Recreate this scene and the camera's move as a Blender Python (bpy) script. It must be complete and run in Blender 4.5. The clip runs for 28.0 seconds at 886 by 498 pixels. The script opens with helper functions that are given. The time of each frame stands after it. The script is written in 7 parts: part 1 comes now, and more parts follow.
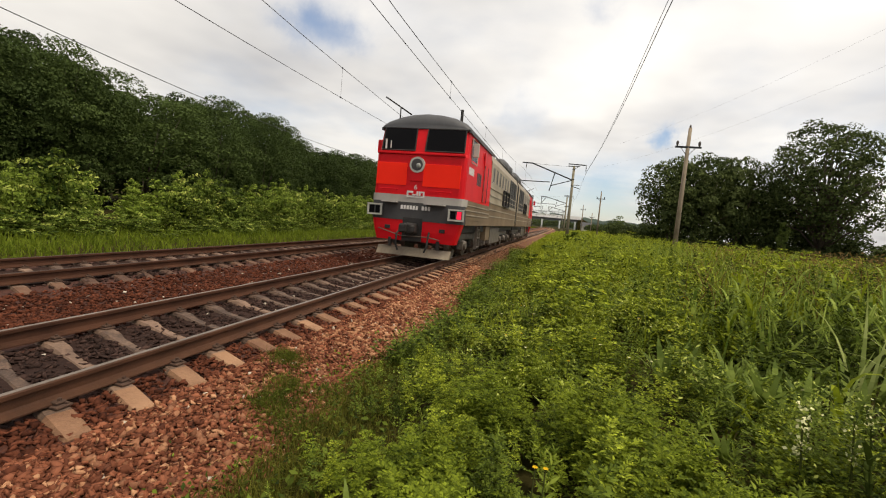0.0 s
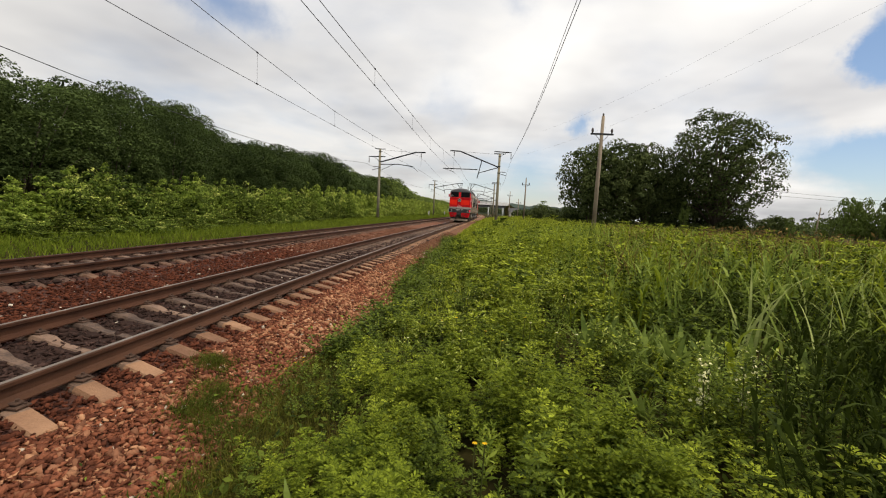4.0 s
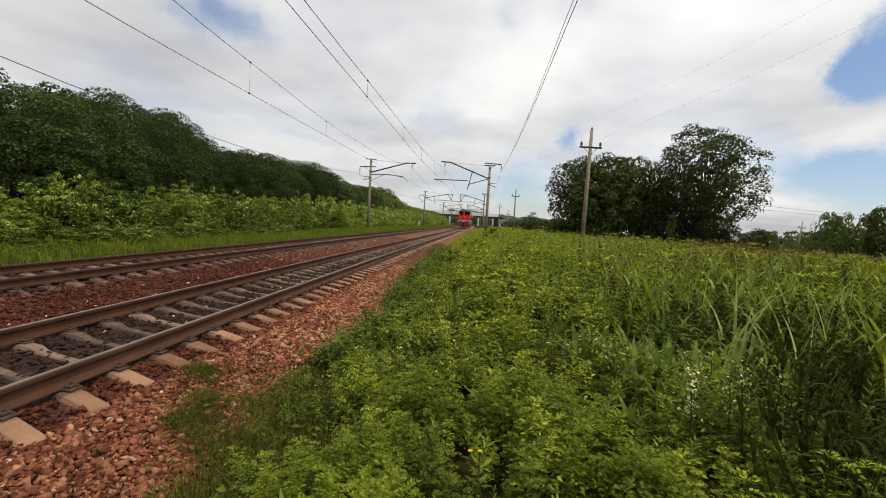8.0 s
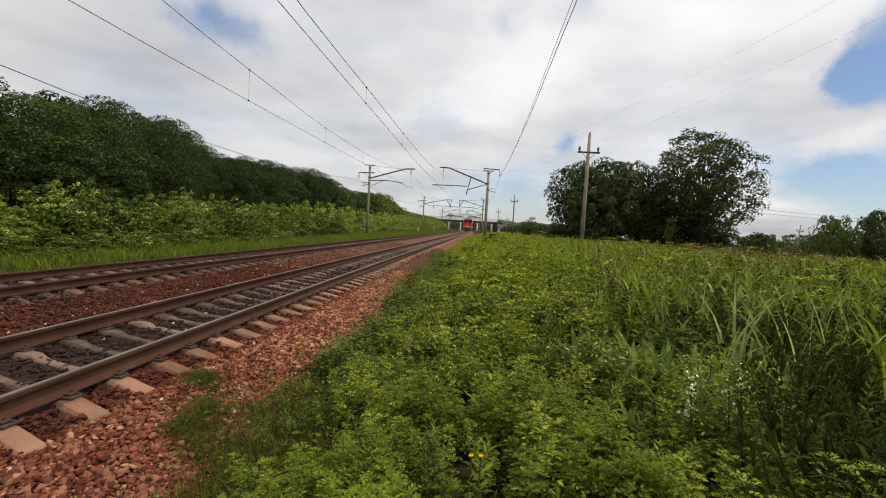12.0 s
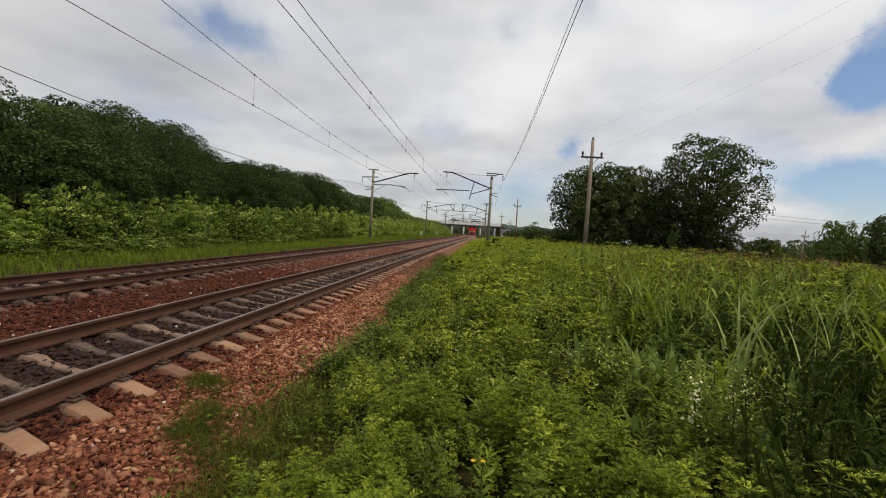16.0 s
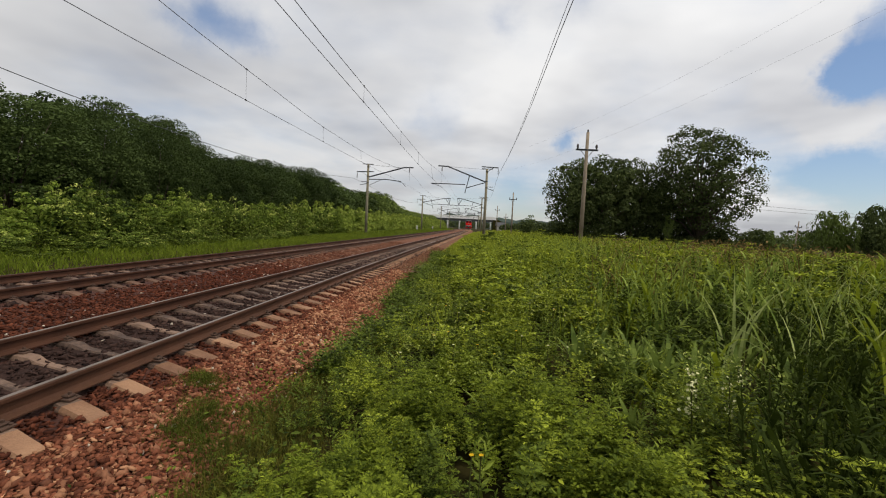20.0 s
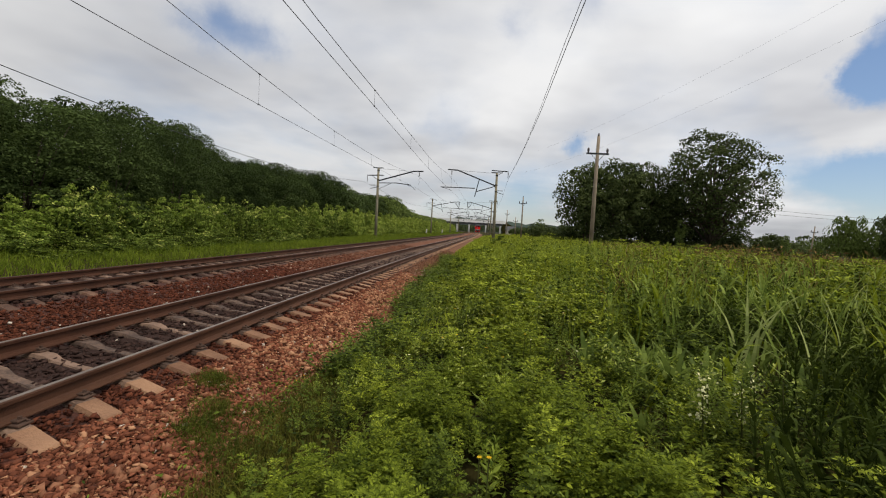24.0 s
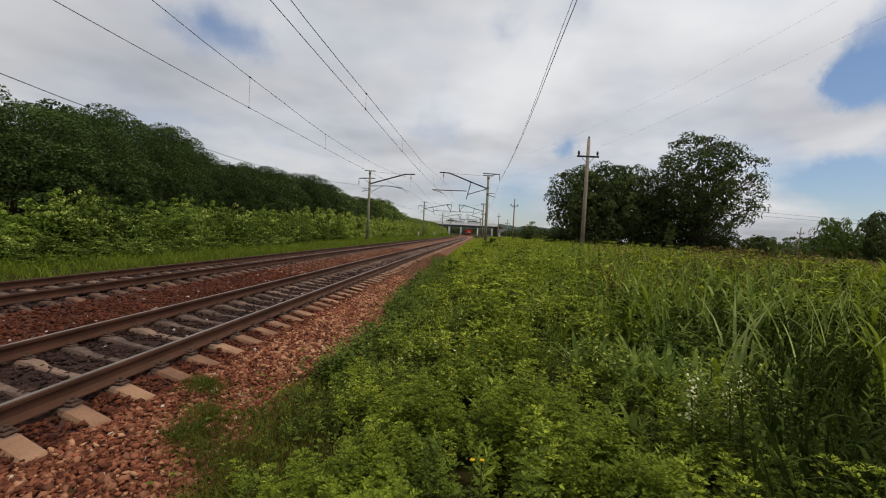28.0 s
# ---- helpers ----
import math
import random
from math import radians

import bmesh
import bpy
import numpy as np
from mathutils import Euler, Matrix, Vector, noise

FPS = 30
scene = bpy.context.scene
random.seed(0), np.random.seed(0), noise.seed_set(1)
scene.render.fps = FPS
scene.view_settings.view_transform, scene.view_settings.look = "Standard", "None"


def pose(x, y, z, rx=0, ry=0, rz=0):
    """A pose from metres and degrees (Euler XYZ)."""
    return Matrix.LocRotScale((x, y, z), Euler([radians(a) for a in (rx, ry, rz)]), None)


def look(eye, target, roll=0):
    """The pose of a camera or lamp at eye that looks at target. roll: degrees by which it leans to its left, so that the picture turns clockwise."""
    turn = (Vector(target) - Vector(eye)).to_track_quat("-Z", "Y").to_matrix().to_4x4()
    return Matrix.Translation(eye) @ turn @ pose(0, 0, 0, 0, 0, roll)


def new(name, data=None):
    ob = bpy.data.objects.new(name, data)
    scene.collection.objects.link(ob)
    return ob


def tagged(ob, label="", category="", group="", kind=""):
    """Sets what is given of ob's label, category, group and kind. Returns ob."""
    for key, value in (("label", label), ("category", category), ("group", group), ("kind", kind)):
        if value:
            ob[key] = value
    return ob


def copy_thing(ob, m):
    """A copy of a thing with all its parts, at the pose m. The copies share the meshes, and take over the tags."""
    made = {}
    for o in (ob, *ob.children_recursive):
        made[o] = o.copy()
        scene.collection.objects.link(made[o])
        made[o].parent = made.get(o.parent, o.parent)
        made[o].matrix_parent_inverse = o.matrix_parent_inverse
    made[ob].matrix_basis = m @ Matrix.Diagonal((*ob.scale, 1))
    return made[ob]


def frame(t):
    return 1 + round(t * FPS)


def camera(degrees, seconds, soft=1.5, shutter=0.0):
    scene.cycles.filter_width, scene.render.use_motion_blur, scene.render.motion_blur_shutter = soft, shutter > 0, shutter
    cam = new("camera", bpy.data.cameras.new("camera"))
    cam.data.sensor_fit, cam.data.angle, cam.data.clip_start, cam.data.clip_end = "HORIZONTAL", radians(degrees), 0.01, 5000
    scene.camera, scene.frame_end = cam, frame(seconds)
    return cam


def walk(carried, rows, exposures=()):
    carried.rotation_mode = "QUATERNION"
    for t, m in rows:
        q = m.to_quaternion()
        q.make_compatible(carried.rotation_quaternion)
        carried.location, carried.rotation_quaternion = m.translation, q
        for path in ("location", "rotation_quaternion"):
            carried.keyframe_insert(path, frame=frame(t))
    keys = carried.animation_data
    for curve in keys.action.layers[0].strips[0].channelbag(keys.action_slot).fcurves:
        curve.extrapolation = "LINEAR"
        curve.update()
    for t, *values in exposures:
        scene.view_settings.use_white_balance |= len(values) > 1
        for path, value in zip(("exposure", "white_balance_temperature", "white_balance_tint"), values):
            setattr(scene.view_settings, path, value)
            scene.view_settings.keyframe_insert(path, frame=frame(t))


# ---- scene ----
cam = camera(91.6, 28.0, soft=1.1)
PATH = [
    (0, (4.443, 0.182, 1.531), (3.9612, 2.1176, 1.3819), 5.07),
    (0.5, (4.426, 0.223, 1.509), (4.1170, 2.1843, 1.2713), 3.02),
    (1, (4.443, 0.212, 1.516), (4.1372, 2.1783, 1.3135), 2.66),
    (1.5, (4.458, 0.216, 1.521), (4.1788, 2.1859, 1.3162), 2.32),
    (2, (4.454, 0.214, 1.525), (4.1672, 2.1843, 1.3328), 3.09),
    (2.5, (4.452, 0.209, 1.513), (4.2196, 2.1880, 1.3375), 3.32),
    (3, (4.452, 0.197, 1.517), (4.2260, 2.1770, 1.3545), 2.60),
    (3.5, (4.450, 0.182, 1.519), (4.2680, 2.1654, 1.3365), 3.14),
    (5.5, (4.435, 0.152, 1.523), (4.2773, 2.1410, 1.3830), 2.97),
    (6, (4.429, 0.142, 1.523), (4.2892, 2.1318, 1.3759), 2.95),
    (6.5, (4.424, 0.119, 1.529), (4.2974, 2.1102, 1.3911), 2.99),
    (7, (4.419, 0.108, 1.526), (4.3014, 2.1004, 1.3905), 3.24),
    (7.5, (4.409, 0.107, 1.526), (4.2912, 2.0991, 1.3901), 3.69),
    (8, (4.413, 0.110, 1.523), (4.2857, 2.1024, 1.3984), 3.57),
    (8.5, (4.410, 0.097, 1.525), (4.2857, 2.0903, 1.4237), 3.46),
    (9, (4.410, 0.104, 1.520), (4.2700, 2.0955, 1.4063), 3.46),
    (9.5, (4.410, 0.098, 1.521), (4.2723, 2.0901, 1.4125), 3.15),
    (10, (4.416, 0.104, 1.523), (4.2716, 2.0957, 1.4060), 3.24),
    (10.5, (4.412, 0.105, 1.524), (4.2833, 2.0973, 1.4003), 3.25),
    (11, (4.413, 0.105, 1.523), (4.2769, 2.0976, 1.4112), 3.03),
    (11.5, (4.412, 0.095, 1.526), (4.2890, 2.0887, 1.4287), 3.23),
    (12, (4.411, 0.091, 1.524), (4.2860, 2.0847, 1.4247), 3.24),
    (12.5, (4.417, 0.082, 1.526), (4.2944, 2.0763, 1.4323), 3.19),
    (14.5, (4.413, 0.102, 1.517), (4.2609, 2.0941, 1.4172), 3.99),
    (15, (4.415, 0.100, 1.520), (4.2564, 2.0916, 1.4342), 4.16),
    (15.5, (4.413, 0.097, 1.521), (4.2614, 2.0893, 1.4344), 3.61),
    (16, (4.414, 0.090, 1.524), (4.2739, 2.0832, 1.4440), 3.41),
    (16.5, (4.419, 0.093, 1.531), (4.2964, 2.0867, 1.4365), 3.13),
    (17, (4.419, 0.100, 1.526), (4.2963, 2.0937, 1.4174), 2.97),
    (17.5, (4.410, 0.098, 1.528), (4.2762, 2.0913, 1.4299), 3.42),
    (18, (4.414, 0.105, 1.524), (4.2685, 2.0961, 1.4056), 2.98),
    (18.5, (4.413, 0.108, 1.522), (4.2746, 2.0988, 1.3959), 2.81),
    (19, (4.414, 0.108, 1.520), (4.2683, 2.0994, 1.4024), 2.88),
    (19.5, (4.414, 0.109, 1.524), (4.2896, 2.1013, 1.4025), 2.79),
    (20, (4.412, 0.104, 1.526), (4.2918, 2.0973, 1.4200), 2.83),
    (20.5, (4.410, 0.105, 1.524), (4.2722, 2.0978, 1.4309), 3.15),
    (21, (4.409, 0.102, 1.522), (4.2780, 2.0949, 1.4227), 3.32),
    (21.5, (4.410, 0.097, 1.523), (4.2642, 2.0892, 1.4308), 3.36),
    (23.5, (4.414, 0.093, 1.521), (4.2547, 2.0839, 1.4247), 2.96),
    (24, (4.416, 0.094, 1.517), (4.2514, 2.0847, 1.4257), 3.08),
    (24.5, (4.413, 0.095, 1.519), (4.2551, 2.0870, 1.4274), 3.16),
    (25, (4.416, 0.098, 1.522), (4.2473, 2.0890, 1.4276), 3.08),
    (25.5, (4.411, 0.095, 1.521), (4.2456, 2.0862, 1.4274), 2.92),
    (26, (4.413, 0.096, 1.520), (4.2435, 2.0867, 1.4208), 2.59),
    (26.5, (4.410, 0.092, 1.521), (4.2446, 2.0828, 1.4313), 2.97),
    (27, (4.408, 0.085, 1.525), (4.2574, 2.0771, 1.4416), 3.13),
    (27.5, (4.408, 0.074, 1.528), (4.2919, 2.0687, 1.4516), 3.09),
    (28, (4.416, 0.078, 1.524), (4.2875, 2.0724, 1.4473), 2.83),
]
walk(cam, [(t, look(eye, target, roll)) for t, eye, target, roll in PATH],
     exposures=[(0, 0.09, 7450, 10), (3, 0.03, 7250, 10), (8, -0.07, 7000, 10), (12, -0.13, 6900, 10), (15, -0.19, 6900, 10), (16.2, -0.29, 6850, 10), (17.5, -0.28, 6850, 10), (19, -0.24, 6850, 10), (25.5, -0.25, 6800, 10), (28, -0.40, 6700, 10)])

# ---- light ----
SUN_EL, SUN_AZ = 63.0, -18.0          # degrees above the horizon, and from +x towards +y


def build_world():
    world = bpy.data.worlds.new("sky")
    scene.world = world
    world.use_nodes = True
    nt = world.node_tree
    nt.nodes.clear()
    N, L = nt.nodes.new, nt.links.new

    def node(kind, **values):
        n = N(kind)
        for key, value in values.items():
            n.inputs[key].default_value = value
        return n

    def math_node(op, a, b=None, c=None, clamp=False):
        n = N("ShaderNodeMath")
        n.operation, n.use_clamp = op, clamp
        for i, v in enumerate((a, b, c)):
            if v is None:
                continue
            if isinstance(v, (int, float)):
                n.inputs[i].default_value = v
            else:
                L(v, n.inputs[i])
        return n.outputs[0]

    out, back = N("ShaderNodeOutputWorld"), N("ShaderNodeBackground")
    sky = N("ShaderNodeTexSky")
    sky.sky_type, sky.sun_disc = "NISHITA", False
    sky.sun_elevation, sky.sun_rotation = radians(SUN_EL), radians(90 - SUN_AZ)
    sky.air_density, sky.dust_density, sky.ozone_density = 1.0, 0.6, 1.6
    coord = N("ShaderNodeTexCoord")
    sep = N("ShaderNodeSeparateXYZ")
    L(coord.outputs["Generated"], sep.inputs[0])
    up = math_node("ADD", math_node("MAXIMUM", sep.outputs[2], 0.0), 0.16)
    plane = N("ShaderNodeCombineXYZ")
    L(math_node("DIVIDE", sep.outputs[0], up), plane.inputs[0])
    L(math_node("DIVIDE", sep.outputs[1], up), plane.inputs[1])
    big = node("ShaderNodeTexNoise", Scale=0.62, Detail=8.0, Roughness=0.56, Distortion=0.25)
    L(plane.outputs[0], big.inputs["Vector"])
    cover = math_node("ADD", big.outputs["Fac"], 0.20)
    # torn edges: the direction is shaken by coarse and fine noise
    tear = node("ShaderNodeTexNoise", Scale=5.0, Detail=7.0, Roughness=0.62)
    L(coord.outputs["Generated"], tear.inputs["Vector"])
    off = N("ShaderNodeVectorMath")
    off.operation = "SUBTRACT"
    L(tear.outputs["Color"], off.inputs[0])
    off.inputs[1].default_value = (0.5, 0.5, 0.5)
    ragged = N("ShaderNodeVectorMath")
    ragged.operation = "MULTIPLY_ADD"
    L(off.outputs[0], ragged.inputs[0])
    ragged.inputs[1].default_value = (0.20, 0.20, 0.12)
    L(coord.outputs["Generated"], ragged.inputs[2])
    whole = N("ShaderNodeVectorMath")
    whole.operation = "NORMALIZE"
    L(ragged.outputs[0], whole.inputs[0])
    # gaps of blue in the cloud deck: direction, sharpness, depth
    for way, sharp, depth in BLUE:
        v = Vector(way).normalized()
        dot = N("ShaderNodeVectorMath")
        dot.operation = "DOT_PRODUCT"
        L(whole.outputs[0], dot.inputs[0])
        dot.inputs[1].default_value = v
        lobe = math_node("POWER", math_node("MAXIMUM", dot.outputs["Value"], 0.0), sharp)
        cover = math_node("SUBTRACT", cover, math_node("MULTIPLY", lobe, depth))
    ramp = N("ShaderNodeMapRange")
    ramp.interpolation_type = "SMOOTHSTEP"
    L(cover, ramp.inputs[0])
    ramp.inputs[1].default_value, ramp.inputs[2].default_value = 0.20, 0.78
    ramp.inputs[3].default_value, ramp.inputs[4].default_value = 0.0, 1.0
    grey = node("ShaderNodeTexNoise", Scale=0.8, Detail=4.0, Roughness=0.5)
    L(plane.outputs[0], grey.inputs["Vector"])
    shade = N("ShaderNodeValToRGB")
    shade.color_ramp.elements[0].position, shade.color_ramp.elements[0].color = 0.30, (0.60, 0.63, 0.70, 1)
    shade.color_ramp.elements[1].position, shade.color_ramp.elements[1].color = 0.58, (1.04, 1.07, 1.12, 1)
    L(grey.outputs["Fac"], shade.inputs[0])
    # the deck is brighter towards the sun's side
    rise = math_node("MULTIPLY_ADD", math_node("MULTIPLY", sep.outputs[2], 4.0, clamp=True), 0.20, 0.80)
    side = math_node("MULTIPLY", rise, math_node("MULTIPLY_ADD", sep.outputs[0], 0.16, 0.96))
    deck = N("ShaderNodeVectorMath")
    deck.operation = "SCALE"
    L(shade.outputs[0], deck.inputs[0])
    L(side, deck.inputs[3])
    low = N("ShaderNodeVectorMath")
    low.operation = "SCALE"
    L(sky.outputs[0], low.inputs[0])
    low.inputs[3].default_value = 0.115
    haze = N("ShaderNodeVectorMath")
    haze.operation = "ADD"
    L(low.outputs[0], haze.inputs[0])
    haze.inputs[1].default_value = (0.02, 0.055, 0.15)
    mix = N("ShaderNodeMix")
    mix.data_type = "RGBA"
    L(ramp.outputs[0], mix.inputs[0])
    L(haze.outputs[0], mix.inputs[6])
    L(deck.outputs[0], mix.inputs[7])
    L(mix.outputs[2], back.inputs[0])
    back.inputs[1].default_value = 1.0
    L(back.outputs[0], out.inputs[0])


BLUE = [((-0.614, 1.0, 0.442), 767, 0.27), ((-0.685, 1.0, 0.470), 1104, 0.18), ((-0.544, 1.0, 0.408), 1268, 0.14), ((0.804, 1.0, 0.379), 1470, 0.34),
        ((0.835, 1.0, 0.410), 1104, 0.34), ((0.868, 1.0, 0.357), 1268, 0.3), ((0.834, 1.0, 0.487), 767, 0.16), ((0.947, 1.0, 0.419), 276, 0.3),
        ((0.734, 1.0, 0.121), 860, 0.22), ((0.802, 1.0, 0.143), 767, 0.27), ((0.871, 1.0, 0.146), 621, 0.3), ((0.667, 1.0, 0.148), 1470, 0.24),
        ((0.742, 1.0, 0.164), 2053, 0.2), ((0.973, 1.0, 0.145), 276, 0.3), ((0.826, 1.0, 0.259), 1104, -0.3), ((0.768, 1.0, 0.263), 1470, -0.2),
        ((0.893, 1.0, 0.268), 621, -0.3), ((0.729, 1.0, 0.449), 767, -0.25), ((0.704, 1.0, 0.327), 767, -0.25), ((0.767, 1.0, 0.533), 1104, -0.2),
        ((0.204, 1.0, 0.206), 5880, 0.34), ((-0.066, 1.0, 0.251), 970, 0.15), ((-0.123, 1.0, 0.225), 1470, 0.13), ((0.088, 1.0, 0.469), 1725, 0.13),
        ((0.235, 1.0, 0.512), 1470, 0.15), ((0.076, 1.0, 0.061), 329, 0.14), ((0.150, 1.0, 0.104), 491, 0.15),
        ((0.0, 1.0, 0.050), 700, 0.22), ((0.11, 1.0, 0.050), 700, 0.26), ((-0.11, 1.0, 0.040), 900, 0.18)]
build_world()

sun = new("sun", bpy.data.lights.new("sun", "SUN"))
sun.data.energy, sun.data.angle, sun.data.color = 2.4, radians(10), (1.0, 0.93, 0.80)
_e, _a = radians(SUN_EL), radians(SUN_AZ)
sun.matrix_world = look((0, 0, 0), (-math.cos(_e) * math.cos(_a), -math.cos(_e) * math.sin(_a), -math.sin(_e)))


# ---- materials ----
def material(name, colour, other=None, rough=0.8, metal=0.0, scale=4.0, fine=60.0, bump=0.0, bump_scale=80.0, spread=0.5, speckle=0.25, coat=0.0, random_tint=0.0, island=False, leaf=0.0, spec=0.5, space="Object", own=0.0, sheen=0.08):
    """A surface of two colours mixed by coarse and fine noise, with relief; random_tint varies it from piece to piece; leaf lets light through."""
    m = bpy.data.materials.new(name)
    m.use_nodes = True
    nt = m.node_tree
    N, L = nt.nodes.new, nt.links.new
    bsdf, out = nt.nodes["Principled BSDF"], nt.nodes["Material Output"]
    other = other or tuple(c * 0.7 for c in colour)
    coord = N("ShaderNodeTexCoord")
    where = coord.outputs["Object"]
    if space == "World":
        geo0 = N("ShaderNodeNewGeometry")
        where = geo0.outputs["Position"]
    a, b = N("ShaderNodeTexNoise"), N("ShaderNodeTexNoise")
    a.inputs["Scale"].default_value, a.inputs["Detail"].default_value = scale, 5
    b.inputs["Scale"].default_value, b.inputs["Detail"].default_value = fine, 3
    L(where, a.inputs["Vector"])
    L(where, b.inputs["Vector"])
    s = N("ShaderNodeMath")
    s.operation = "MULTIPLY_ADD"
    L(b.outputs["Fac"], s.inputs[0])
    s.inputs[1].default_value = speckle
    L(a.outputs["Fac"], s.inputs[2])
    last = s.outputs[0]
    if random_tint:
        r = N("ShaderNodeMath")
        r.operation = "MULTIPLY_ADD"
        if island:
            g = N("ShaderNodeNewGeometry")
            L(g.outputs["Random Per Island"], r.inputs[0])
        else:
            o = N("ShaderNodeObjectInfo")
            L(o.outputs["Random"], r.inputs[0])
        r.inputs[1].default_value = random_tint
        L(last, r.inputs[2])
        last = r.outputs[0]
    if own:
        r2, o2 = N("ShaderNodeMath"), N("ShaderNodeObjectInfo")
        r2.operation = "MULTIPLY_ADD"
        L(o2.outputs["Random"], r2.inputs[0])
        r2.inputs[1].default_value = own
        L(last, r2.inputs[2])
        last = r2.outputs[0]
    centre = 0.5 + speckle * 0.5 + random_tint * 0.5 + own * 0.5
    ramp = N("ShaderNodeMapRange")
    ramp.inputs[1].default_value, ramp.inputs[2].default_value = centre - spread * 0.5, centre + spread * 0.5
    L(last, ramp.inputs[0])
    mix = N("ShaderNodeMix")
    mix.data_type = "RGBA"
    mix.inputs[6].default_value, mix.inputs[7].default_value = (*other, 1), (*colour, 1)
    L(ramp.outputs[0], mix.inputs[0])
    L(mix.outputs[2], bsdf.inputs["Base Color"])
    bsdf.inputs["Roughness"].default_value, bsdf.inputs["Metallic"].default_value = rough, metal
    bsdf.inputs["Coat Weight"].default_value = coat
    bsdf.inputs["Specular IOR Level"].default_value = spec
    if leaf:
        bsdf.inputs["Specular IOR Level"].default_value = sheen
        tr, ms = N("ShaderNodeBsdfTranslucent"), N("ShaderNodeMixShader")
        L(mix.outputs[2], tr.inputs["Color"])
        ms.inputs[0].default_value = leaf
        L(bsdf.outputs[0], ms.inputs[1])
        L(tr.outputs[0], ms.inputs[2])
        L(ms.outputs[0], out.inputs["Surface"])
    if bump:
        n = N("ShaderNodeTexNoise")
        n.inputs["Scale"].default_value, n.inputs["Detail"].default_value = bump_scale, 4
        L(where, n.inputs["Vector"])
        bp = N("ShaderNodeBump")
        bp.inputs["Strength"].default_value, bp.inputs["Distance"].default_value = min(bump, 1.0), 0.02
        L(n.outputs["Fac"], bp.inputs["Height"])
        L(bp.outputs[0], bsdf.inputs["Normal"])
    return m


def glowing(name, colour, strength):
    m = bpy.data.materials.new(name)
    m.use_nodes = True
    b = m.node_tree.nodes["Principled BSDF"]
    b.inputs["Base Color"].default_value = (*colour, 1)
    b.inputs["Emission Color"].default_value = (*colour, 1)
    b.inputs["Emission Strength"].default_value = strength
    return m


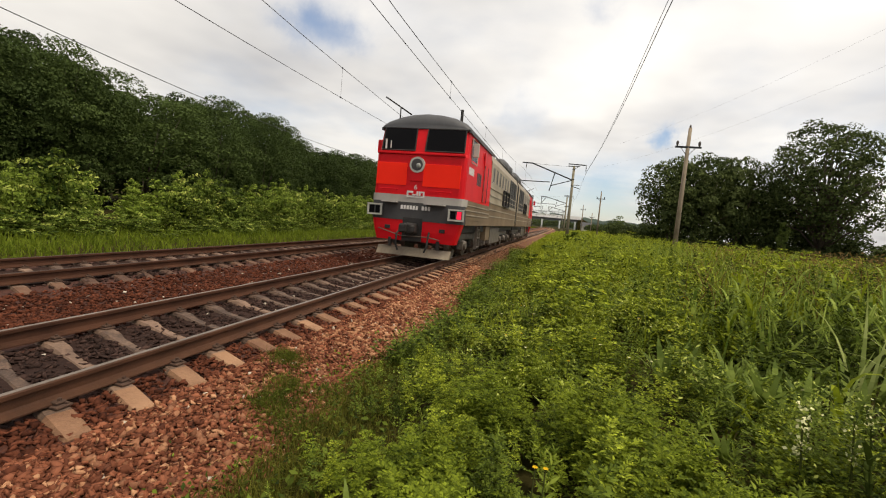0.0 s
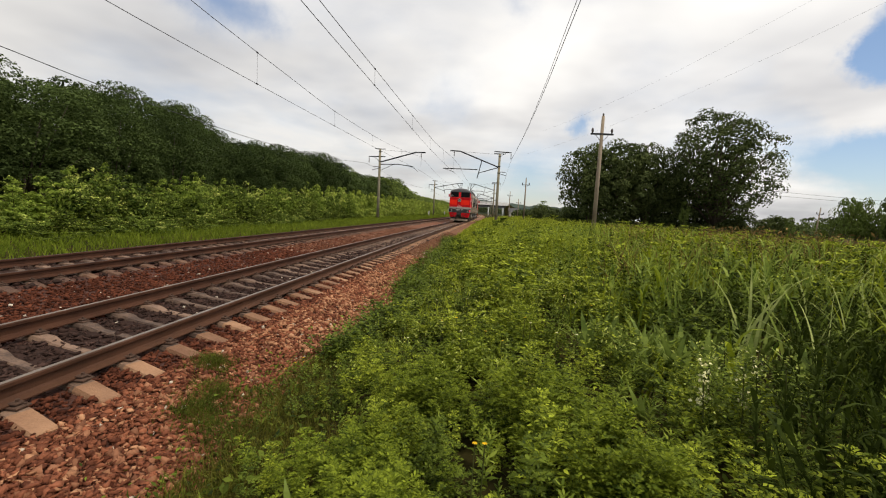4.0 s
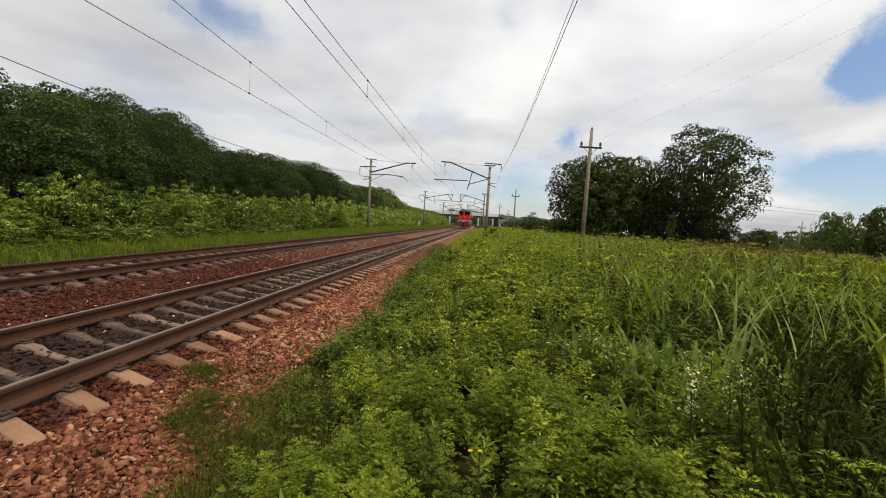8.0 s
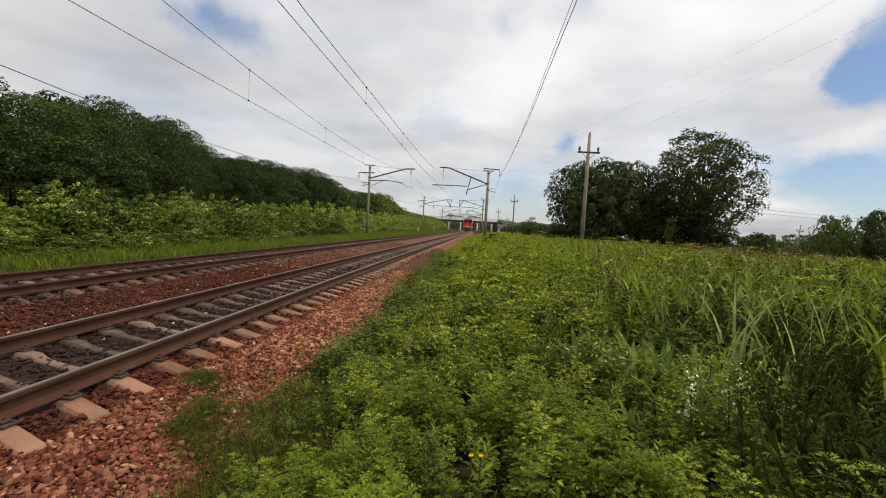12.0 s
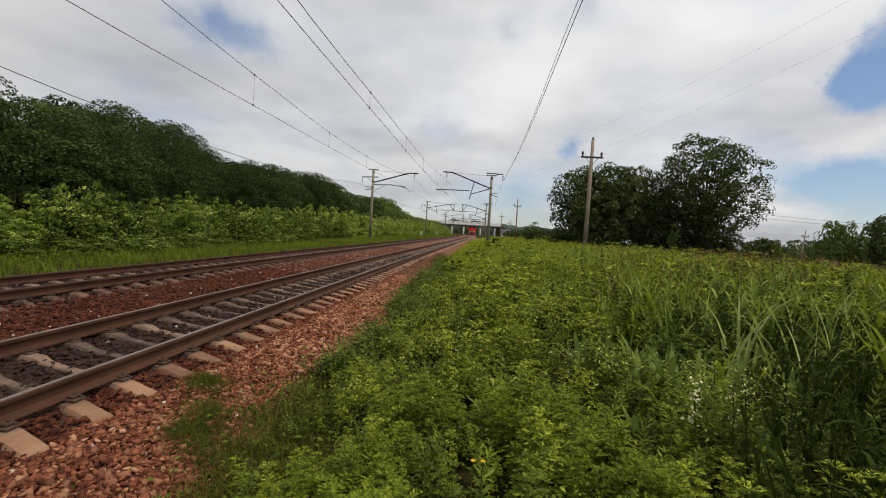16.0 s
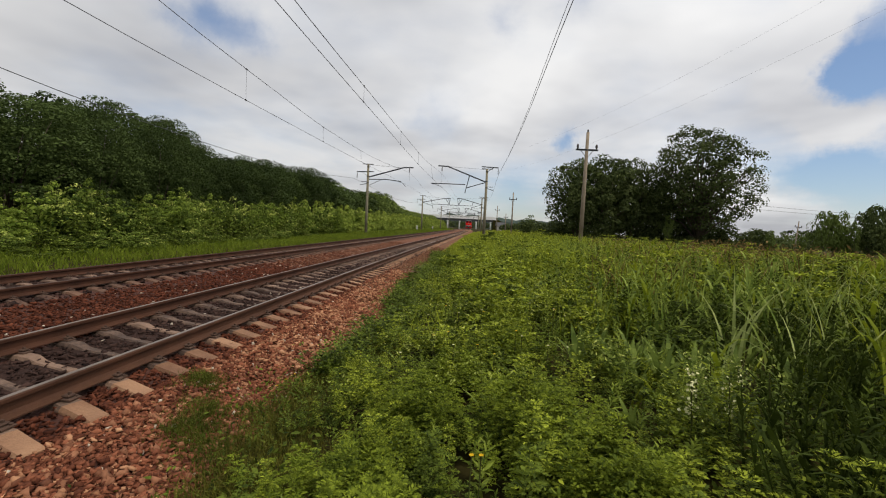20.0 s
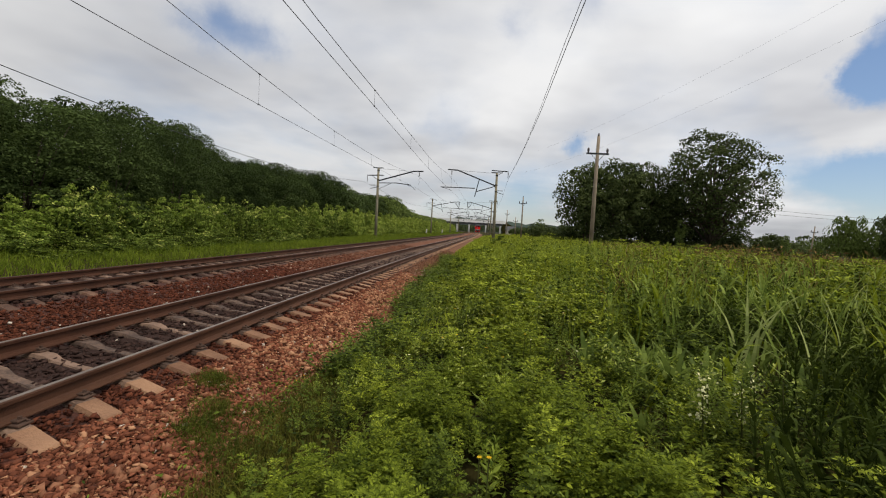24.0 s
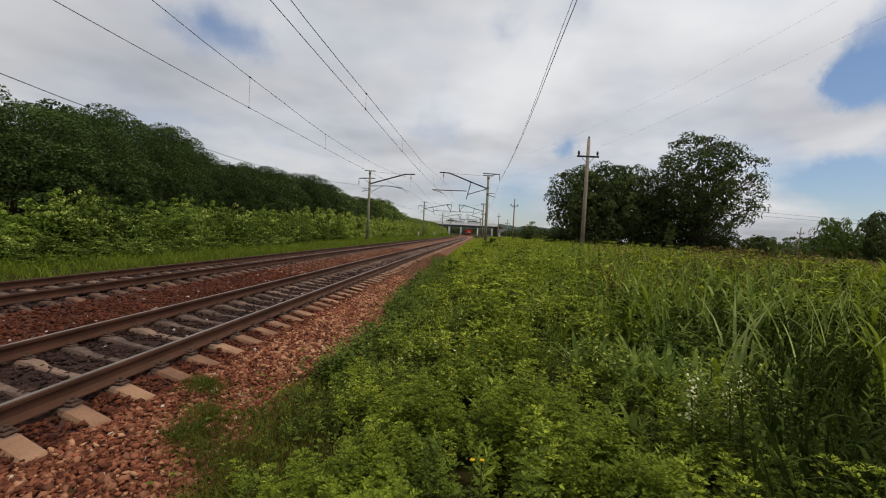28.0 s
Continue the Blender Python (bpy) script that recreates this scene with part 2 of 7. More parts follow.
M = {
    "soil": material("meadow_soil", (0.060, 0.052, 0.014), (0.020, 0.018, 0.008), 0.95, scale=0.6, fine=9, bump=0.6, bump_scale=12, spec=0.03, space="World"),
    "ballast": material("ballast_bed", (0.095, 0.027, 0.014), (0.026, 0.008, 0.005), 0.95, scale=3.0, fine=30, speckle=0.9, spread=0.8, bump=1.0, bump_scale=30, space="World"),
    "ballast_dark": material("oily_ballast", (0.050, 0.028, 0.023), (0.022, 0.012, 0.010), 0.95, scale=1.6, fine=24, speckle=0.8, spread=0.8, bump=1.0, bump_scale=24, spec=0.1, space="World"),
    "stone": material("ballast_stone", (0.335, 0.122, 0.067), (0.052, 0.015, 0.009), 0.95, scale=1.2, fine=50, speckle=0.3, spread=1.2, random_tint=0.9, island=True, spec=0.12, space="World"),
    "stone_one": material("loose_ballast_stone", (0.40, 0.185, 0.105), (0.07, 0.021, 0.013), 0.95, scale=1.2, fine=50, speckle=0.3, spread=1.2, random_tint=0.9, spec=0.15, space="World"),
    "stone_dark": material("oily_stone", (0.072, 0.041, 0.034), (0.022, 0.013, 0.011), 0.9, scale=2.0, fine=40, speckle=0.3, spread=1.0, random_tint=0.9, island=True, spec=0.1, space="World"),
    "concrete": material("sleeper_concrete", (0.36, 0.198, 0.112), (0.165, 0.078, 0.042), 0.9, scale=3.5, fine=45, speckle=0.5, spread=0.7, random_tint=0.5, bump=0.5, bump_scale=70, space="World"),
    "rail": material("rusty_rail_steel", (0.112, 0.049, 0.028), (0.056, 0.025, 0.014), 0.7, metal=0.1, scale=2.0, fine=30, bump=0.2, spec=0.25, space="World"),
    "railtop": material("worn_rail_steel", (0.36, 0.31, 0.275), (0.20, 0.15, 0.12), 0.4, metal=0.7, scale=1.0, fine=14, space="World"),
    "railtop_rust": material("dull_rail_steel", (0.085, 0.048, 0.034), (0.045, 0.025, 0.018), 0.6, metal=0.3, scale=1.0, fine=14, space="World"),
    "rail_dull": material("dark_rusty_rail_steel", (0.088, 0.037, 0.021), (0.042, 0.018, 0.011), 0.75, metal=0.1, scale=2.0, fine=30, bump=0.2, spec=0.2, space="World"),
    "iron": material("dark_fastening_iron", (0.105, 0.056, 0.036), (0.045, 0.025, 0.018), 0.95, metal=0.0, scale=9, fine=60),
    "mast": material("mast_concrete", (0.31, 0.28, 0.20), (0.17, 0.15, 0.105), 0.9, scale=1.2, fine=25, bump=0.3, spec=0.2),
    "steel": material("grey_bracket_steel", (0.034, 0.038, 0.046), (0.018, 0.020, 0.024), 0.65, metal=0.2, scale=3, fine=40, spec=0.25),
    "wire": material("copper_wire", (0.045, 0.045, 0.05), (0.03, 0.03, 0.035), 0.6, metal=0.3),
    "insul": material("brown_insulator", (0.07, 0.05, 0.045), (0.04, 0.03, 0.03), 0.3),
    "pole": material("weathered_pole_wood", (0.34, 0.275, 0.20), (0.17, 0.13, 0.09), 0.85, scale=1.0, fine=30, bump=0.4),
    "bark": material("tree_bark", (0.10, 0.075, 0.055), (0.04, 0.03, 0.022), 0.95, scale=2, fine=20, bump=0.6),
    "leaf_dark": material("forest_leaves", (0.088, 0.128, 0.036), (0.016, 0.028, 0.009), 0.75, scale=0.5, fine=2, speckle=0.3, spread=1.1, random_tint=0.25, island=True, leaf=0.22, space="World", own=0.7),
    "leaf_tree": material("maple_leaves", (0.118, 0.150, 0.048), (0.024, 0.038, 0.013), 0.7, scale=0.3, fine=3, speckle=0.4, spread=1.0, random_tint=0.8, island=True, leaf=0.3, space="World"),
    "leaf_shrub": material("shrub_leaves", (0.215, 0.29, 0.050), (0.022, 0.046, 0.007), 0.65, scale=0.5, fine=4, speckle=0.4, spread=0.9, random_tint=0.8, island=True, leaf=0.34, space="World", own=0.35),
    "leaf_weed": material("ragweed_leaves", (0.43, 0.50, 0.050), (0.036, 0.062, 0.006), 0.7, scale=1.6, fine=7, speckle=0.5, spread=0.9, random_tint=0.8, island=True, leaf=0.24, space="World", sheen=0.12),
    "weed_bright": material("fresh_ragweed_leaves", (0.27, 0.335, 0.030), (0.038, 0.064, 0.006), 0.7, scale=2.0, fine=7, speckle=0.4, spread=1.0, random_tint=0.7, island=True, leaf=0.24, space="World", sheen=0.12),
    "dock": material("dock_leaves", (0.28, 0.36, 0.080), (0.07, 0.11, 0.020), 0.5, scale=2.0, fine=9, speckle=0.4, spread=1.0, random_tint=0.8, island=True, leaf=0.35, space="World"),
    "leaf_deep": material("deep_green_leaves", (0.18, 0.24, 0.031), (0.014, 0.028, 0.004), 0.7, scale=1.6, fine=5, speckle=0.4, spread=0.9, random_tint=0.8, island=True, leaf=0.24, space="World", sheen=0.12),
    "grass": material("meadow_grass_blades", (0.45, 0.51, 0.052), (0.125, 0.160, 0.015), 0.65, scale=0.5, fine=3, speckle=0.7, spread=0.9, random_tint=0.8, island=True, leaf=0.4, space="World"),
    "grass_lush": material("verge_grass_blades", (0.31, 0.36, 0.026), (0.090, 0.135, 0.011), 0.65, scale=0.4, fine=2, speckle=0.5, spread=0.9, random_tint=0.6, island=True, leaf=0.4, space="World"),
    "reed": material("reed_blades", (0.38, 0.46, 0.10), (0.10, 0.16, 0.026), 0.6, scale=0.8, fine=5, speckle=0.4, spread=0.9, random_tint=0.8, island=True, leaf=0.35, space="World"),
    "mugwort": material("mugwort_leaves", (0.33, 0.40, 0.060), (0.065, 0.11, 0.011), 0.6, scale=1.5, fine=7, speckle=0.5, spread=1.0, random_tint=0.8, island=True, leaf=0.24, space="World", sheen=0.12),
    # foliage in deep shade, the shade put into the leaf colour
    "leaf_shade": material("shaded_weed_leaves", (0.060, 0.085, 0.012), (0.018, 0.029, 0.005), 0.85, scale=1.5, fine=6, speckle=0.4, spread=1.0, random_tint=0.7, island=True, leaf=0.25, space="World"),
    # pale leaves; the colour also paints flecks of light on shrubs and weeds
    "leaf_pale": material("pale_lit_leaves", (0.53, 0.58, 0.15), (0.29, 0.36, 0.070), 0.65, scale=1.5, fine=6, random_tint=0.7, island=True, leaf=0.3, space="World"),
    # far trees lightened for haze; the pale willows share the colour
    "leaf_far": material("hazed_pale_leaves", (0.15, 0.20, 0.048), (0.062, 0.095, 0.022), 0.75, scale=0.2, fine=2, speckle=0.6, spread=1.3, random_tint=0.4, island=True, leaf=0.3, space="World"),
    # trees at the wood's far end: haze put into the leaf colour
    "leaf_haze": material("hazed_wood_leaves", (0.215, 0.275, 0.070), (0.090, 0.130, 0.032), 0.75, scale=0.2, fine=2, speckle=0.6, spread=1.2, random_tint=0.4, island=True, leaf=0.3, space="World", own=0.4),
    # far shrubs: sunlight and haze put into a lighter leaf colour
    "leaf_thicket": material("hazed_thicket_leaves", (0.43, 0.51, 0.095), (0.125, 0.19, 0.030), 0.65, scale=0.4, fine=3, speckle=0.4, spread=1.0, random_tint=0.8, island=True, leaf=0.36, space="World", own=0.3),
    "tuft": material("ballast_weed_leaves", (0.135, 0.155, 0.024), (0.052, 0.070, 0.012), 0.8, scale=3.0, fine=12, random_tint=0.6, island=True, leaf=0.25, space="World"),
    "verge": material("soft_verge_grass", (0.225, 0.285, 0.030), (0.080, 0.120, 0.013), 0.7, scale=0.4, fine=2, speckle=0.5, spread=0.9, random_tint=0.6, island=True, leaf=0.35, space="World"),
    # a lighter yellow-green for two of the six near shrubs
    "leaf_yellow_green": material("yellow_green_shrub_leaves", (0.30, 0.39, 0.065), (0.070, 0.120, 0.016), 0.65, scale=0.4, fine=3, speckle=0.4, spread=1.0, random_tint=0.9, island=True, leaf=0.38, space="World"),
    "reed_pale": material("pale_reed_blades", (0.55, 0.60, 0.22), (0.22, 0.28, 0.07), 0.55, scale=0.8, fine=5, speckle=0.4, spread=0.9, random_tint=0.7, island=True, leaf=0.35, space="World"),
    "moss": material("worn_short_grass", (0.175, 0.172, 0.028), (0.065, 0.066, 0.014), 0.8, scale=2.0, fine=9, random_tint=0.6, island=True, leaf=0.25, space="World"),
    "dry": material("dry_seed_heads", (0.26, 0.175, 0.065), (0.11, 0.072, 0.028), 0.8, scale=0.5, fine=5, random_tint=0.6, island=True, leaf=0.2, space="World"),
    "white_flower": material("white_petals", (0.86, 0.84, 0.52), (0.70, 0.68, 0.36), 0.85, scale=8, leaf=0.2),
    "yellow_flower": material("yellow_petals", (0.80, 0.52, 0.03), (0.70, 0.40, 0.02), 0.7, scale=8, leaf=0.2),
    "stalk": material("green_stalks", (0.09, 0.12, 0.03), (0.06, 0.06, 0.02), 0.7, scale=3, leaf=0.1),
    "bridge": material("bridge_concrete", (0.92, 0.91, 0.89), (0.78, 0.77, 0.75), 0.85, scale=0.3, fine=4),
    # distance haze put into the ridge's greyed green
    "hill": material("hazy_wooded_hill", (0.075, 0.098, 0.082), (0.050, 0.068, 0.060), 0.95, scale=0.05, fine=0.3, spec=0.05, space="World"),
    "girder": material("bridge_girder", (0.085, 0.085, 0.090), (0.050, 0.050, 0.054), 0.8, scale=0.3, fine=4),
    "red": material("red_locomotive_paint", (0.68, 0.006, 0.013), (0.56, 0.005, 0.011), 0.5, scale=1.4, fine=14, bump=0.03, spec=0.2),
    "orange": material("orange_red_panel_paint", (1.0, 0.028, 0.012), (0.95, 0.023, 0.010), 0.6, scale=1.4, fine=14, spec=0.15),
    "grey": material("light_grey_paint", (0.42, 0.39, 0.36), (0.31, 0.285, 0.26), 0.5, scale=1.4, fine=14),
    "dgrey": material("dark_grey_paint", (0.070, 0.068, 0.070), (0.045, 0.043, 0.045), 0.6, scale=1.4, fine=14, spec=0.25),
    "roof": material("roof_grey_paint", (0.085, 0.087, 0.095), (0.055, 0.056, 0.062), 0.6, scale=1.0, fine=10),
    "beige": material("dusty_grey_body_paint", (0.40, 0.345, 0.27), (0.22, 0.178, 0.13), 0.6, scale=0.8, fine=9, spread=0.6, spec=0.25),
    "beige_low": material("dirty_lower_body_paint", (0.23, 0.165, 0.105), (0.12, 0.082, 0.052), 0.65, scale=0.8, fine=9, spread=0.6, spec=0.2),
    "frame_cream": material("cream_lamp_frame", (0.50, 0.49, 0.44), (0.38, 0.37, 0.33), 0.5, scale=5),
    "black": material("sooty_running_gear", (0.028, 0.024, 0.022), (0.012, 0.011, 0.011), 0.7, scale=3, fine=20),
    "gear": material("greasy_gear_steel", (0.165, 0.138, 0.115), (0.055, 0.045, 0.039), 0.6, metal=0.2, scale=3, fine=20),
    "plow": material("dusty_plough_paint", (0.30, 0.25, 0.19), (0.13, 0.10, 0.075), 0.8, scale=1.5, fine=12, spread=0.6, spec=0.2),
    "glass": material("dark_cab_glass", (0.006, 0.006, 0.007), (0.004, 0.004, 0.005), 0.15, scale=1, spec=0.06),
    "glass_lamp": material("lamp_glass", (0.30, 0.32, 0.30), (0.20, 0.21, 0.20), 0.12, scale=6),
    "white": material("white_marking_paint", (0.72, 0.70, 0.68), (0.60, 0.58, 0.56), 0.6, scale=6),
    "red_light": glowing("red_marker_lens", (0.9, 0.01, 0.05), 0.9),
    "tarpaper": material("house_wall_plaster", (0.60, 0.56, 0.48), (0.45, 0.42, 0.36), 0.9, scale=0.3, fine=4),
    "post_white": material("white_post_paint", (0.75, 0.74, 0.70), (0.5, 0.49, 0.46), 0.8, scale=3),
}


# ---- building helpers ----
def mesh_of(name, verts, faces, mat, smooth=False):
    me = bpy.data.meshes.new(name)
    me.from_pydata([tuple(v) for v in verts], [], faces)
    me.materials.append(mat)
    if smooth:
        me.shade_smooth()
    me.update()
    return me


def quads_mesh(name, Q, mat):
    """A mesh of loose four-cornered faces out of an array of shape (n, 4, 3)."""
    Q = np.asarray(Q, dtype=np.float32)
    n = len(Q)
    me = bpy.data.meshes.new(name)
    me.vertices.add(n * 4)
    me.vertices.foreach_set("co", Q.reshape(-1))
    me.loops.add(n * 4)
    me.loops.foreach_set("vertex_index", np.arange(n * 4, dtype=np.int32))
    me.polygons.add(n)
    me.polygons.foreach_set("loop_start", np.arange(0, n * 4, 4, dtype=np.int32))
    me.materials.append(mat)
    me.update(calc_edges=True)
    return me


def tris_mesh(name, V, F, mat):
    V, F = np.asarray(V, np.float32), np.asarray(F, np.int32)
    me = bpy.data.meshes.new(name)
    me.vertices.add(len(V))
    me.vertices.foreach_set("co", V.reshape(-1))
    me.loops.add(len(F) * 3)
    me.loops.foreach_set("vertex_index", F.reshape(-1))
    me.polygons.add(len(F))
    me.polygons.foreach_set("loop_start", np.arange(0, len(F) * 3, 3, dtype=np.int32))
    me.materials.append(mat)
    me.update(calc_edges=True)
    return me


class Form:
    """Collects verts and faces of one part."""

    def __init__(self):
        self.v, self.f = [], []

    def add(self, verts, faces):
        k = len(self.v)
        self.v += [tuple(p) for p in verts]
        self.f += [tuple(i + k for i in f) for f in faces]
        return self

    def box(self, x0, x1, y0, y1, z0, z1, cut=0.0):
        """A box; cut slants its four long edges."""
        if not cut:
            self.add([(x0, y0, z0), (x1, y0, z0), (x1, y1, z0), (x0, y1, z0), (x0, y0, z1), (x1, y0, z1), (x1, y1, z1), (x0, y1, z1)],
                     [(3, 2, 1, 0), (4, 5, 6, 7), (0, 1, 5, 4), (1, 2, 6, 5), (2, 3, 7, 6), (3, 0, 4, 7)])
        else:
            ring = []
            for z, c in ((z0, cut), (z0 + cut, 0), (z1 - cut, 0), (z1, cut)):
                ring.append([(x0 + c, y0 + c, z), (x1 - c, y0 + c, z), (x1 - c, y1 - c, z), (x0 + c, y1 - c, z)])
            self.loft(ring)
        return self

    def loft(self, rings, caps=True):
        n, k = len(rings[0]), len(self.v)
        for r in rings:
            self.v += [tuple(p) for p in r]
        for i in range(len(rings) - 1):
            for j in range(n):
                a, b = k + i * n + j, k + i * n + (j + 1) % n
                self.f.append((a, b, b + n, a + n))
        if caps:
            self.f.append(tuple(k + j for j in reversed(range(n))))
            self.f.append(tuple(k + (len(rings) - 1) * n + j for j in range(n)))
        return self

    def tube(self, pts, radii, n=6, caps=True):
        pts = [Vector(p) for p in pts]
        if isinstance(radii, (int, float)):
            radii = [radii] * len(pts)
        rings, side = [], None
        for i, p in enumerate(pts):
            d = (pts[min(i + 1, len(pts) - 1)] - pts[max(i - 1, 0)]).normalized()
            if side is None:
                side = d.cross(Vector((0, 0, 1) if abs(d.z) < 0.9 else (1, 0, 0))).normalized()
            side = (side - d * side.dot(d)).normalized()
            up = d.cross(side)
            rings.append([p + (side * math.cos(a) + up * math.sin(a)) * radii[i] for a in [2 * math.pi * j / n for j in range(n)]])
        return self.loft(rings, caps)

    def disc(self, c, axis, r, depth, n=16, r2=None):
        c, axis = Vector(c), Vector(axis).normalized()
        return self.tube([c, c + axis * depth], [r, r if r2 is None else r2], n)

    def mesh(self, name, mat, smooth=False):
        return mesh_of(name, self.v, self.f, mat, smooth)


def part(name, form, mat, parent=None, label="", smooth=False):
    me = form.mesh(name, mat, smooth) if isinstance(form, Form) else form
    ob = new(name, me)
    if parent is not None:
        ob.parent = parent
    if label:
        ob["label"] = label
    return ob


def thing(name, place=None, **tags):
    ob = tagged(new(name), **tags)
    if place is not None:
        ob.matrix_basis = place
    return ob


# ---- the line of the tracks ----
TRACK2, GAUGE, PITCH, FIRST = -4.75, 0.80, 0.545, 2.86


LINE_Y = [-400, 8, 20, 35, 60, 80, 101, 127, 160, 187, 212, 240, 270, 300, 400, 800]
LINE_X = [0.0, 0.0, 0.06, 0.30, 0.92, 1.45, 1.95, 2.48, 3.05, 3.40, 3.62, 3.55, 3.05, 2.3, -1.5, -18.0]


def line_x(y):
    """Sideways drift of the tracks: a slight bend to the right, then back."""
    y = np.asarray(y, float)
    return sum(np.interp(y + d, LINE_Y, LINE_X) * w for d, w in ((-9, 0.15), (-4, 0.2), (0, 0.3), (4, 0.2), (9, 0.15)))


def line_z(y):
    return 0.0028 * 14.0 * np.log1p(np.exp((np.minimum(np.asarray(y, float), 190.0) - 28.0) / 14.0))


GX = [-300, -100, -40, -20, -12, -8.4, -7.5, -6.9, 2.0, 2.5, 3.2, 4.4, 7, 12, 20, 40, 80, 120, 300]
GZ = [6.0, 2.6, 0.9, 0.1, -0.22, -0.34, -0.46, -0.62, -0.62, -0.50, -0.36, -0.16, 0.16, 0.40, 0.12, -0.5, -1.3, -1.8, -2.0]


def ground_z(x, y):
    x, y = np.asarray(x, float), np.asarray(y, float)
    fade = np.clip((400.0 - np.abs(y)) / 250.0, 0, 1)
    z = np.interp((x - line_x(np.clip(y, -100, 400))), GX, GZ)
    wave = 0.05 * np.sin(x * 0.9 + 1.3 * np.sin(y * 0.37)) * np.sin(y * 0.55 + x * 0.3) * np.clip((x - 2.5) / 3, 0, 1)
    return z * (0.3 + 0.7 * fade) + wave + line_z(np.clip(y, -100, 300)) * np.exp(-((x / 60.0) ** 2))

# darker brown stone, laid between the tracks and between the sleeper ends
M["stone_mid"] = material("dark_brown_stone", (0.160, 0.051, 0.028), (0.032, 0.010, 0.006), 0.95, scale=1.2, fine=50, speckle=0.3, spread=1.1, random_tint=0.9, island=True, spec=0.12, space="World")
M["concrete_old"] = material("grimy_sleeper_concrete", (0.175, 0.088, 0.052), (0.06, 0.028, 0.018), 0.9, scale=3.5, fine=45, speckle=0.5, spread=0.7, random_tint=0.5, bump=0.5, bump_scale=70, space="World")
M["concrete_grime"] = material("oil_stained_sleeper_concrete", (0.235, 0.145, 0.100), (0.062, 0.037, 0.027), 0.85, scale=5.0, fine=40, speckle=0.6, spread=0.6, random_tint=0.5, bump=0.5, bump_scale=70, space="World")
# tan stones, their lighter tone also standing in for sunlit faces
M["stone_tan"] = material("lit_tan_stone", (0.52, 0.275, 0.155), (0.26, 0.115, 0.062), 0.95, scale=3.0, fine=50, speckle=0.3, spread=1.0, random_tint=0.9, island=True, spec=0.15, space="World")
M["stone_dust"] = material("dusty_tan_ballast", (0.225, 0.108, 0.061), (0.074, 0.032, 0.019), 0.95, scale=1.4, fine=30, speckle=0.8, spread=1.0, random_tint=0.7, island=True, spec=0.12, space="World")
M["stone_pink"] = material("dusty_pink_ballast", (0.225, 0.098, 0.058), (0.076, 0.031, 0.018), 0.95, scale=1.4, fine=30, speckle=0.8, spread=1.0, random_tint=0.7, island=True, spec=0.12, space="World")
M["stone_pale"] = material("pale_stone", (0.62, 0.55, 0.46), (0.35, 0.27, 0.20), 0.9, scale=3.0, fine=50, speckle=0.3, spread=1.0, random_tint=0.9, island=True, space="World")


# ---- ground and trackbed ----
def build_ground():
    xs = np.concatenate([[-1800, -900, -450, -220, -120, -80, -60, -45, -35, -28], np.arange(-24, -12, 2.0), np.arange(-12, -6.5, 0.4), [-4, -1],
                         np.arange(1.6, 14, 0.45), np.arange(14, 40, 2.5), [45, 55, 70, 90, 120, 180, 300, 600, 1000, 1800]])
    ys = np.concatenate([[-300, -120, -60, -30, -15, -8], np.arange(-5, 30, 0.5), np.arange(30, 80, 2.0), np.arange(80, 320, 10.0), [340, 380, 450, 600, 900, 1400, 2200]])
    X, Y = np.meshgrid(xs, ys)
    Z = ground_z(X, Y)
    n = len(xs)
    faces = [(j * n + i, j * n + i + 1, (j + 1) * n + i + 1, (j + 1) * n + i) for j in range(len(ys) - 1) for i in range(n - 1)]
    me = mesh_of("ground", np.stack([X, Y, Z], -1).reshape(-1, 3), faces, M["soil"], True)
    tagged(new("ground", me), "overgrown meadow ground beside the railway embankment", "ground", kind="structure")


def sweep(name, profile, mat, ys, x0=0.0, closed=True, smooth=False):
    """A profile of (x, z) carried along the line of the tracks."""
    rings = [[(px + x0 + float(line_x(y)), y, pz + float(line_z(y))) for px, pz in profile] for y in ys]
    f = Form()
    if closed:
        f.loft(rings)
    else:
        n = len(profile)
        f.add([p for r in rings for p in r], [(i * n + j, i * n + j + 1, (i + 1) * n + j + 1, (i + 1) * n + j) for i in range(len(rings) - 1) for j in range(n - 1)])
    return f.mesh(name, mat, smooth)


LONG = [-14, -8, -4, 0, 4, 8, 12, 16, 20, 25, 30, 36, 42, 50, 60, 70, 80, 95, 110, 130, 150, 180, 210, 240, 280, 330, 400]


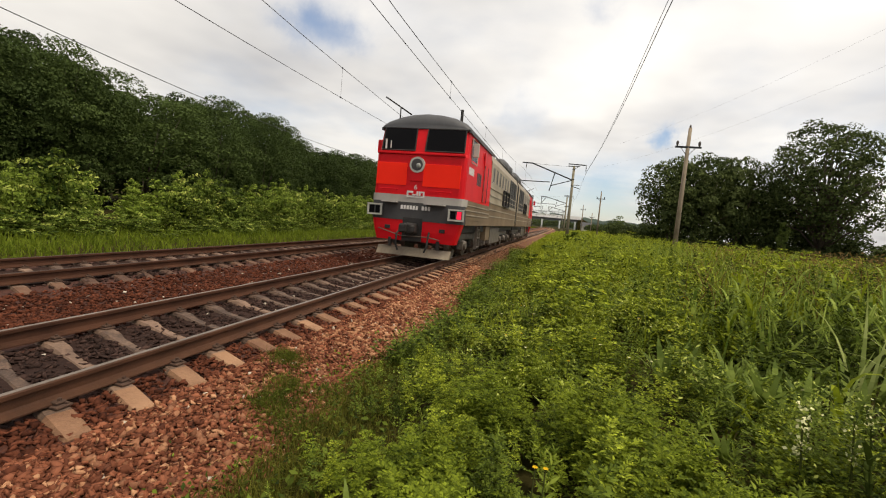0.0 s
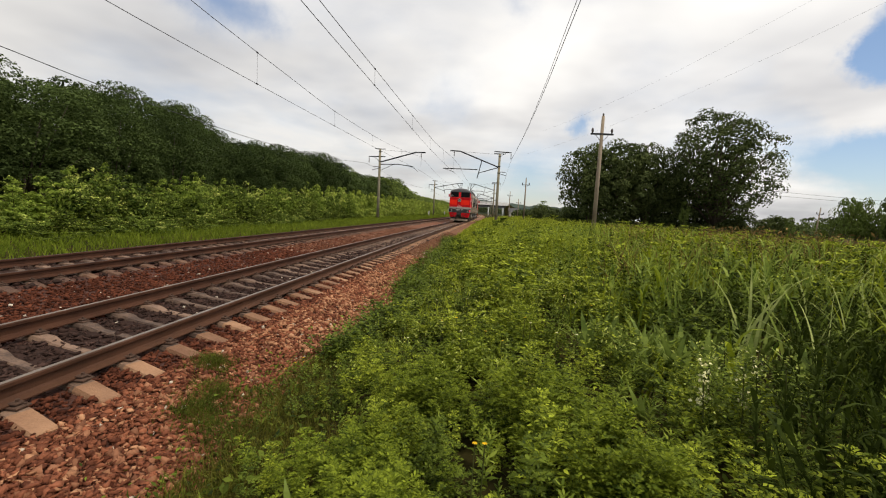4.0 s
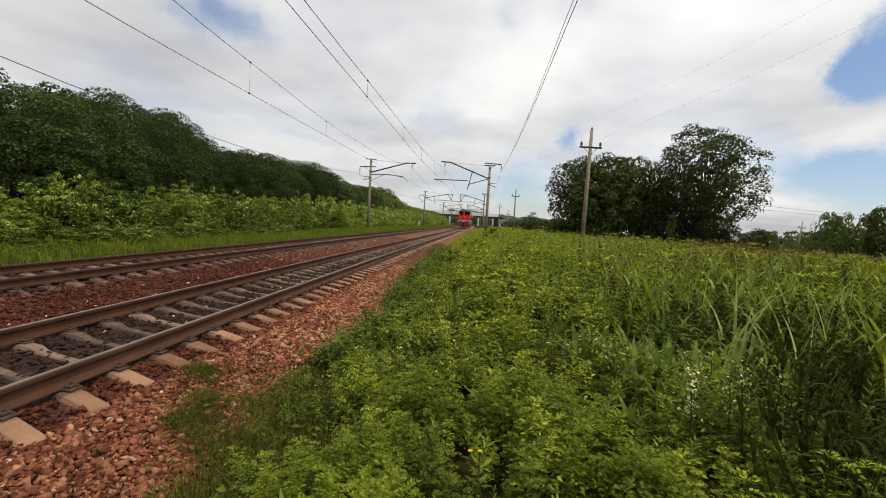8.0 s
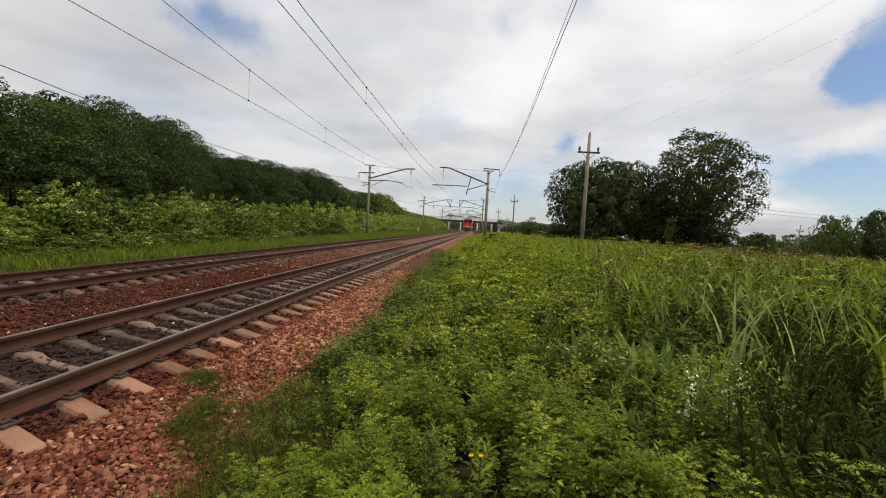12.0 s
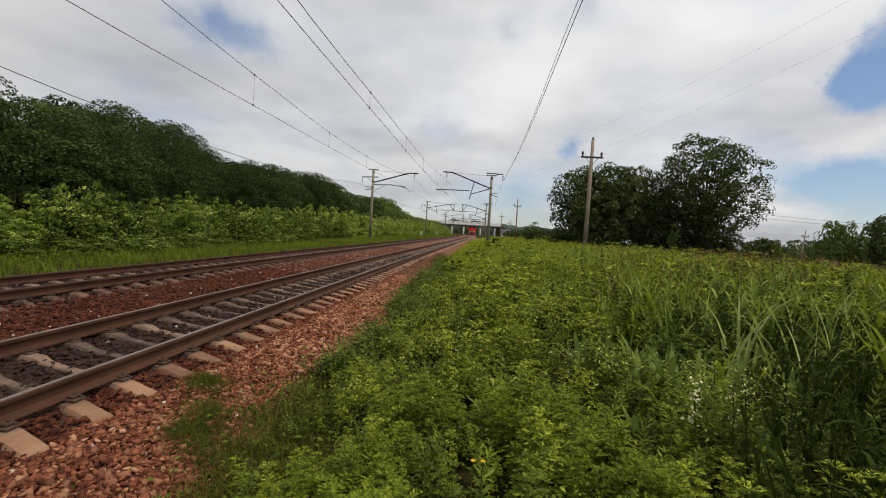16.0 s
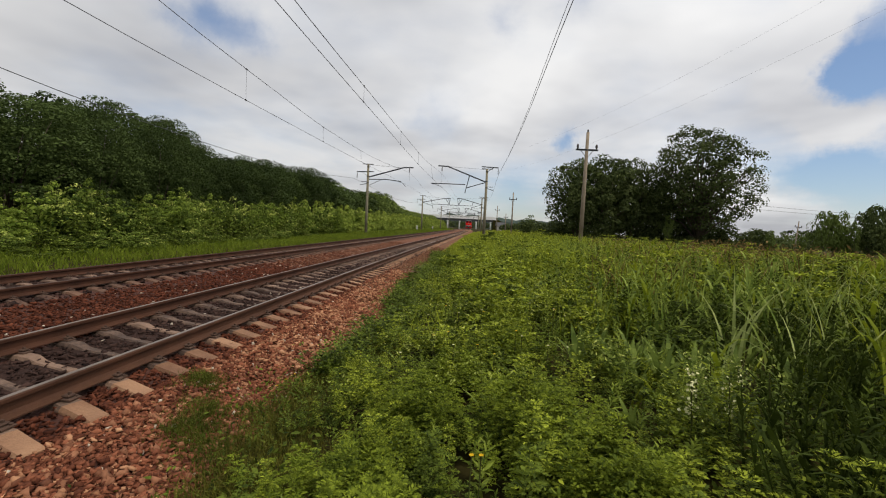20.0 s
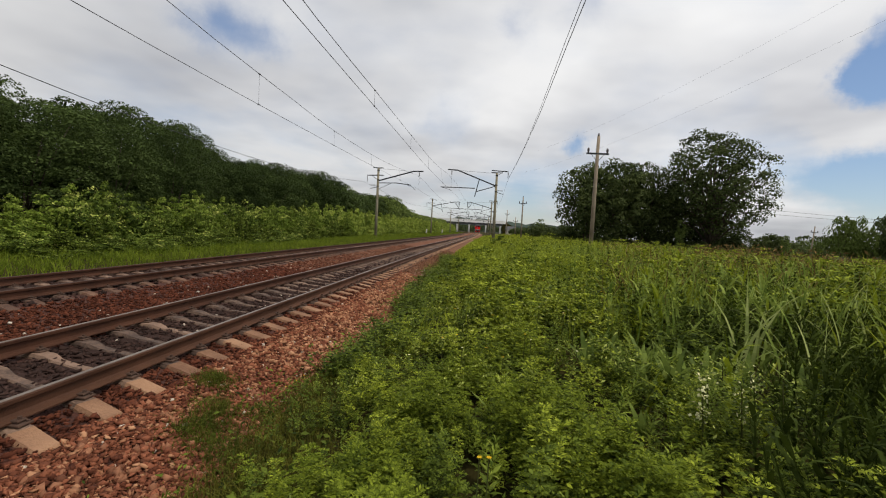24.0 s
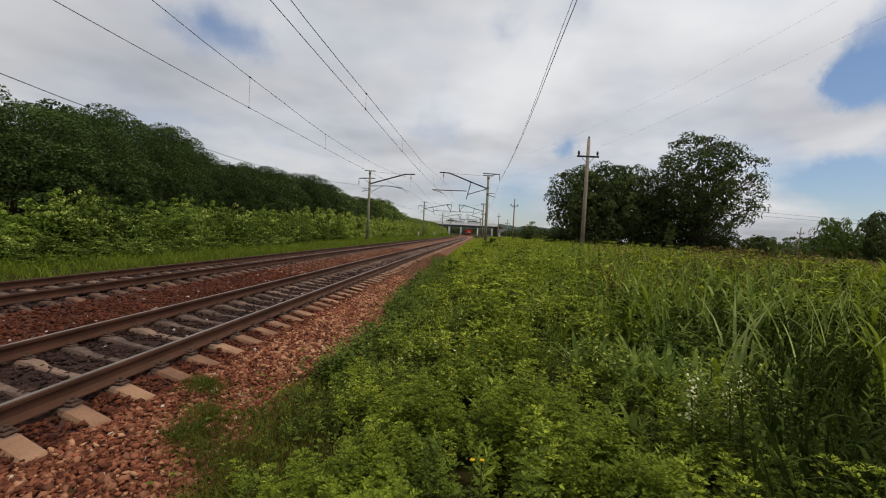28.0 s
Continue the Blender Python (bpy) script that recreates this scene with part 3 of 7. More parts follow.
def build_ballast():
    bed = [(-7.75, -0.66), (-7.2, -0.47), (-6.4, -0.31), (-6.1, -0.265), (-5.55, -0.25), (-3.95, -0.25), (-3.4, -0.27), (-3.0, -0.33), (-2.4, -0.36), (-1.8, -0.33),
           (-1.36, -0.27), (-0.8, -0.25), (0.8, -0.25), (1.36, -0.275), (1.6, -0.32), (2.1, -0.46), (2.7, -0.66)]
    ballast = tagged(new("ballast", sweep("ballast", bed, M["ballast"], LONG, closed=False)), "reddish-brown crushed stone ballast of a double track", "ballast", kind="structure")
    for x0, a, b, up in ((0.0, -0.76, 0.76, 0.0), (TRACK2, -0.76, 0.76, 0.024)):
        strip = [(a, -0.252 + up), (a * 0.6, -0.243 + up), (b * 0.6, -0.243 + up), (b, -0.252 + up)]
        part("oily_strip", sweep("oily_strip", strip, M["ballast_dark"], LONG, x0, closed=False), M["ballast_dark"], ballast, "dark oily stone between the rails")
    strip = [(1.44, -0.272), (1.6, -0.305), (2.1, -0.445), (2.65, -0.63)]
    part("dusty_shoulder", sweep("dusty_shoulder", strip, M["stone_dust"], [y for y in LONG if y >= 16], closed=False), M["stone_dust"], ballast, "dusty tan shoulder of fine ballast")
    strip = [(-3.38, -0.262), (-3.0, -0.318), (-2.4, -0.348), (-1.8, -0.318), (-1.40, -0.264)]
    part("dusty_middle", sweep("dusty_middle", strip, M["stone_pink"], [y for y in LONG if y >= 16], closed=False), None, ballast, "dusty pinkish fine ballast between the tracks")
    return ballast


SKEW = math.tan(radians(18.0))      # the sleepers are turned 18 degrees to fit the camera's view


def sleeper_mesh(mat):
    f = Form()
    rings = []
    for x, top, w, foot in ((-1.41, -0.262, 0.075, 0.14), (-1.395, -0.248, 0.085, 0.15), (-1.02, -0.205, 0.09, 0.15), (-0.5, -0.190, 0.075, 0.15), (-0.32, -0.222, 0.056, 0.13), (0, -0.226, 0.050, 0.125),
                            (0.32, -0.222, 0.056, 0.13), (0.5, -0.190, 0.075, 0.15), (1.02, -0.205, 0.09, 0.15), (1.395, -0.248, 0.085, 0.15), (1.41, -0.262, 0.075, 0.14)):
        rings.append([(x, -foot, -0.42), (x, -w - 0.012, top - 0.03), (x, -w + 0.01, top), (x, w - 0.01, top), (x, w + 0.012, top - 0.03), (x, foot, -0.42)])
    me = f.loft(rings).mesh("sleeper", mat)
    me.materials.append(M["concrete_grime"])
    for p in me.polygons:
        p.material_index = int(abs(p.center.x) < 0.8)
    return me


def fastening_mesh():
    f = Form()
    f.box(-0.15, 0.15, -0.06, 0.06, -0.196, -0.178, 0.004)
    for s in (-1, 1):
        f.box(min(s * 0.045, s * 0.115), max(s * 0.045, s * 0.115), -0.038, 0.038, -0.176, -0.150, 0.008)
        f.disc((s * 0.092, 0, -0.15), (0, 0, 1), 0.015, 0.022, 6)
        f.disc((s * 0.130, 0.03, -0.180), (0, 0, 1), 0.014, 0.016, 6)
    return f.mesh("rail_fastening", M["iron"])


RAIL = [(-0.075, -0.180), (0.075, -0.180), (0.075, -0.168), (0.022, -0.150), (0.010, -0.130), (0.010, -0.060), (0.034, -0.044), (0.036, -0.014), (0.030, -0.006),
        (-0.030, -0.006), (-0.036, -0.014), (-0.034, -0.044), (-0.010, -0.060), (-0.010, -0.130), (-0.022, -0.150), (-0.075, -0.168)]
RAILTOP = [(-0.023, -0.010), (0.021, -0.010), (0.019, -0.002), (0.0, 0.0), (-0.021, -0.002)]


def build_track(x0, first, near, label, dull):
    track = tagged(new("railway_track"), label, "railway track", kind="structure")
    for s in (-1, 1):
        rail = part("rail", sweep("rail", RAIL, M["rail_dull" if dull or s < 0 else "rail"], LONG, x0 + s * GAUGE), None, track, "rusty brown steel rail")
        part("running_surface", sweep("running_surface", RAILTOP, M["railtop_rust" if dull else "railtop"], LONG, x0 + s * GAUGE), M["railtop"], rail, "worn rail head")
    sl, fa = sleeper_mesh(M["concrete_old" if dull else "concrete"]), fastening_mesh()
    y, far = first - 8 * PITCH, []
    rng = random.Random(int(-x0 * 10) + 3)
    while y < 330:
        place = pose(x0 + float(line_x(y)) + rng.uniform(-0.015, 0.015), y + rng.uniform(-0.012, 0.012), float(line_z(y)) + rng.uniform(-0.006, 0.004), 0, 0, rng.uniform(-0.8, 0.8) - 18.0)
        if y < 150:
            ob = part("sleeper", sl, None, track)
            ob.matrix_basis = place
            if near[0] < y < near[1]:
                for s in (-1, 1):
                    c = part("rail_fastening", fa, None, ob)
                    c.matrix_basis = pose(s * GAUGE / math.cos(radians(18.0)), 0, 0, 0, 0, 18.0)
        else:
            far.append(place)
        y += PITCH
    f = Form()
    base = [v.co.copy() for v in sl.vertices]
    polys = [tuple(p.vertices) for p in sl.polygons]
    for m in far:
        f.add([m @ v for v in base], polys)
    tagged(part("far_sleepers", f, M["concrete"], track), kind="stuff")
    return track


def stone_shapes(rng, count):
    """Crushed stone: a box with its eight corners knocked about."""
    v = np.array([(-1, -1, -1), (1, -1, -1), (1, 1, -1), (-1, 1, -1), (-1, -1, 1), (1, -1, 1), (1, 1, 1), (-1, 1, 1)], float) * 0.72
    f = np.array([(0, 2, 1), (0, 3, 2), (4, 5, 6), (4, 6, 7), (0, 1, 5), (0, 5, 4), (1, 2, 6), (1, 6, 5), (2, 3, 7), (2, 7, 6), (3, 0, 4), (3, 4, 7)])
    return [(v + rng.uniform(-0.62, 0.62, (8, 3))) * rng.uniform(0.45, 1.45, 3) for _ in range(count)], f


def turn_matrices(rng, n):
    q = rng.normal(size=(n, 4))
    q /= np.linalg.norm(q, axis=1)[:, None]
    w, x, y, z = q.T
    return np.stack([np.stack([1 - 2 * (y * y + z * z), 2 * (x * y - z * w), 2 * (x * z + y * w)], -1),
                     np.stack([2 * (x * y + z * w), 1 - 2 * (x * x + z * z), 2 * (y * z - x * w)], -1),
                     np.stack([2 * (x * z - y * w), 2 * (y * z + x * w), 1 - 2 * (x * x + y * y)], -1)], 1)


BED_X = [-7.75, -7.2, -6.4, -6.1, -5.55, -3.95, -3.4, -3.0, -2.4, -1.8, -1.36, -0.8, 0.8, 1.36, 1.6, 2.1, 2.7, 3.2]
BED_Z = [-0.66, -0.47, -0.31, -0.265, -0.25, -0.25, -0.27, -0.33, -0.36, -0.33, -0.27, -0.25, -0.25, -0.275, -0.32, -0.46, -0.52, -0.45]


def scatter_stones(name, rng, n, x0, x1, y0, y1, size, mat, power=1.0):
    shapes, f = stone_shapes(rng, 12)
    x = rng.uniform(x0, x1, n)
    y = y0 + (y1 - y0) * rng.uniform(0, 1, n) ** power
    # leave the sleepers' tops bare
    off = np.where(x > -2.5, x, x - TRACK2)
    first = np.where(x > -2.5, FIRST, FIRST + 0.47)
    along = (y + SKEW * off - first + PITCH * 0.5) % PITCH - PITCH * 0.5
    keep = (np.abs(along) > 0.10) | (np.abs(off) > 1.37) | (rng.uniform(0, 1, n) < np.where(x < -2.5, 0.7, np.where(np.abs(x) < 0.76, 0.38, 0.05)))
    x, y = x[keep], y[keep]
    n = len(x)
    s = rng.uniform(size * 0.55, size * 1.25, n)
    z = np.interp(x, BED_X, BED_Z) + s * 0.25 + rng.uniform(-0.012, 0.02, n) + line_z(y)
    x = x + line_x(y)
    R = turn_matrices(rng, n)
    base = np.array(shapes)[rng.integers(0, 12, n)]
    V = np.einsum("nij,nkj->nki", R, base) * s[:, None, None] * np.array([1, 1, 0.68]) + np.stack([x, y, z], -1)[:, None, :]
    F = (f[None] + (np.arange(n) * 8)[:, None, None]).reshape(-1, 3)
    return tris_mesh(name, V.reshape(-1, 3), F, mat)


def build_stones(ballast):
    rng = np.random.default_rng(5)
    for n, x0, x1, y0, y1, size, mat, power in ((17000, 1.30, 2.75, 1.8, 10, 0.024, "stone", 1.5), (2500, 1.32, 2.7, 9, 17, 0.034, "stone", 1.2), (2600, 1.32, 2.7, 12, 22, 0.034, "stone_dust", 1.0), (2600, 1.48, 2.7, 5.5, 17, 0.031, "stone_tan", 1.1), (1500, 0.86, 1.46, 1.8, 14, 0.027, "stone_mid", 1.3), (1500, 0.84, 1.46, 12, 34, 0.034, "stone_dark", 1.1), (2000, 0.86, 1.44, 1.8, 14, 0.026, "stone_mid", 1.3), (1200, -1.36, -0.86, 4, 16, 0.03, "stone_mid", 1.3),
                                                (9000, -3.45, -1.36, 4, 16, 0.029, "stone_mid", 1.4), (2600, 1.35, 2.5, 20, 36, 0.045, "stone_dust", 1.2), (1600, -3.4, -1.4, 14, 24, 0.04, "stone_mid", 1.2), (2200, -3.4, -1.4, 17, 42, 0.045, "stone_pink", 1.1),
                                                (6500, -0.74, 0.74, 2, 16, 0.027, "stone_dark", 1.3), (900, -0.74, 0.74, 14, 30, 0.04, "stone_dark", 1.3), (2500, -6.0, -3.5, 7, 26, 0.034, "stone_dark", 1.2), (1400, -7.1, -6.1, 8, 30, 0.04, "stone_dark", 1.2),
                                                (4200, 1.36, 2.7, 1.8, 14, 0.022, "stone_tan", 1.3), (3600, 0.86, 2.75, -7, 1.9, 0.030, "stone", 1.0), (2600, -3.45, -1.0, -7, 4.2, 0.034, "stone_mid", 1.0), (1500, -0.74, 0.74, -7, 2.1, 0.030, "stone_dark", 1.0), (1500, -7.0, -3.5, -7, 7.2, 0.036, "stone_dark", 1.0), (340, -3.3, -1.5, 4, 34, 0.024, "stone_pale", 1.0), (420, 1.4, 2.6, 2, 20, 0.022, "stone_pale", 1.0), (70, -0.7, 0.7, 2, 14, 0.022, "stone_pale", 1.0)):
        tagged(part("loose_stones", scatter_stones("loose_stones", rng, n, x0, x1, y0, y1, size, M[mat], power), None, ballast), kind="stuff")
    shapes, f = stone_shapes(rng, 6)
    variants = [tris_mesh("stone", s * np.array([1, 1, 0.68]), f, M["stone_one"]) for s in shapes]
    for i in range(290):
        x, y = rng.uniform(1.42, 2.45), rng.uniform(2.2, 5.4)
        s = rng.uniform(0.022, 0.04)
        ob = part("stone", variants[i % 6], None, ballast)
        ob.matrix_basis = pose(x, y, float(np.interp(x, BED_X, BED_Z)) + s * 0.6, rng.uniform(0, 360), rng.uniform(0, 360), rng.uniform(0, 360)) @ Matrix.Scale(s, 4)


build_ground()
BALLAST = build_ballast()
build_track(0.0, FIRST, (0, 60), "railway track with concrete sleepers and rusty rails with polished heads", False)
build_track(TRACK2, FIRST + 0.47, (6, 45), "second railway track with concrete sleepers sunk in brown ballast", True)


# ---- overhead line ----
def insulator(f, top, bottom, r=0.09):
    top, bottom = Vector(top), Vector(bottom)
    f.tube([top, bottom], 0.02, 5)
    for k in range(4):
        p = top.lerp(bottom, 0.25 + k * 0.17)
        f.tube([p + Vector((0, 0, 0.04)), p + Vector((0, 0, -0.04))], [r * 0.6, r], 8)


def catenary_mast(x, y, side, reach, low, double=False, top=9.8):
    """side: 1 stands to the right of its track, -1 to the left; reach: how far the bracket spans; low: height of its lower tube."""
    s = -side
    z0 = float(ground_z(x, y)) - 0.1
    m = thing("catenary_mast", pose(x, y, 0), label="concrete overhead line mast with a steel bracket arm and insulators", category="catenary mast", group="catenary masts")
    part("post", Form().tube([(0, 0, z0), (0, 0, 4), (0, 0, 9.62)], [0.215, 0.185, 0.15], 12), M["mast"], m, "tapered concrete post", True)
    part("foundation", Form().box(-0.32, 0.32, -0.32, 0.32, z0 - 0.1, z0 + 0.25, 0.05), M["mast"], m)
    arm = Form().tube([(0.1 * s, 0, 7.85), (s * (reach - 1.3), 0, top - 0.02), (s * (reach + 0.05), 0, top + 0.02)], 0.092, 6)
    part("bracket_arm", arm, M["steel"], m, "bent steel bracket arm")
    part("stay_rod", Form().tube([(0.05 * s, 0, 9.55), (s * (reach - 1.3), 0, top - 0.05)], 0.016, 5), M["steel"], m)
    simple = side < 0 and not double
    if simple:
        part("registration_tube", Form().tube([(s * 0.15, 0, low + 0.12), (s * 2.6, 0, low + 0.22), (s * (reach - 1.6), 0, low)], 0.062, 6), M["steel"], m)
        part("brace", Form().tube([(s * 0.1, 0, low - 0.75), (s * 1.9, 0, low + 0.15)], 0.03, 5), M["steel"], m)
    else:
        part("registration_tube", Form().tube([(s * 2.9, 0, low + 0.02), (s * (reach + 0.95), 0, low)], 0.068, 6), M["steel"], m)
    if simple:
        f = Form().tube([(s * (reach - 2.1), 0, low - 0.05), (s * (reach - 1.7), 0, low - 0.1), (s * (reach - 1.3), 0, low - 0.3), (s * (reach - 0.95), 0, low - 0.68)], 0.025, 5)
    else:
        f = Form().tube([(s * (reach + 0.8), 0, low - 0.05), (s * (reach + 0.5), 0, low - 0.12), (s * (reach - 0.2), 0, low - 0.28), (s * (reach - 0.65), 0, low - 0.52)], 0.025, 5)
    part("steady_arm", f, M["steel"], m)
    if not simple:
        part("hanger", Form().tube([(s * 2.35, 0, 8.72), (s * 2.9, 0, low - 1.15)], 0.066, 6), M["steel"], m)
        part("brace", Form().tube([(0.1 * s, 0, 7.8), (s * 2.75, 0, low - 0.45)], 0.062, 6), M["steel"], m)
    f = Form()
    insulator(f, (s * (reach - 0.5), 0, top - 0.02), (s * (reach - 0.5), 0, top - 0.75))
    part("insulator", f, M["insul"], m, "string of brown disc insulators")
    part("drop_wire", Form().tube([(s * (reach - 0.5), 0, top - 0.75), (s * (reach - 0.5), 0, low)], 0.008, 4), M["wire"], m)
    f = Form().box(-0.75, 0.75, -0.05, 0.05, 9.60, 9.70, 0.01)
    part("cap_bar", f, M["steel"], m)
    zf = 9.85 if side > 0 else 8.55
    part("feeder_arm", Form().tube([(-0.75 * side, 0, zf + 0.08), (1.55 * side, 0, zf)], 0.075, 6).tube([(0.1 * side, 0, zf - 0.55), (0.9 * side, 0, zf)], 0.03, 5), M["steel"], m)
    f = Form()
    insulator(f, (1.53 * side, 0, zf), (1.53 * side, 0, zf - 0.95))
    part("feeder_insulator", f, M["insul"], m, "string of brown disc insulators")
    part("side_peg", Form().tube([(0.1 * side, 0, 7.2), (0.95 * side, 0, 7.2)], 0.04, 5).tube([(0.1 * side, 0, 6.98), (1.05 * side, 0, 6.72)], 0.045, 5), M["steel"], m)
    for z in (7.0, 7.9, 9.2):
        part("band", Form().tube([(0, 0, z), (0, 0, z + 0.12)], 0.185, 12), M["steel"], m)
    if double:
        part("end_strut", Form().tube([(s * (reach - 0.05), 0, top), (s * (reach - 0.3), 0, 7.4)], 0.075, 5).tube([(s * (reach - 1.4), 0, top - 0.1), (s * (reach - 0.3), 0, 7.6)], 0.075, 5), M["steel"], m)
    return m


R_MASTS = [(5.45, -4.0), (6.33, 60.0), (7.27, 118.5), (8.6, 178.0), (8.9, 238.0)]
L_MASTS = [(-11.1, -4.0), (-10.2, 60.0), (-8.98, 118.5), (-7.8, 178.0), (-7.4, 238.0)]
for i, (x, y) in enumerate(R_MASTS):
    catenary_mast(x, y, 1, 6.7, 7.38, i >= 2, 9.8 if i < 2 else 9.25)
for i, (x, y) in enumerate(L_MASTS):
    catenary_mast(x, y, -1, 6.3 if i < 2 else 7.6, 7.42, i >= 2, 9.38 if i < 2 else 9.2)


def wire(name, points, label, r=0.011):
    return tagged(part(name, Form().tube(points, r, 5), M["wire"]), label, "wire", kind="structure")


def curve_points(keys, step=3.0):
    """Points along y by piecewise smooth interpolation of (y, x, z) keys."""
    ys = np.array([k[0] for k in keys], float)
    out = []
    for y in np.arange(ys[0], ys[-1] + 0.01, step):
        i = int(np.clip(np.searchsorted(ys, y) - 1, 0, len(keys) - 2))
        t = (y - ys[i]) / (ys[i + 1] - ys[i])
        def slope(j, c):
            a, b = max(j - 1, 0), min(j + 1, len(keys) - 1)
            return (keys[b][c] - keys[a][c]) / (ys[b] - ys[a]) * (ys[i + 1] - ys[i])
        h = (2 * t ** 3 - 3 * t ** 2 + 1, t ** 3 - 2 * t ** 2 + t, -2 * t ** 3 + 3 * t ** 2, t ** 3 - t ** 2)
        out.append((sum(h[j] * v for j, v in enumerate((keys[i][1], slope(i, 1), keys[i + 1][1], slope(i + 1, 1)))), float(y),
                    sum(h[j] * v for j, v in enumerate((keys[i][2], slope(i, 2), keys[i + 1][2], slope(i + 1, 2))))))
    return out


def spans(x_of, posts, top, sag):
    pts = []
    for a, b in zip(posts, posts[1:]):
        for k in range(12):
            t = k / 12
            y = a + (b - a) * t
            pts.append((x_of(y), y, top - 4 * sag * t * (1 - t)))
    return pts


POSTS = [60.0, 118.5, 178.0, 238.0, 300.0]
c1 = curve_points([(-10, 0, 6.12), (10, 0, 6.17), (18, 0, 6.23), (35, 0, 6.38), (60, 0.2, 6.86)])
m1 = curve_points([(-10, 0, 6.85), (10.6, 0, 6.68), (17, 0, 6.83), (27, 0, 7.07), (40, -0.1, 7.6), (60, -0.25, 9.05)])
c2 = curve_points([(-10, TRACK2, 6.1), (10, TRACK2, 6.07), (17, TRACK2, 6.14), (35, TRACK2 + 0.05, 6.42), (60, TRACK2 + 0.4, 6.86)])
m2 = curve_points([(-10, TRACK2, 8.9), (12.8, TRACK2, 7.5), (20, TRACK2, 7.27), (26, TRACK2, 7.14), (40, TRACK2, 7.5), (60, TRACK2 + 0.15, 8.8)])
for x0, con, mes in ((0.0, c1, m1), (TRACK2, c2, m2)):
    along = lambda y, x0=x0: x0 + float(line_x(y)) - 0.6 * min(1, max(0, (118 - y) / 60))
    wire("contact_wire", con + spans(along, POSTS, 6.86, 0.25)[1:], "dark contact wire strung above the track", 0.010)
    wire("messenger_wire", mes + spans(along, POSTS, 9.0, 1.5)[1:], "dark messenger wire sagging above the contact wire", 0.011)
    for k, y in enumerate((17.3, 26.5, 36.0, 46.0)):
        a, b = min(con, key=lambda p: abs(p[1] - y)), min(mes, key=lambda p: abs(p[1] - y))
        d = tagged(part("dropper", Form().tube([a, (b[0], a[1], b[2])], 0.005, 4).tube([(a[0], a[1] - 0.05, a[2]), (a[0], a[1] + 0.05, a[2])], 0.03, 5).tube([(b[0], a[1] - 0.05, b[2]), (b[0], a[1] + 0.05, b[2])], 0.03, 5), M["wire"]),
                   "thin dropper with clamps joining the overhead wires", "dropper", kind="structure")
fr = [(-8, 6.85, 8.9), (14, 7.14, 8.46), (26, 7.42, 8.3), (40, 7.66, 8.4), (60, 7.88, 8.85)]
wire("feeder_wire", curve_points(fr) + spans(lambda y: 7.86 + (y - 60) * 0.02, POSTS, 8.9, 0.7)[1:], "feeder wire hung from the outer mast brackets", 0.014)
wire("feeder_wire", curve_points([(y, x - 0.02 - 0.10 * max(0, 1 - y / 40), z + 0.16 * max(0, 1 - max(0, y) / 42)) for y, x, z in fr]), "second feeder wire beside the first", 0.010)
fl = [(-8, -12.4, 8.1), (13.7, -11.5, 6.07), (22, -11.5, 5.80), (30, -11.5, 5.76), (42, -11.5, 6.2), (60, -11.72, 7.58)]
wire("feeder_wire", curve_points(fl) + spans(lambda y: -11.72 + (y - 60) * 0.02, POSTS, 7.58, 0.9)[1:], "thick feeder wire along the shrubs", 0.016)


# ---- telegraph poles and far cables ----
def telegraph_pole(x, y, h, lean=0.0, group="telegraph poles"):
    z0 = float(ground_z(x, y))
    p = thing("telegraph_pole", pose(x, y, z0, 0, lean), label="weathered wooden telegraph pole with a crossarm and insulators", category="telegraph pole", group=group)
    part("pole", Form().tube([(0, 0, -0.4), (0, 0, h * 0.5), (0, 0, h)], [0.16, 0.135, 0.105], 10), M["pole"], p, smooth=True)
    part("crossarm", Form().box(-0.78, 0.78, -0.11, -0.02, h - 1.32, h - 1.2, 0.01), M["steel"], p, "dark steel crossarm")
    for s in (-1, 1):
        part("insulator", Form().tube([(s * 0.66, -0.06, h - 1.2), (s * 0.66, -0.06, h - 1.08), (s * 0.66, -0.06, h - 0.95), (s * 0.66, -0.06, h - 0.86)], [0.03, 0.085, 0.085, 0.04], 8), M["insul"], p, "dark insulator cap")
        part("brace", Form().tube([(s * 0.45, -0.06, h - 1.3), (s * 0.08, -0.1, h - 1.75)], 0.018, 5), M["steel"], p)
    part("tip", Form().tube([(0, 0, h), (0, 0, h + 0.1), (0, 0, h + 0.2)], [0.05, 0.07, 0.03], 8), M["insul"], p, "dark insulator on the pole's tip")
    return p


telegraph_pole(12.45, 32.0, 8.35, 0.3)
telegraph_pole(12.55, 86.0, 8.2)
telegraph_pole(13.0, 142.0, 8.2)
telegraph_pole(16.5, 150.0, 6.2)
telegraph_pole(76.1, 100.0, 7.6, 4.0)
for k, (a, b) in enumerate((((60, 120, 12.4), (165, 150, 11.6)), ((60, 120, 11.2), (165, 150, 10.8)))):
    pts = [(a[0] + (b[0] - a[0]) * t, a[1] + (b[1] - a[1]) * t, a[2] + (b[2] - a[2]) * t - 3.0 * t * (1 - t)) for t in [i / 14 for i in range(15)]]
    wire("far_cable", pts, "thin dark cable crossing behind the trees", 0.035)
for k in (0, 1):
    wire("high_cable", [(33.0 + k * 2.5 - t * 20, 30.0 + t * 62, 18.3 + 4.6 * k - 9 * t + 5 * t * t) for t in [i / 12 for i in range(13)]], "faint cable high over the meadow", 0.005)


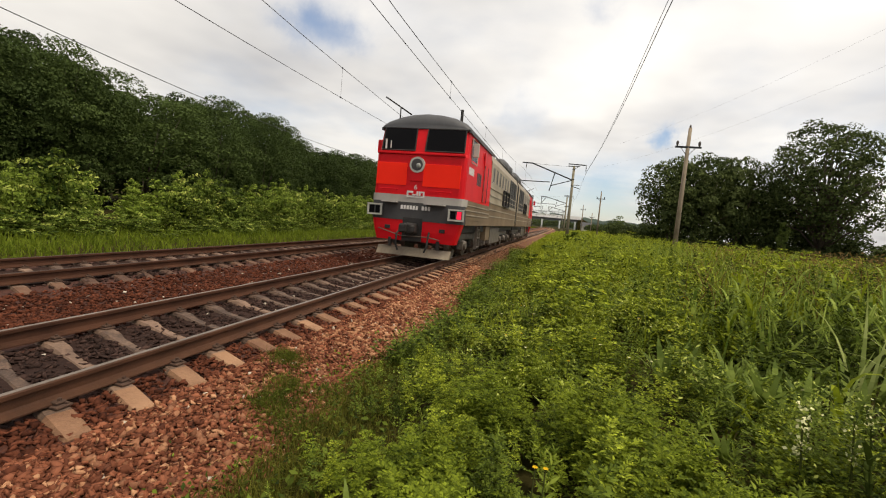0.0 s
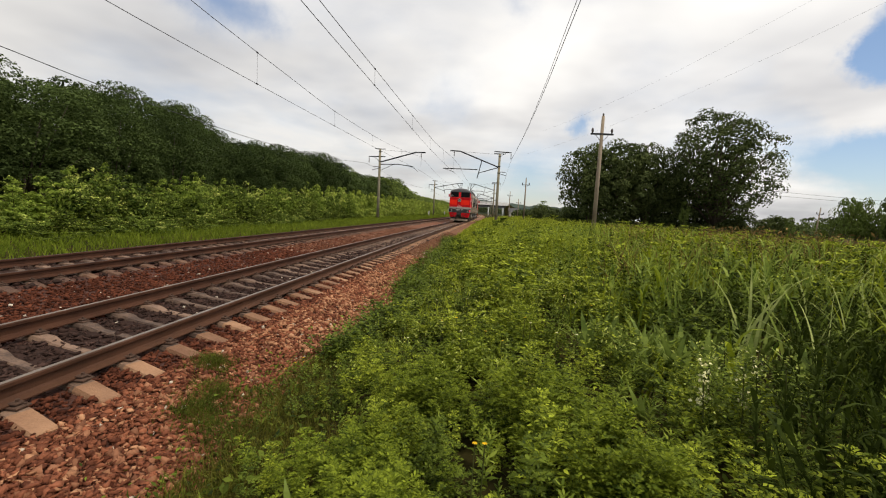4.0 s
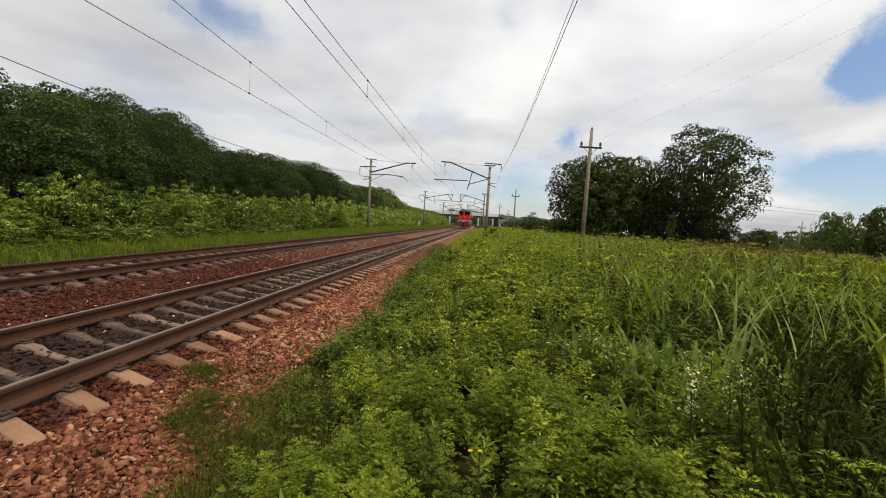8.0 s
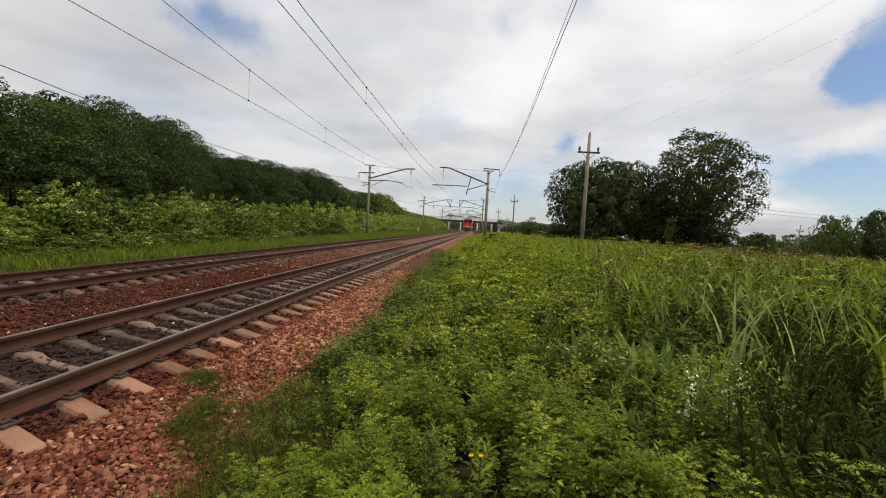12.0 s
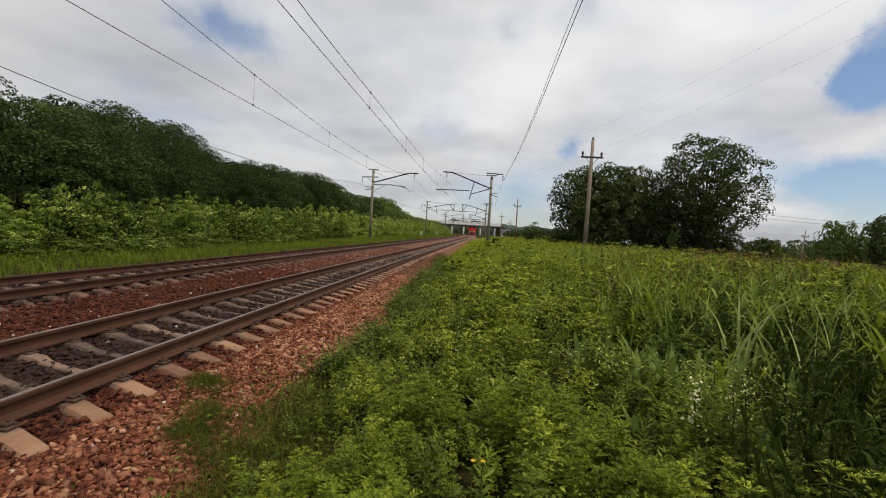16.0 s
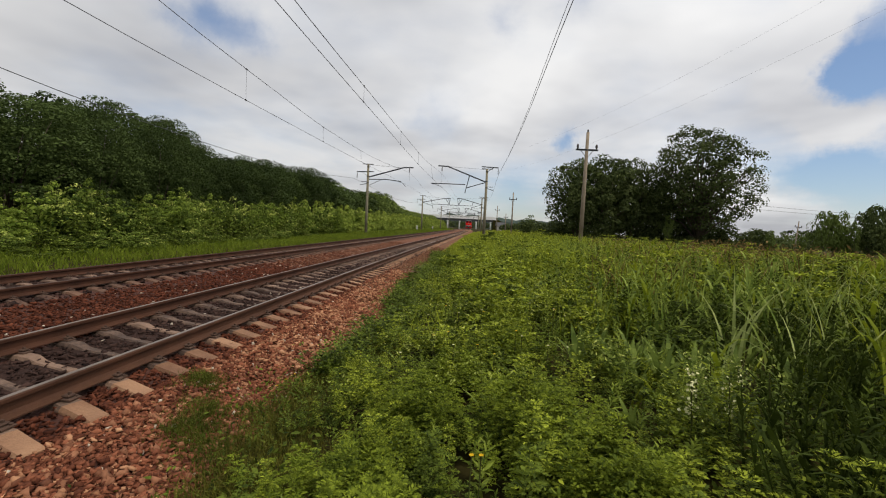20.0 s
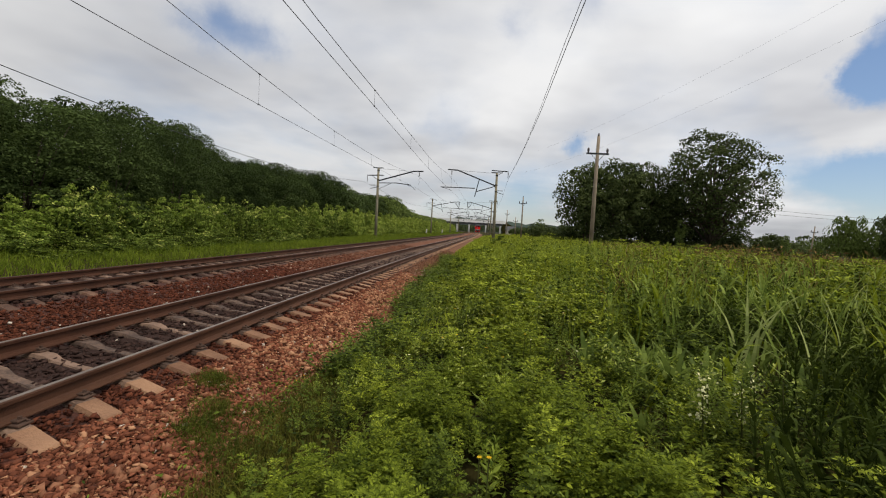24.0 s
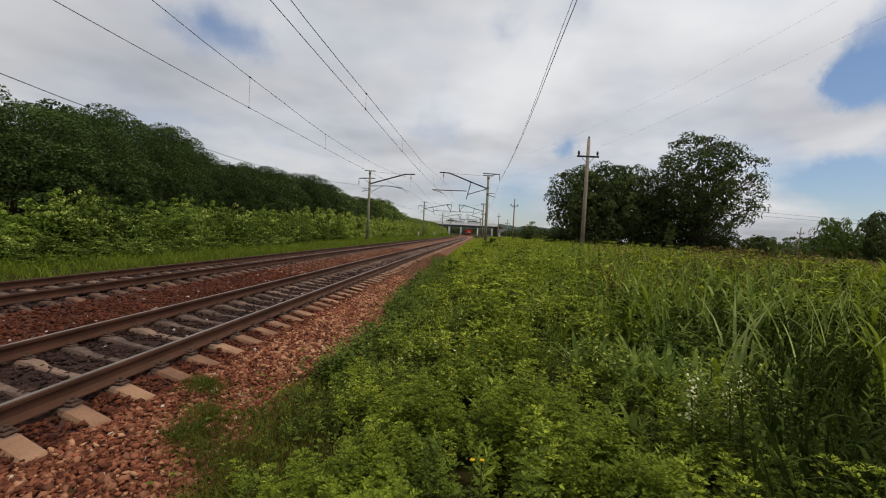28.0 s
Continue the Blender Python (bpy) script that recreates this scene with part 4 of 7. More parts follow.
# ---- the far overpass ----
def build_bridge():
    y, br = 300.0, thing("road_overpass", label="pale concrete road overpass on slim columns across the tracks", category="bridge")
    part("deck", Form().box(-75, 22, y, y + 9, 8.0, 8.5, 0.05), M["bridge"], br, "concrete deck")
    part("edge_beam", Form().box(-75, 22, y - 0.35, y, 7.3, 9.5, 0.04), M["bridge"], br, "white edge beam")
    part("girder", Form().box(-74, 21, y + 0.3, y + 8.6, 5.9, 8.0), M["girder"], br, "dark girders")
    for x in (-34, -22, -11.5, -3.2, 8.5, 13.5, 18.5):
        for dy in (1.2, 7.4):
            part("column", Form().tube([(x, y + dy, -0.8), (x, y + dy, 5.5)], 0.5, 10), M["bridge"], br, smooth=True)
        part("crossbeam", Form().box(x - 0.6, x + 0.6, y + 0.4, y + 8.4, 5.3, 5.92), M["bridge"], br)
    part("abutment", Form().loft([[(20, y - 0.3, -1.5), (40, y - 0.3, -1.5), (40, y + 9, -1.5), (20, y + 9, -1.5)], [(20, y - 0.3, 8.0), (23, y - 0.3, 8.0), (23, y + 9, 8.0), (20, y + 9, 8.0)]]), M["soil"], br, "grassy earth abutment")


build_bridge()


def build_far_hill():
    """A low wooded ridge on the horizon, just over the overpass."""
    rng = np.random.default_rng(71)
    x = np.arange(-260.0, 200.0, 6.0)
    top = 23.0 + 5.5 * np.exp(-((x + 20) / 60) ** 2) + 1.6 * np.sin(x * 0.11) + 1.2 * np.sin(x * 0.29 + 1) + rng.uniform(-0.7, 0.7, len(x))
    f = Form()
    f.loft([[(float(a), 940.0, -4.0), (float(a), 900.0, -4.0), (float(a), 910.0, float(h) * 0.7), (float(a), 925.0, float(h)), (float(a), 940.0, float(h) * 0.8)] for a, h in zip(x, top)])
    tagged(part("far_hill", f, M["hill"]), "low dark wooded ridge on the horizon", "hill", kind="structure")


build_far_hill()


def house(x, y, w, h):
    z = float(ground_z(x, y)) - 0.5
    hs = thing("house", pose(x, y, z), label="small pale house beside the overpass", category="house", group="far houses")
    part("wall", Form().box(0, w, 0, 7, 0, h), M["tarpaper"], hs)
    part("roof", Form().loft([[(-0.4, -0.5, h), (-0.4, 7.5, h), (-0.4, 3.5, h + 2.4)], [(w + 0.4, -0.5, h), (w + 0.4, 7.5, h), (w + 0.4, 3.5, h + 2.4)]]), M["girder"], hs)
    for k in range(2):
        part("window", Form().box(1.5 + k * 3.2, 2.9 + k * 3.2, -0.05, 0.05, 1.4, 2.8), M["glass"], hs)


house(21.5, 282.0, 6.0, 3.4)
for x, y in ((-9.9, 116.0), (-8.6, 150.0)):
    z = float(ground_z(x, y))
    mp = thing("marker_post", pose(x, y, z), label="short white-painted concrete marker post in the grass", category="marker post", group="marker posts")
    part("post", Form().box(-0.14, 0.14, -0.14, 0.14, -0.2, 1.15, 0.03), M["post_white"], mp)
    part("cap", Form().loft([[(-0.17, -0.17, 1.15), (0.17, -0.17, 1.15), (0.17, 0.17, 1.15), (-0.17, 0.17, 1.15)], [(-0.05, -0.05, 1.32), (0.05, -0.05, 1.32), (0.05, 0.05, 1.32), (-0.05, 0.05, 1.32)]]), M["post_white"], mp)


# ---- the locomotive ----
def loco_section(loco, m, lead):
    """One half of the locomotive: its cab's face at y = 0, its rear at y = 16.9."""
    L = 16.9

    def add(name, form, mat, label="", parent=None, smooth=False):
        ob = part(name, form, M[mat], parent or loco, label, smooth)
        if parent is None:
            ob.matrix_basis = m
        return ob

    # cab shell: slightly raked front, rounded corners in plan
    def ring(y, z, half, r=0.18, back=5.05):
        pts = []
        for a in (0, 30, 60, 90):
            pts.append((-half + r - r * math.cos(radians(a)), y + r - r * math.sin(radians(a)), z))
        for a in (90, 60, 30, 0):
            pts.append((half - r + r * math.cos(radians(a)), y + r - r * math.sin(radians(a)), z))
        return pts + [(half, back, z), (-half, back, z)]

    cab = Form().loft([ring(0.0, 2.12, 1.57), ring(0.03, 3.45, 1.56), ring(0.12, 3.56, 1.54), ring(0.30, 4.36, 1.50)])
    cab = add("cab", cab, "red", "glossy red driver's cab")
    # windscreens, set in the raked front
    for x0, x1 in ((-1.41, -0.24), (0.11, 1.43)):
        f = Form()
        f.add([(x0, 0.115, 3.60), (x1, 0.115, 3.60), (x1 - 0.02, 0.275, 4.36), (x0 + 0.02, 0.275, 4.36), (x0, 0.17, 3.60), (x1, 0.17, 3.60), (x1 - 0.02, 0.33, 4.36), (x0 + 0.02, 0.33, 4.36)],
              [(0, 1, 2, 3), (7, 6, 5, 4), (0, 4, 5, 1), (1, 5, 6, 2), (2, 6, 7, 3), (3, 7, 4, 0)])
        w = add("windscreen", f, "glass", "dark tinted windscreen", cab)
        g = Form()
        for a, b in (((x0, 3.60), (x1, 3.60)), ((x0 + 0.02, 4.36), (x1 - 0.02, 4.36)), ((x0, 3.60), (x0 + 0.02, 4.36)), ((x1, 3.60), (x1 - 0.02, 4.36))):
            g.tube([(a[0], 0.11 + (a[1] - 3.6) * 0.222, a[1]), (b[0], 0.11 + (b[1] - 3.6) * 0.222, b[1])], 0.022, 5)
        add("window_rim", g, "black", "black rubber rim", cab)
    if lead:
        add("papers", Form().box(-1.30, -1.24, 0.105, 0.112, 3.63, 3.95).box(-1.12, -1.08, 0.105, 0.112, 3.66, 3.90), "white", "white papers behind the glass", cab)
    # ledge under the windows
    add("brow", Form().box(-1.5, 1.5, -0.03, 0.10, 3.46, 3.53, 0.012), "red", "", cab)
    # bright panels
    for x0, x1 in ((-1.48, -0.42), (0.15, 1.40)):
        add("front_panel", Form().box(x0, x1, -0.014, 0.05, 2.44, 3.17, 0.006), "orange", "flat orange-red front panel", cab)
    for x0, x1 in ((-1.30, -0.72), (0.42, 1.12)):
        add("handrail", Form().tube([(x0, 0, 2.30), (x0, -0.08, 2.30), (x1, -0.08, 2.30), (x1, 0, 2.30)], 0.018, 6), "red", "", cab)
    # headlight
    f = Form().tube([(-0.07, 0.06, 3.13), (-0.07, -0.06, 3.13)], [0.26, 0.26], 24)
    lamp = add("headlight", f, "frame_cream", "round headlight in a cream ring", smooth=False)
    add("lens", Form().tube([(-0.07, -0.055, 3.13), (-0.07, -0.068, 3.13)], [0.20, 0.19], 24), "dgrey", "dark reflector", lamp)
    add("bulb", Form().tube([(-0.02, -0.065, 3.10), (-0.02, -0.12, 3.10)], [0.09, 0.04], 14), "glass_lamp", "clear lamp glass", lamp)
    add("lamp_mount", Form().box(-0.30, 0.16, -0.03, 0.04, 2.60, 2.90, 0.015), "red", "", cab)
    # grey band across the front and its shelf
    band = Form().loft([ring(-0.02, 1.89, 1.60, 0.18, 0.5), ring(-0.02, 2.13, 1.60, 0.18, 0.5)])
    add("grey_band", band, "grey", "light grey waist band")
    dark = Form().loft([ring(-0.03, 1.30, 1.58, 0.18, 0.46), ring(-0.03, 1.895, 1.585, 0.18, 0.46)])
    add("front_apron", dark, "dgrey", "dark grey front apron")
    for x0, x1 in ((-1.15, -0.62), (0.32, 1.02)):
        add("step", Form().box(x0, x1, -0.26, -0.02, 1.85, 1.885, 0.008), "grey", "grey step plate")
    # marker lamp boxes
    for s in (-1, 1):
        x0, x1 = sorted((s * 1.14, s * 1.66))
        box = add("lamp_box", Form().box(x0, x1, -0.14, 0.12, 1.40, 1.78, 0.02), "dgrey", "rectangular marker lamp box")
        g = Form()
        for a in (x0, x1 - 0.05):
            g.box(a, a + 0.05, -0.18, -0.12, 1.40, 1.78)
        for z in (1.40, 1.73):
            g.box(x0 + 0.05, x1 - 0.05, -0.18, -0.12, z, z + 0.05)
        add("lamp_frame", g, "frame_cream", "cream frame", box)
        mid = (x0 + x1) / 2
        add("white_lens", Form().box(x0 + 0.08, mid - 0.02, -0.155, -0.135, 1.47, 1.71, 0.006), "glass", "dark lens", box)
        add("marker_lens", Form().box(mid + 0.03, x1 - 0.09, -0.160, -0.135, 1.47, 1.71, 0.006), "red_light" if (s > 0 and lead) else "glass", "lit red lens" if s > 0 and lead else "dark lens", box)
    # lower red front, narrowing downwards
    low = Form().loft([ring(0.02, 0.62, 1.37, 0.1, 0.42), ring(-0.01, 0.95, 1.47, 0.12, 0.42), ring(-0.01, 1.302, 1.56, 0.16, 0.42)])
    add("lower_front", low, "red", "red lower front")
    # black block on the front, standing for the dark inside a coupler opening
    add("coupler_recess", Form().box(-0.42, 0.26, -0.035, 0.3, 0.62, 1.40, 0.01), "black", "black block standing in for the shaded coupler opening")
    c = Form().box(-0.26, 0.12, -0.42, 0.1, 0.86, 1.22, 0.05).box(-0.34, -0.12, -0.58, -0.36, 0.90, 1.20, 0.05).box(0.02, 0.18, -0.52, -0.36, 0.92, 1.16, 0.04)
    add("coupler", c, "black", "greasy black automatic coupler")
    for s in (-1, 1):
        add("air_hose", Form().tube([(s * 0.52, -0.02, 0.95), (s * 0.55, -0.18, 0.85), (s * 0.53, -0.24, 0.5), (s * 0.46, -0.22, 0.3)], 0.032, 7), "black", "black rubber brake hose")
        add("air_cock", Form().box(s * 0.95 - 0.09, s * 0.95 + 0.09, -0.06, 0.0, 0.98, 1.1, 0.01), "black", "", None)
    add("uncoupling_lever", Form().tube([(-1.25, -0.08, 0.98), (-0.45, -0.1, 0.78), (0.5, -0.1, 0.80), (0.9, -0.08, 0.74)], 0.016, 5), "gear")
    # plough
    pl = Form().add([(-1.28, 0.10, 0.40), (1.26, 0.10, 0.40), (1.26, -0.05, 0.13), (-1.28, -0.05, 0.13), (-1.28, 0.20, 0.40), (1.26, 0.20, 0.40), (1.26, 0.12, 0.13), (-1.28, 0.12, 0.13)],
                    [(0, 3, 2, 1), (4, 5, 6, 7), (0, 1, 5, 4), (3, 7, 6, 2), (0, 4, 7, 3), (1, 2, 6, 5)])
    add("plough", pl, "plow", "dusty grey track plough blade")
    add("plough_hanger", Form().box(-0.9, -0.8, 0.0, 0.1, 0.4, 0.7).box(0.78, 0.88, 0.0, 0.1, 0.4, 0.7), "black")
    # emblem as plain strokes, number plate bars
    e = Form()
    for x0, x1, z0, z1 in ((-0.36, -0.30, 2.10, 2.27), (-0.36, -0.14, 2.21, 2.27), (-0.16, -0.05, 2.13, 2.18), (-0.02, 0.04, 2.13, 2.27), (0.06, 0.12, 2.13, 2.27), (0.13, 0.24, 2.22, 2.27), (0.20, 0.25, 2.08, 2.27), (-0.36, 0.2, 2.065, 2.09)):
        e.box(x0, x1, -0.034, -0.018, z0, z1)
    if lead:
        add("emblem", e, "white", "white emblem strokes")
        n = Form()
        for k in range(10):
            if k != 6:
                n.box(-0.53 + k * 0.105, -0.455 + k * 0.105, -0.044, -0.028, 1.66, 1.79)
        add("number_bars", n, "white", "white number in plain bars")
        txt = bpy.data.curves.new("digit", "FONT")
        txt.body, txt.size, txt.extrude, txt.align_x = "6", 0.22, 0.004, "CENTER"
        txt.materials.append(M["white"])
        made = new("digit_curve", txt)
        digit = part("digit", bpy.data.meshes.new_from_object(made), None, loco, "white painted digit six")
        digit.matrix_basis = m @ pose(-0.07, -0.016, 2.33, 90, 0, 0)
        bpy.data.objects.remove(made)
    # cab roof: domed front cap
    prof = [(-1.52, 4.30), (-1.50, 4.42), (-1.30, 4.62), (-0.95, 4.78), (-0.5, 4.88), (0, 4.92), (0.5, 4.88), (0.95, 4.78), (1.30, 4.62), (1.50, 4.42), (1.52, 4.30)]
    rings = []
    for y, k in ((0.10, 0.28), (0.12, 0.52), (0.20, 0.74), (0.40, 0.92), (0.8, 1.0), (5.1, 1.0)):
        rings.append([(x * (1 if k > 0.5 else 0.99), y + 0.16, 4.345 + (z - 4.30) * k * 0.97) for x, z in prof])
    roof = add("cab_roof", Form().loft(rings), "roof", "dark grey domed cab roof", smooth=True)
    add("roof_eave", Form().box(-1.56, -1.50, 0.3, 5.0, 4.28, 4.36).box(1.50, 1.56, 0.3, 5.0, 4.28, 4.36), "roof", "", roof)
    add("horn", Form().tube([(1.05, 0.9, 4.7), (1.05, 0.9, 5.15)], 0.05, 8), "black", "short roof post")
    add("aerial", Form().tube([(-1.05, 0.6, 4.75), (-1.05, 0.6, 5.12), (-1.45, 0.2, 5.35)], 0.025, 6).tube([(-1.05, 0.6, 5.12), (-0.75, 0.9, 4.95)], 0.025, 6), "black", "thin roof aerial")
    # cab side windows, doors, mirrors
    for s in (-1, 1):
        x = s * 1.555
        sw = add("side_window", Form().box(min(x, x - s * 0.05), max(x, x - s * 0.05), 0.75, 1.65, 3.42, 4.15, 0.015), "glass", "cab side window", cab)
        add("window_frame", Form().tube([(x, 0.72, 3.40), (x, 1.68, 3.40), (x, 1.68, 4.17), (x, 0.72, 4.17), (x, 0.72, 3.40)], 0.025, 5), "grey", "", cab)
        mirror = add("mirror", Form().box(*sorted((s * 1.62, s * 1.80)), 0.62, 0.70, 3.55, 4.0, 0.015), "frame_cream" if s > 0 else "red", "rear-view mirror")
        add("mirror_arm", Form().tube([(s * 1.52, 0.75, 3.9), (s * 1.68, 0.68, 3.9)], 0.015, 5), "black", "", mirror)
        add("cab_door", Form().box(*sorted((s * 1.550, s * 1.585)), 3.1, 3.75, 2.2, 4.1, 0.012), "red", "red cab door")
        add("door_rail", Form().tube([(s * 1.62, 3.02, 2.2), (s * 1.62, 3.02, 3.6)], 0.016, 5).tube([(s * 1.62, 3.83, 2.2), (s * 1.62, 3.83, 3.6)], 0.016, 5), "gear", "steel grab rail")
        if lead:
            b = Form()
            for k in range(5):
                b.box(*sorted((s * 1.568, s * 1.578)), 0.42 + k * 0.17, 0.54 + k * 0.17, 2.98, 3.22)
            add("side_lettering", b, "white", "white lettering in plain bars", cab)
        for k in range(3):
            add("louvre", Form().box(*sorted((s * 1.555, s * 1.575)), 1.9 + k * 0.28, 2.1 + k * 0.28, 2.75, 3.2, 0.006), "dgrey", "", cab)
        # stripe skirt of the cab
        add("skirt", Form().box(*sorted((s * 1.572, s * 1.45)), 0.3, 5.06, 1.46, 2.125), "beige_low", "dirty lower cab side")
        for z in (1.62, 1.78, 1.95):
            add("skirt_rib", Form().box(*sorted((s * 1.56, s * 1.592)), 0.3, 5.06, z, z + 0.04), "beige", "", None)
    # engine room body
    body = [(-1.53, 1.50), (-1.55, 2.2), (-1.55, 4.05), (-1.40, 4.40), (-1.05, 4.58), (0, 4.66), (1.05, 4.58), (1.40, 4.40), (1.55, 4.05), (1.55, 2.2), (1.53, 1.50)]
    add("engine_room", Form().loft([[(x, y, z) for x, z in body] for y in (5.06, 16.5)]), "beige", "grey-beige ribbed engine room body")
    add("rear_panel", Form().loft([[(x * 0.99, y, 1.5 + (z - 1.5) * 0.99) for x, z in body] for y in (16.5, L - 0.25)]), "dgrey", "dark rear end wall")
    add("engine_roof", Form().loft([[(x, y, z + 0.012) for x, z in ((-1.36, 4.42), (-1.05, 4.575), (0, 4.66), (1.05, 4.575), (1.36, 4.42), (1.05, 4.50), (-1.05, 4.50))] for y in (5.08, 16.45)]), "roof", "dark grey engine roof")
    for s in (-1, 1):
        x = s * 1.555
        for z in (1.70, 2.0, 2.3, 2.62, 2.92):
            add("side_rib", Form().box(*sorted((s * 1.53, s * 1.582)), 5.1, 16.45, z, z + 0.045), "beige", "pressed body rib")
        add("lower_side", Form().box(*sorted((s * 1.53, s * 1.562)), 5.1, 16.45, 1.42, 2.28), "beige_low", "dusty brown lower body side")
        for k in range(6):
            y = 5.7 + k * 1.05
            w = add("engine_window", Form().box(*sorted((s * 1.53, s * 1.566)), y - 0.20, y + 0.20, 3.22, 3.84, 0.012), "black", "dark narrow engine room window")
            add("window_rim", Form().tube([(s * 1.56, y + a, z) for a, z in ((-0.21, 3.21), (0.21, 3.21), (0.21, 3.85), (-0.21, 3.85), (-0.21, 3.21))], 0.02, 5), "grey", "", w)
        for k in range(3):
            y = 12.1 + k * 1.25
            g = add("radiator_grille", Form().box(*sorted((s * 1.545, s * 1.57)), y, y + 1.1, 2.45, 4.0, 0.01), "black", "dark radiator shutter")
            for j in range(9):
                add("slat", Form().box(*sorted((s * 1.56, s * 1.585)), y + 0.04, y + 1.06, 2.5 + j * 0.165, 2.58 + j * 0.165), "dgrey", "", g)
        add("frame_sill", Form().box(*sorted((s * 1.40, s * 1.56)), 0.6, L - 0.3, 1.28, 1.47, 0.01), "beige_low", "dusty frame sill")
        add("fuel_tank", Form().box(*sorted((s * 0.75, s * 1.42)), 6.9, 10.1, 0.36, 1.24, 0.08), "gear", "fuel tank")
        add("battery_box", Form().box(*sorted((s * 1.2, s * 1.46)), 5.4, 6.5, 0.62, 1.26, 0.02), "beige_low", "equipment box")
        add("access_ladder", Form().box(*sorted((s * 1.42, s * 1.52)), 3.15, 3.19, 0.35, 1.4).box(*sorted((s * 1.42, s * 1.52)), 3.66, 3.70, 0.35, 1.4).box(*sorted((s * 1.40, s * 1.54)), 3.15, 3.7, 0.42, 0.45).box(*sorted((s * 1.40, s * 1.54)), 3.15, 3.7, 0.78, 0.81).box(*sorted((s * 1.40, s * 1.54)), 3.15, 3.7, 1.1, 1.13), "gear", "steel access steps")
    for s in (-1, 1):
        for y, r, h in ((8.4, 0.42, 0.42), (12.6, 0.62, 0.62), (14.8, 0.62, 0.62)):
            f = Form().tube([(s * 0.66, y, 4.50), (s * 0.66, y, 4.62 + h * 0.6), (s * 0.66, y, 4.60 + h)], [r, r * 0.97, r * 0.55], 18)
            add("roof_fan", f, "roof", "round roof fan hood", smooth=True)
        add("roof_rail", Form().tube([(s * 1.40, 5.2, 4.50), (s * 1.40, 16.4, 4.50)], 0.03, 5), "gear", "roof edge rail")
        add("gallery", Form().box(*sorted((s * 1.57, s * 1.66)), 9.2, 11.6, 2.32, 2.38).box(*sorted((s * 1.57, s * 1.66)), 9.2, 11.6, 3.12, 3.16).box(*sorted((s * 1.57, s * 1.66)), 9.2, 9.26, 2.38, 3.12).box(*sorted((s * 1.57, s * 1.66)), 10.37, 10.43, 2.38, 3.12).box(*sorted((s * 1.57, s * 1.66)), 11.54, 11.6, 2.38, 3.12), "black", "dark air intake frame")
        add("air_intake", Form().box(*sorted((s * 1.545, s * 1.572)), 9.26, 11.54, 2.38, 3.12), "black", "dark air intake")
    add("exhaust", Form().box(-0.4, 0.4, 9.4, 10.3, 4.62, 4.98, 0.05), "black", "sooty exhaust stack")
    # underframe and bogies
    add("underframe", Form().box(-1.35, 1.35, 0.9, L - 0.3, 1.0, 1.31, 0.02), "black", "black underframe")
    for b in (1.45, 10.75):
        for s in (-1, 1):
            fr = add("bogie_frame", Form().box(*sorted((s * 1.02, s * 1.20)), b - 0.2, b + 4.6, 0.72, 0.98, 0.03), "gear", "cast bogie side frame")
            for k in range(3):
                yb = b + 0.25 + k * 1.95
                ax = add("axle_box", Form().box(*sorted((s * 0.98, s * 1.34)), yb - 0.2, yb + 0.2, 0.36, 0.74, 0.05).tube([(s * 1.34, yb, 0.55), (s * 1.42, yb, 0.55)], [0.17, 0.14], 14), "gear", "round axle box cover")
                for d in (-0.36, 0.36):
                    sp = Form().tube([(s * 1.16, yb + d, 0.42), (s * 1.16, yb + d, 0.74)], 0.05, 6)
                    for j in range(5):
                        sp.tube([(s * 1.16, yb + d, 0.44 + j * 0.062), (s * 1.16, yb + d, 0.47 + j * 0.062)], 0.105, 9)
                    add("coil_spring", sp, "black", "coil spring")
                add("brake_rod", Form().tube([(s * 1.08, yb + 0.62, 0.35), (s * 1.08, yb + 0.95, 1.0)], 0.03, 5).box(*sorted((s * 0.82, s * 0.98)), yb + 0.58, yb + 0.68, 0.3, 0.75), "gear", "brake rigging")
        for k in range(3):
            yb = b + 0.25 + k * 1.95
            yield_wheels.append((loco, m @ pose(0, yb, 0.525)))


yield_wheels = []


def wheelset_mesh():
    f = Form()
    for s in (-1, 1):
        f.tube([(s * 0.72, 0, 0), (s * 0.755, 0, 0)], [0.555, 0.555], 28)
        f.tube([(s * 0.755, 0, 0), (s * 0.89, 0, 0)], [0.525, 0.515], 28)
        for k in range(8):
            a = k * math.pi / 4
            f.tube([(s * 0.89, 0.2 * math.cos(a), 0.2 * math.sin(a)), (s * 0.905, 0.2 * math.cos(a), 0.2 * math.sin(a))], 0.05, 6)
    f.tube([(-1.0, 0, 0), (1.0, 0, 0)], 0.10, 12)
    return f.mesh("wheelset", M["gear"])


LOCO = thing("diesel_locomotive", label="red and grey twin-unit diesel locomotive running away along the track", category="locomotive")
loco_section(LOCO, pose(0, 0, 0), True)
loco_section(LOCO, pose(0, 33.95, 0, 0, 0, 180), False)
part("gangway_bellows", Form().box(-0.65, 0.65, 16.6, 17.35, 1.5, 4.1, 0.04), M["black"], LOCO, "black gangway bellows")
WHEELSETS = []
_wm = wheelset_mesh()
for _parent, _place in yield_wheels:
    w = part("wheelset", _wm, None, LOCO, "worn steel wheelset")
    w.matrix_basis = _place
    WHEELSETS.append((w, _place.translation.copy()))

# seconds, metres ahead of the first eye
RUN = [(0, 13.75), (0.5, 20.2), (1, 26.85), (2, 39.9), (3, 52.95), (4, 64.5), (5.5, 81), (7, 100), (9, 126), (12, 159), (15, 186), (18, 212), (21, 238), (24, 263), (28, 294)]


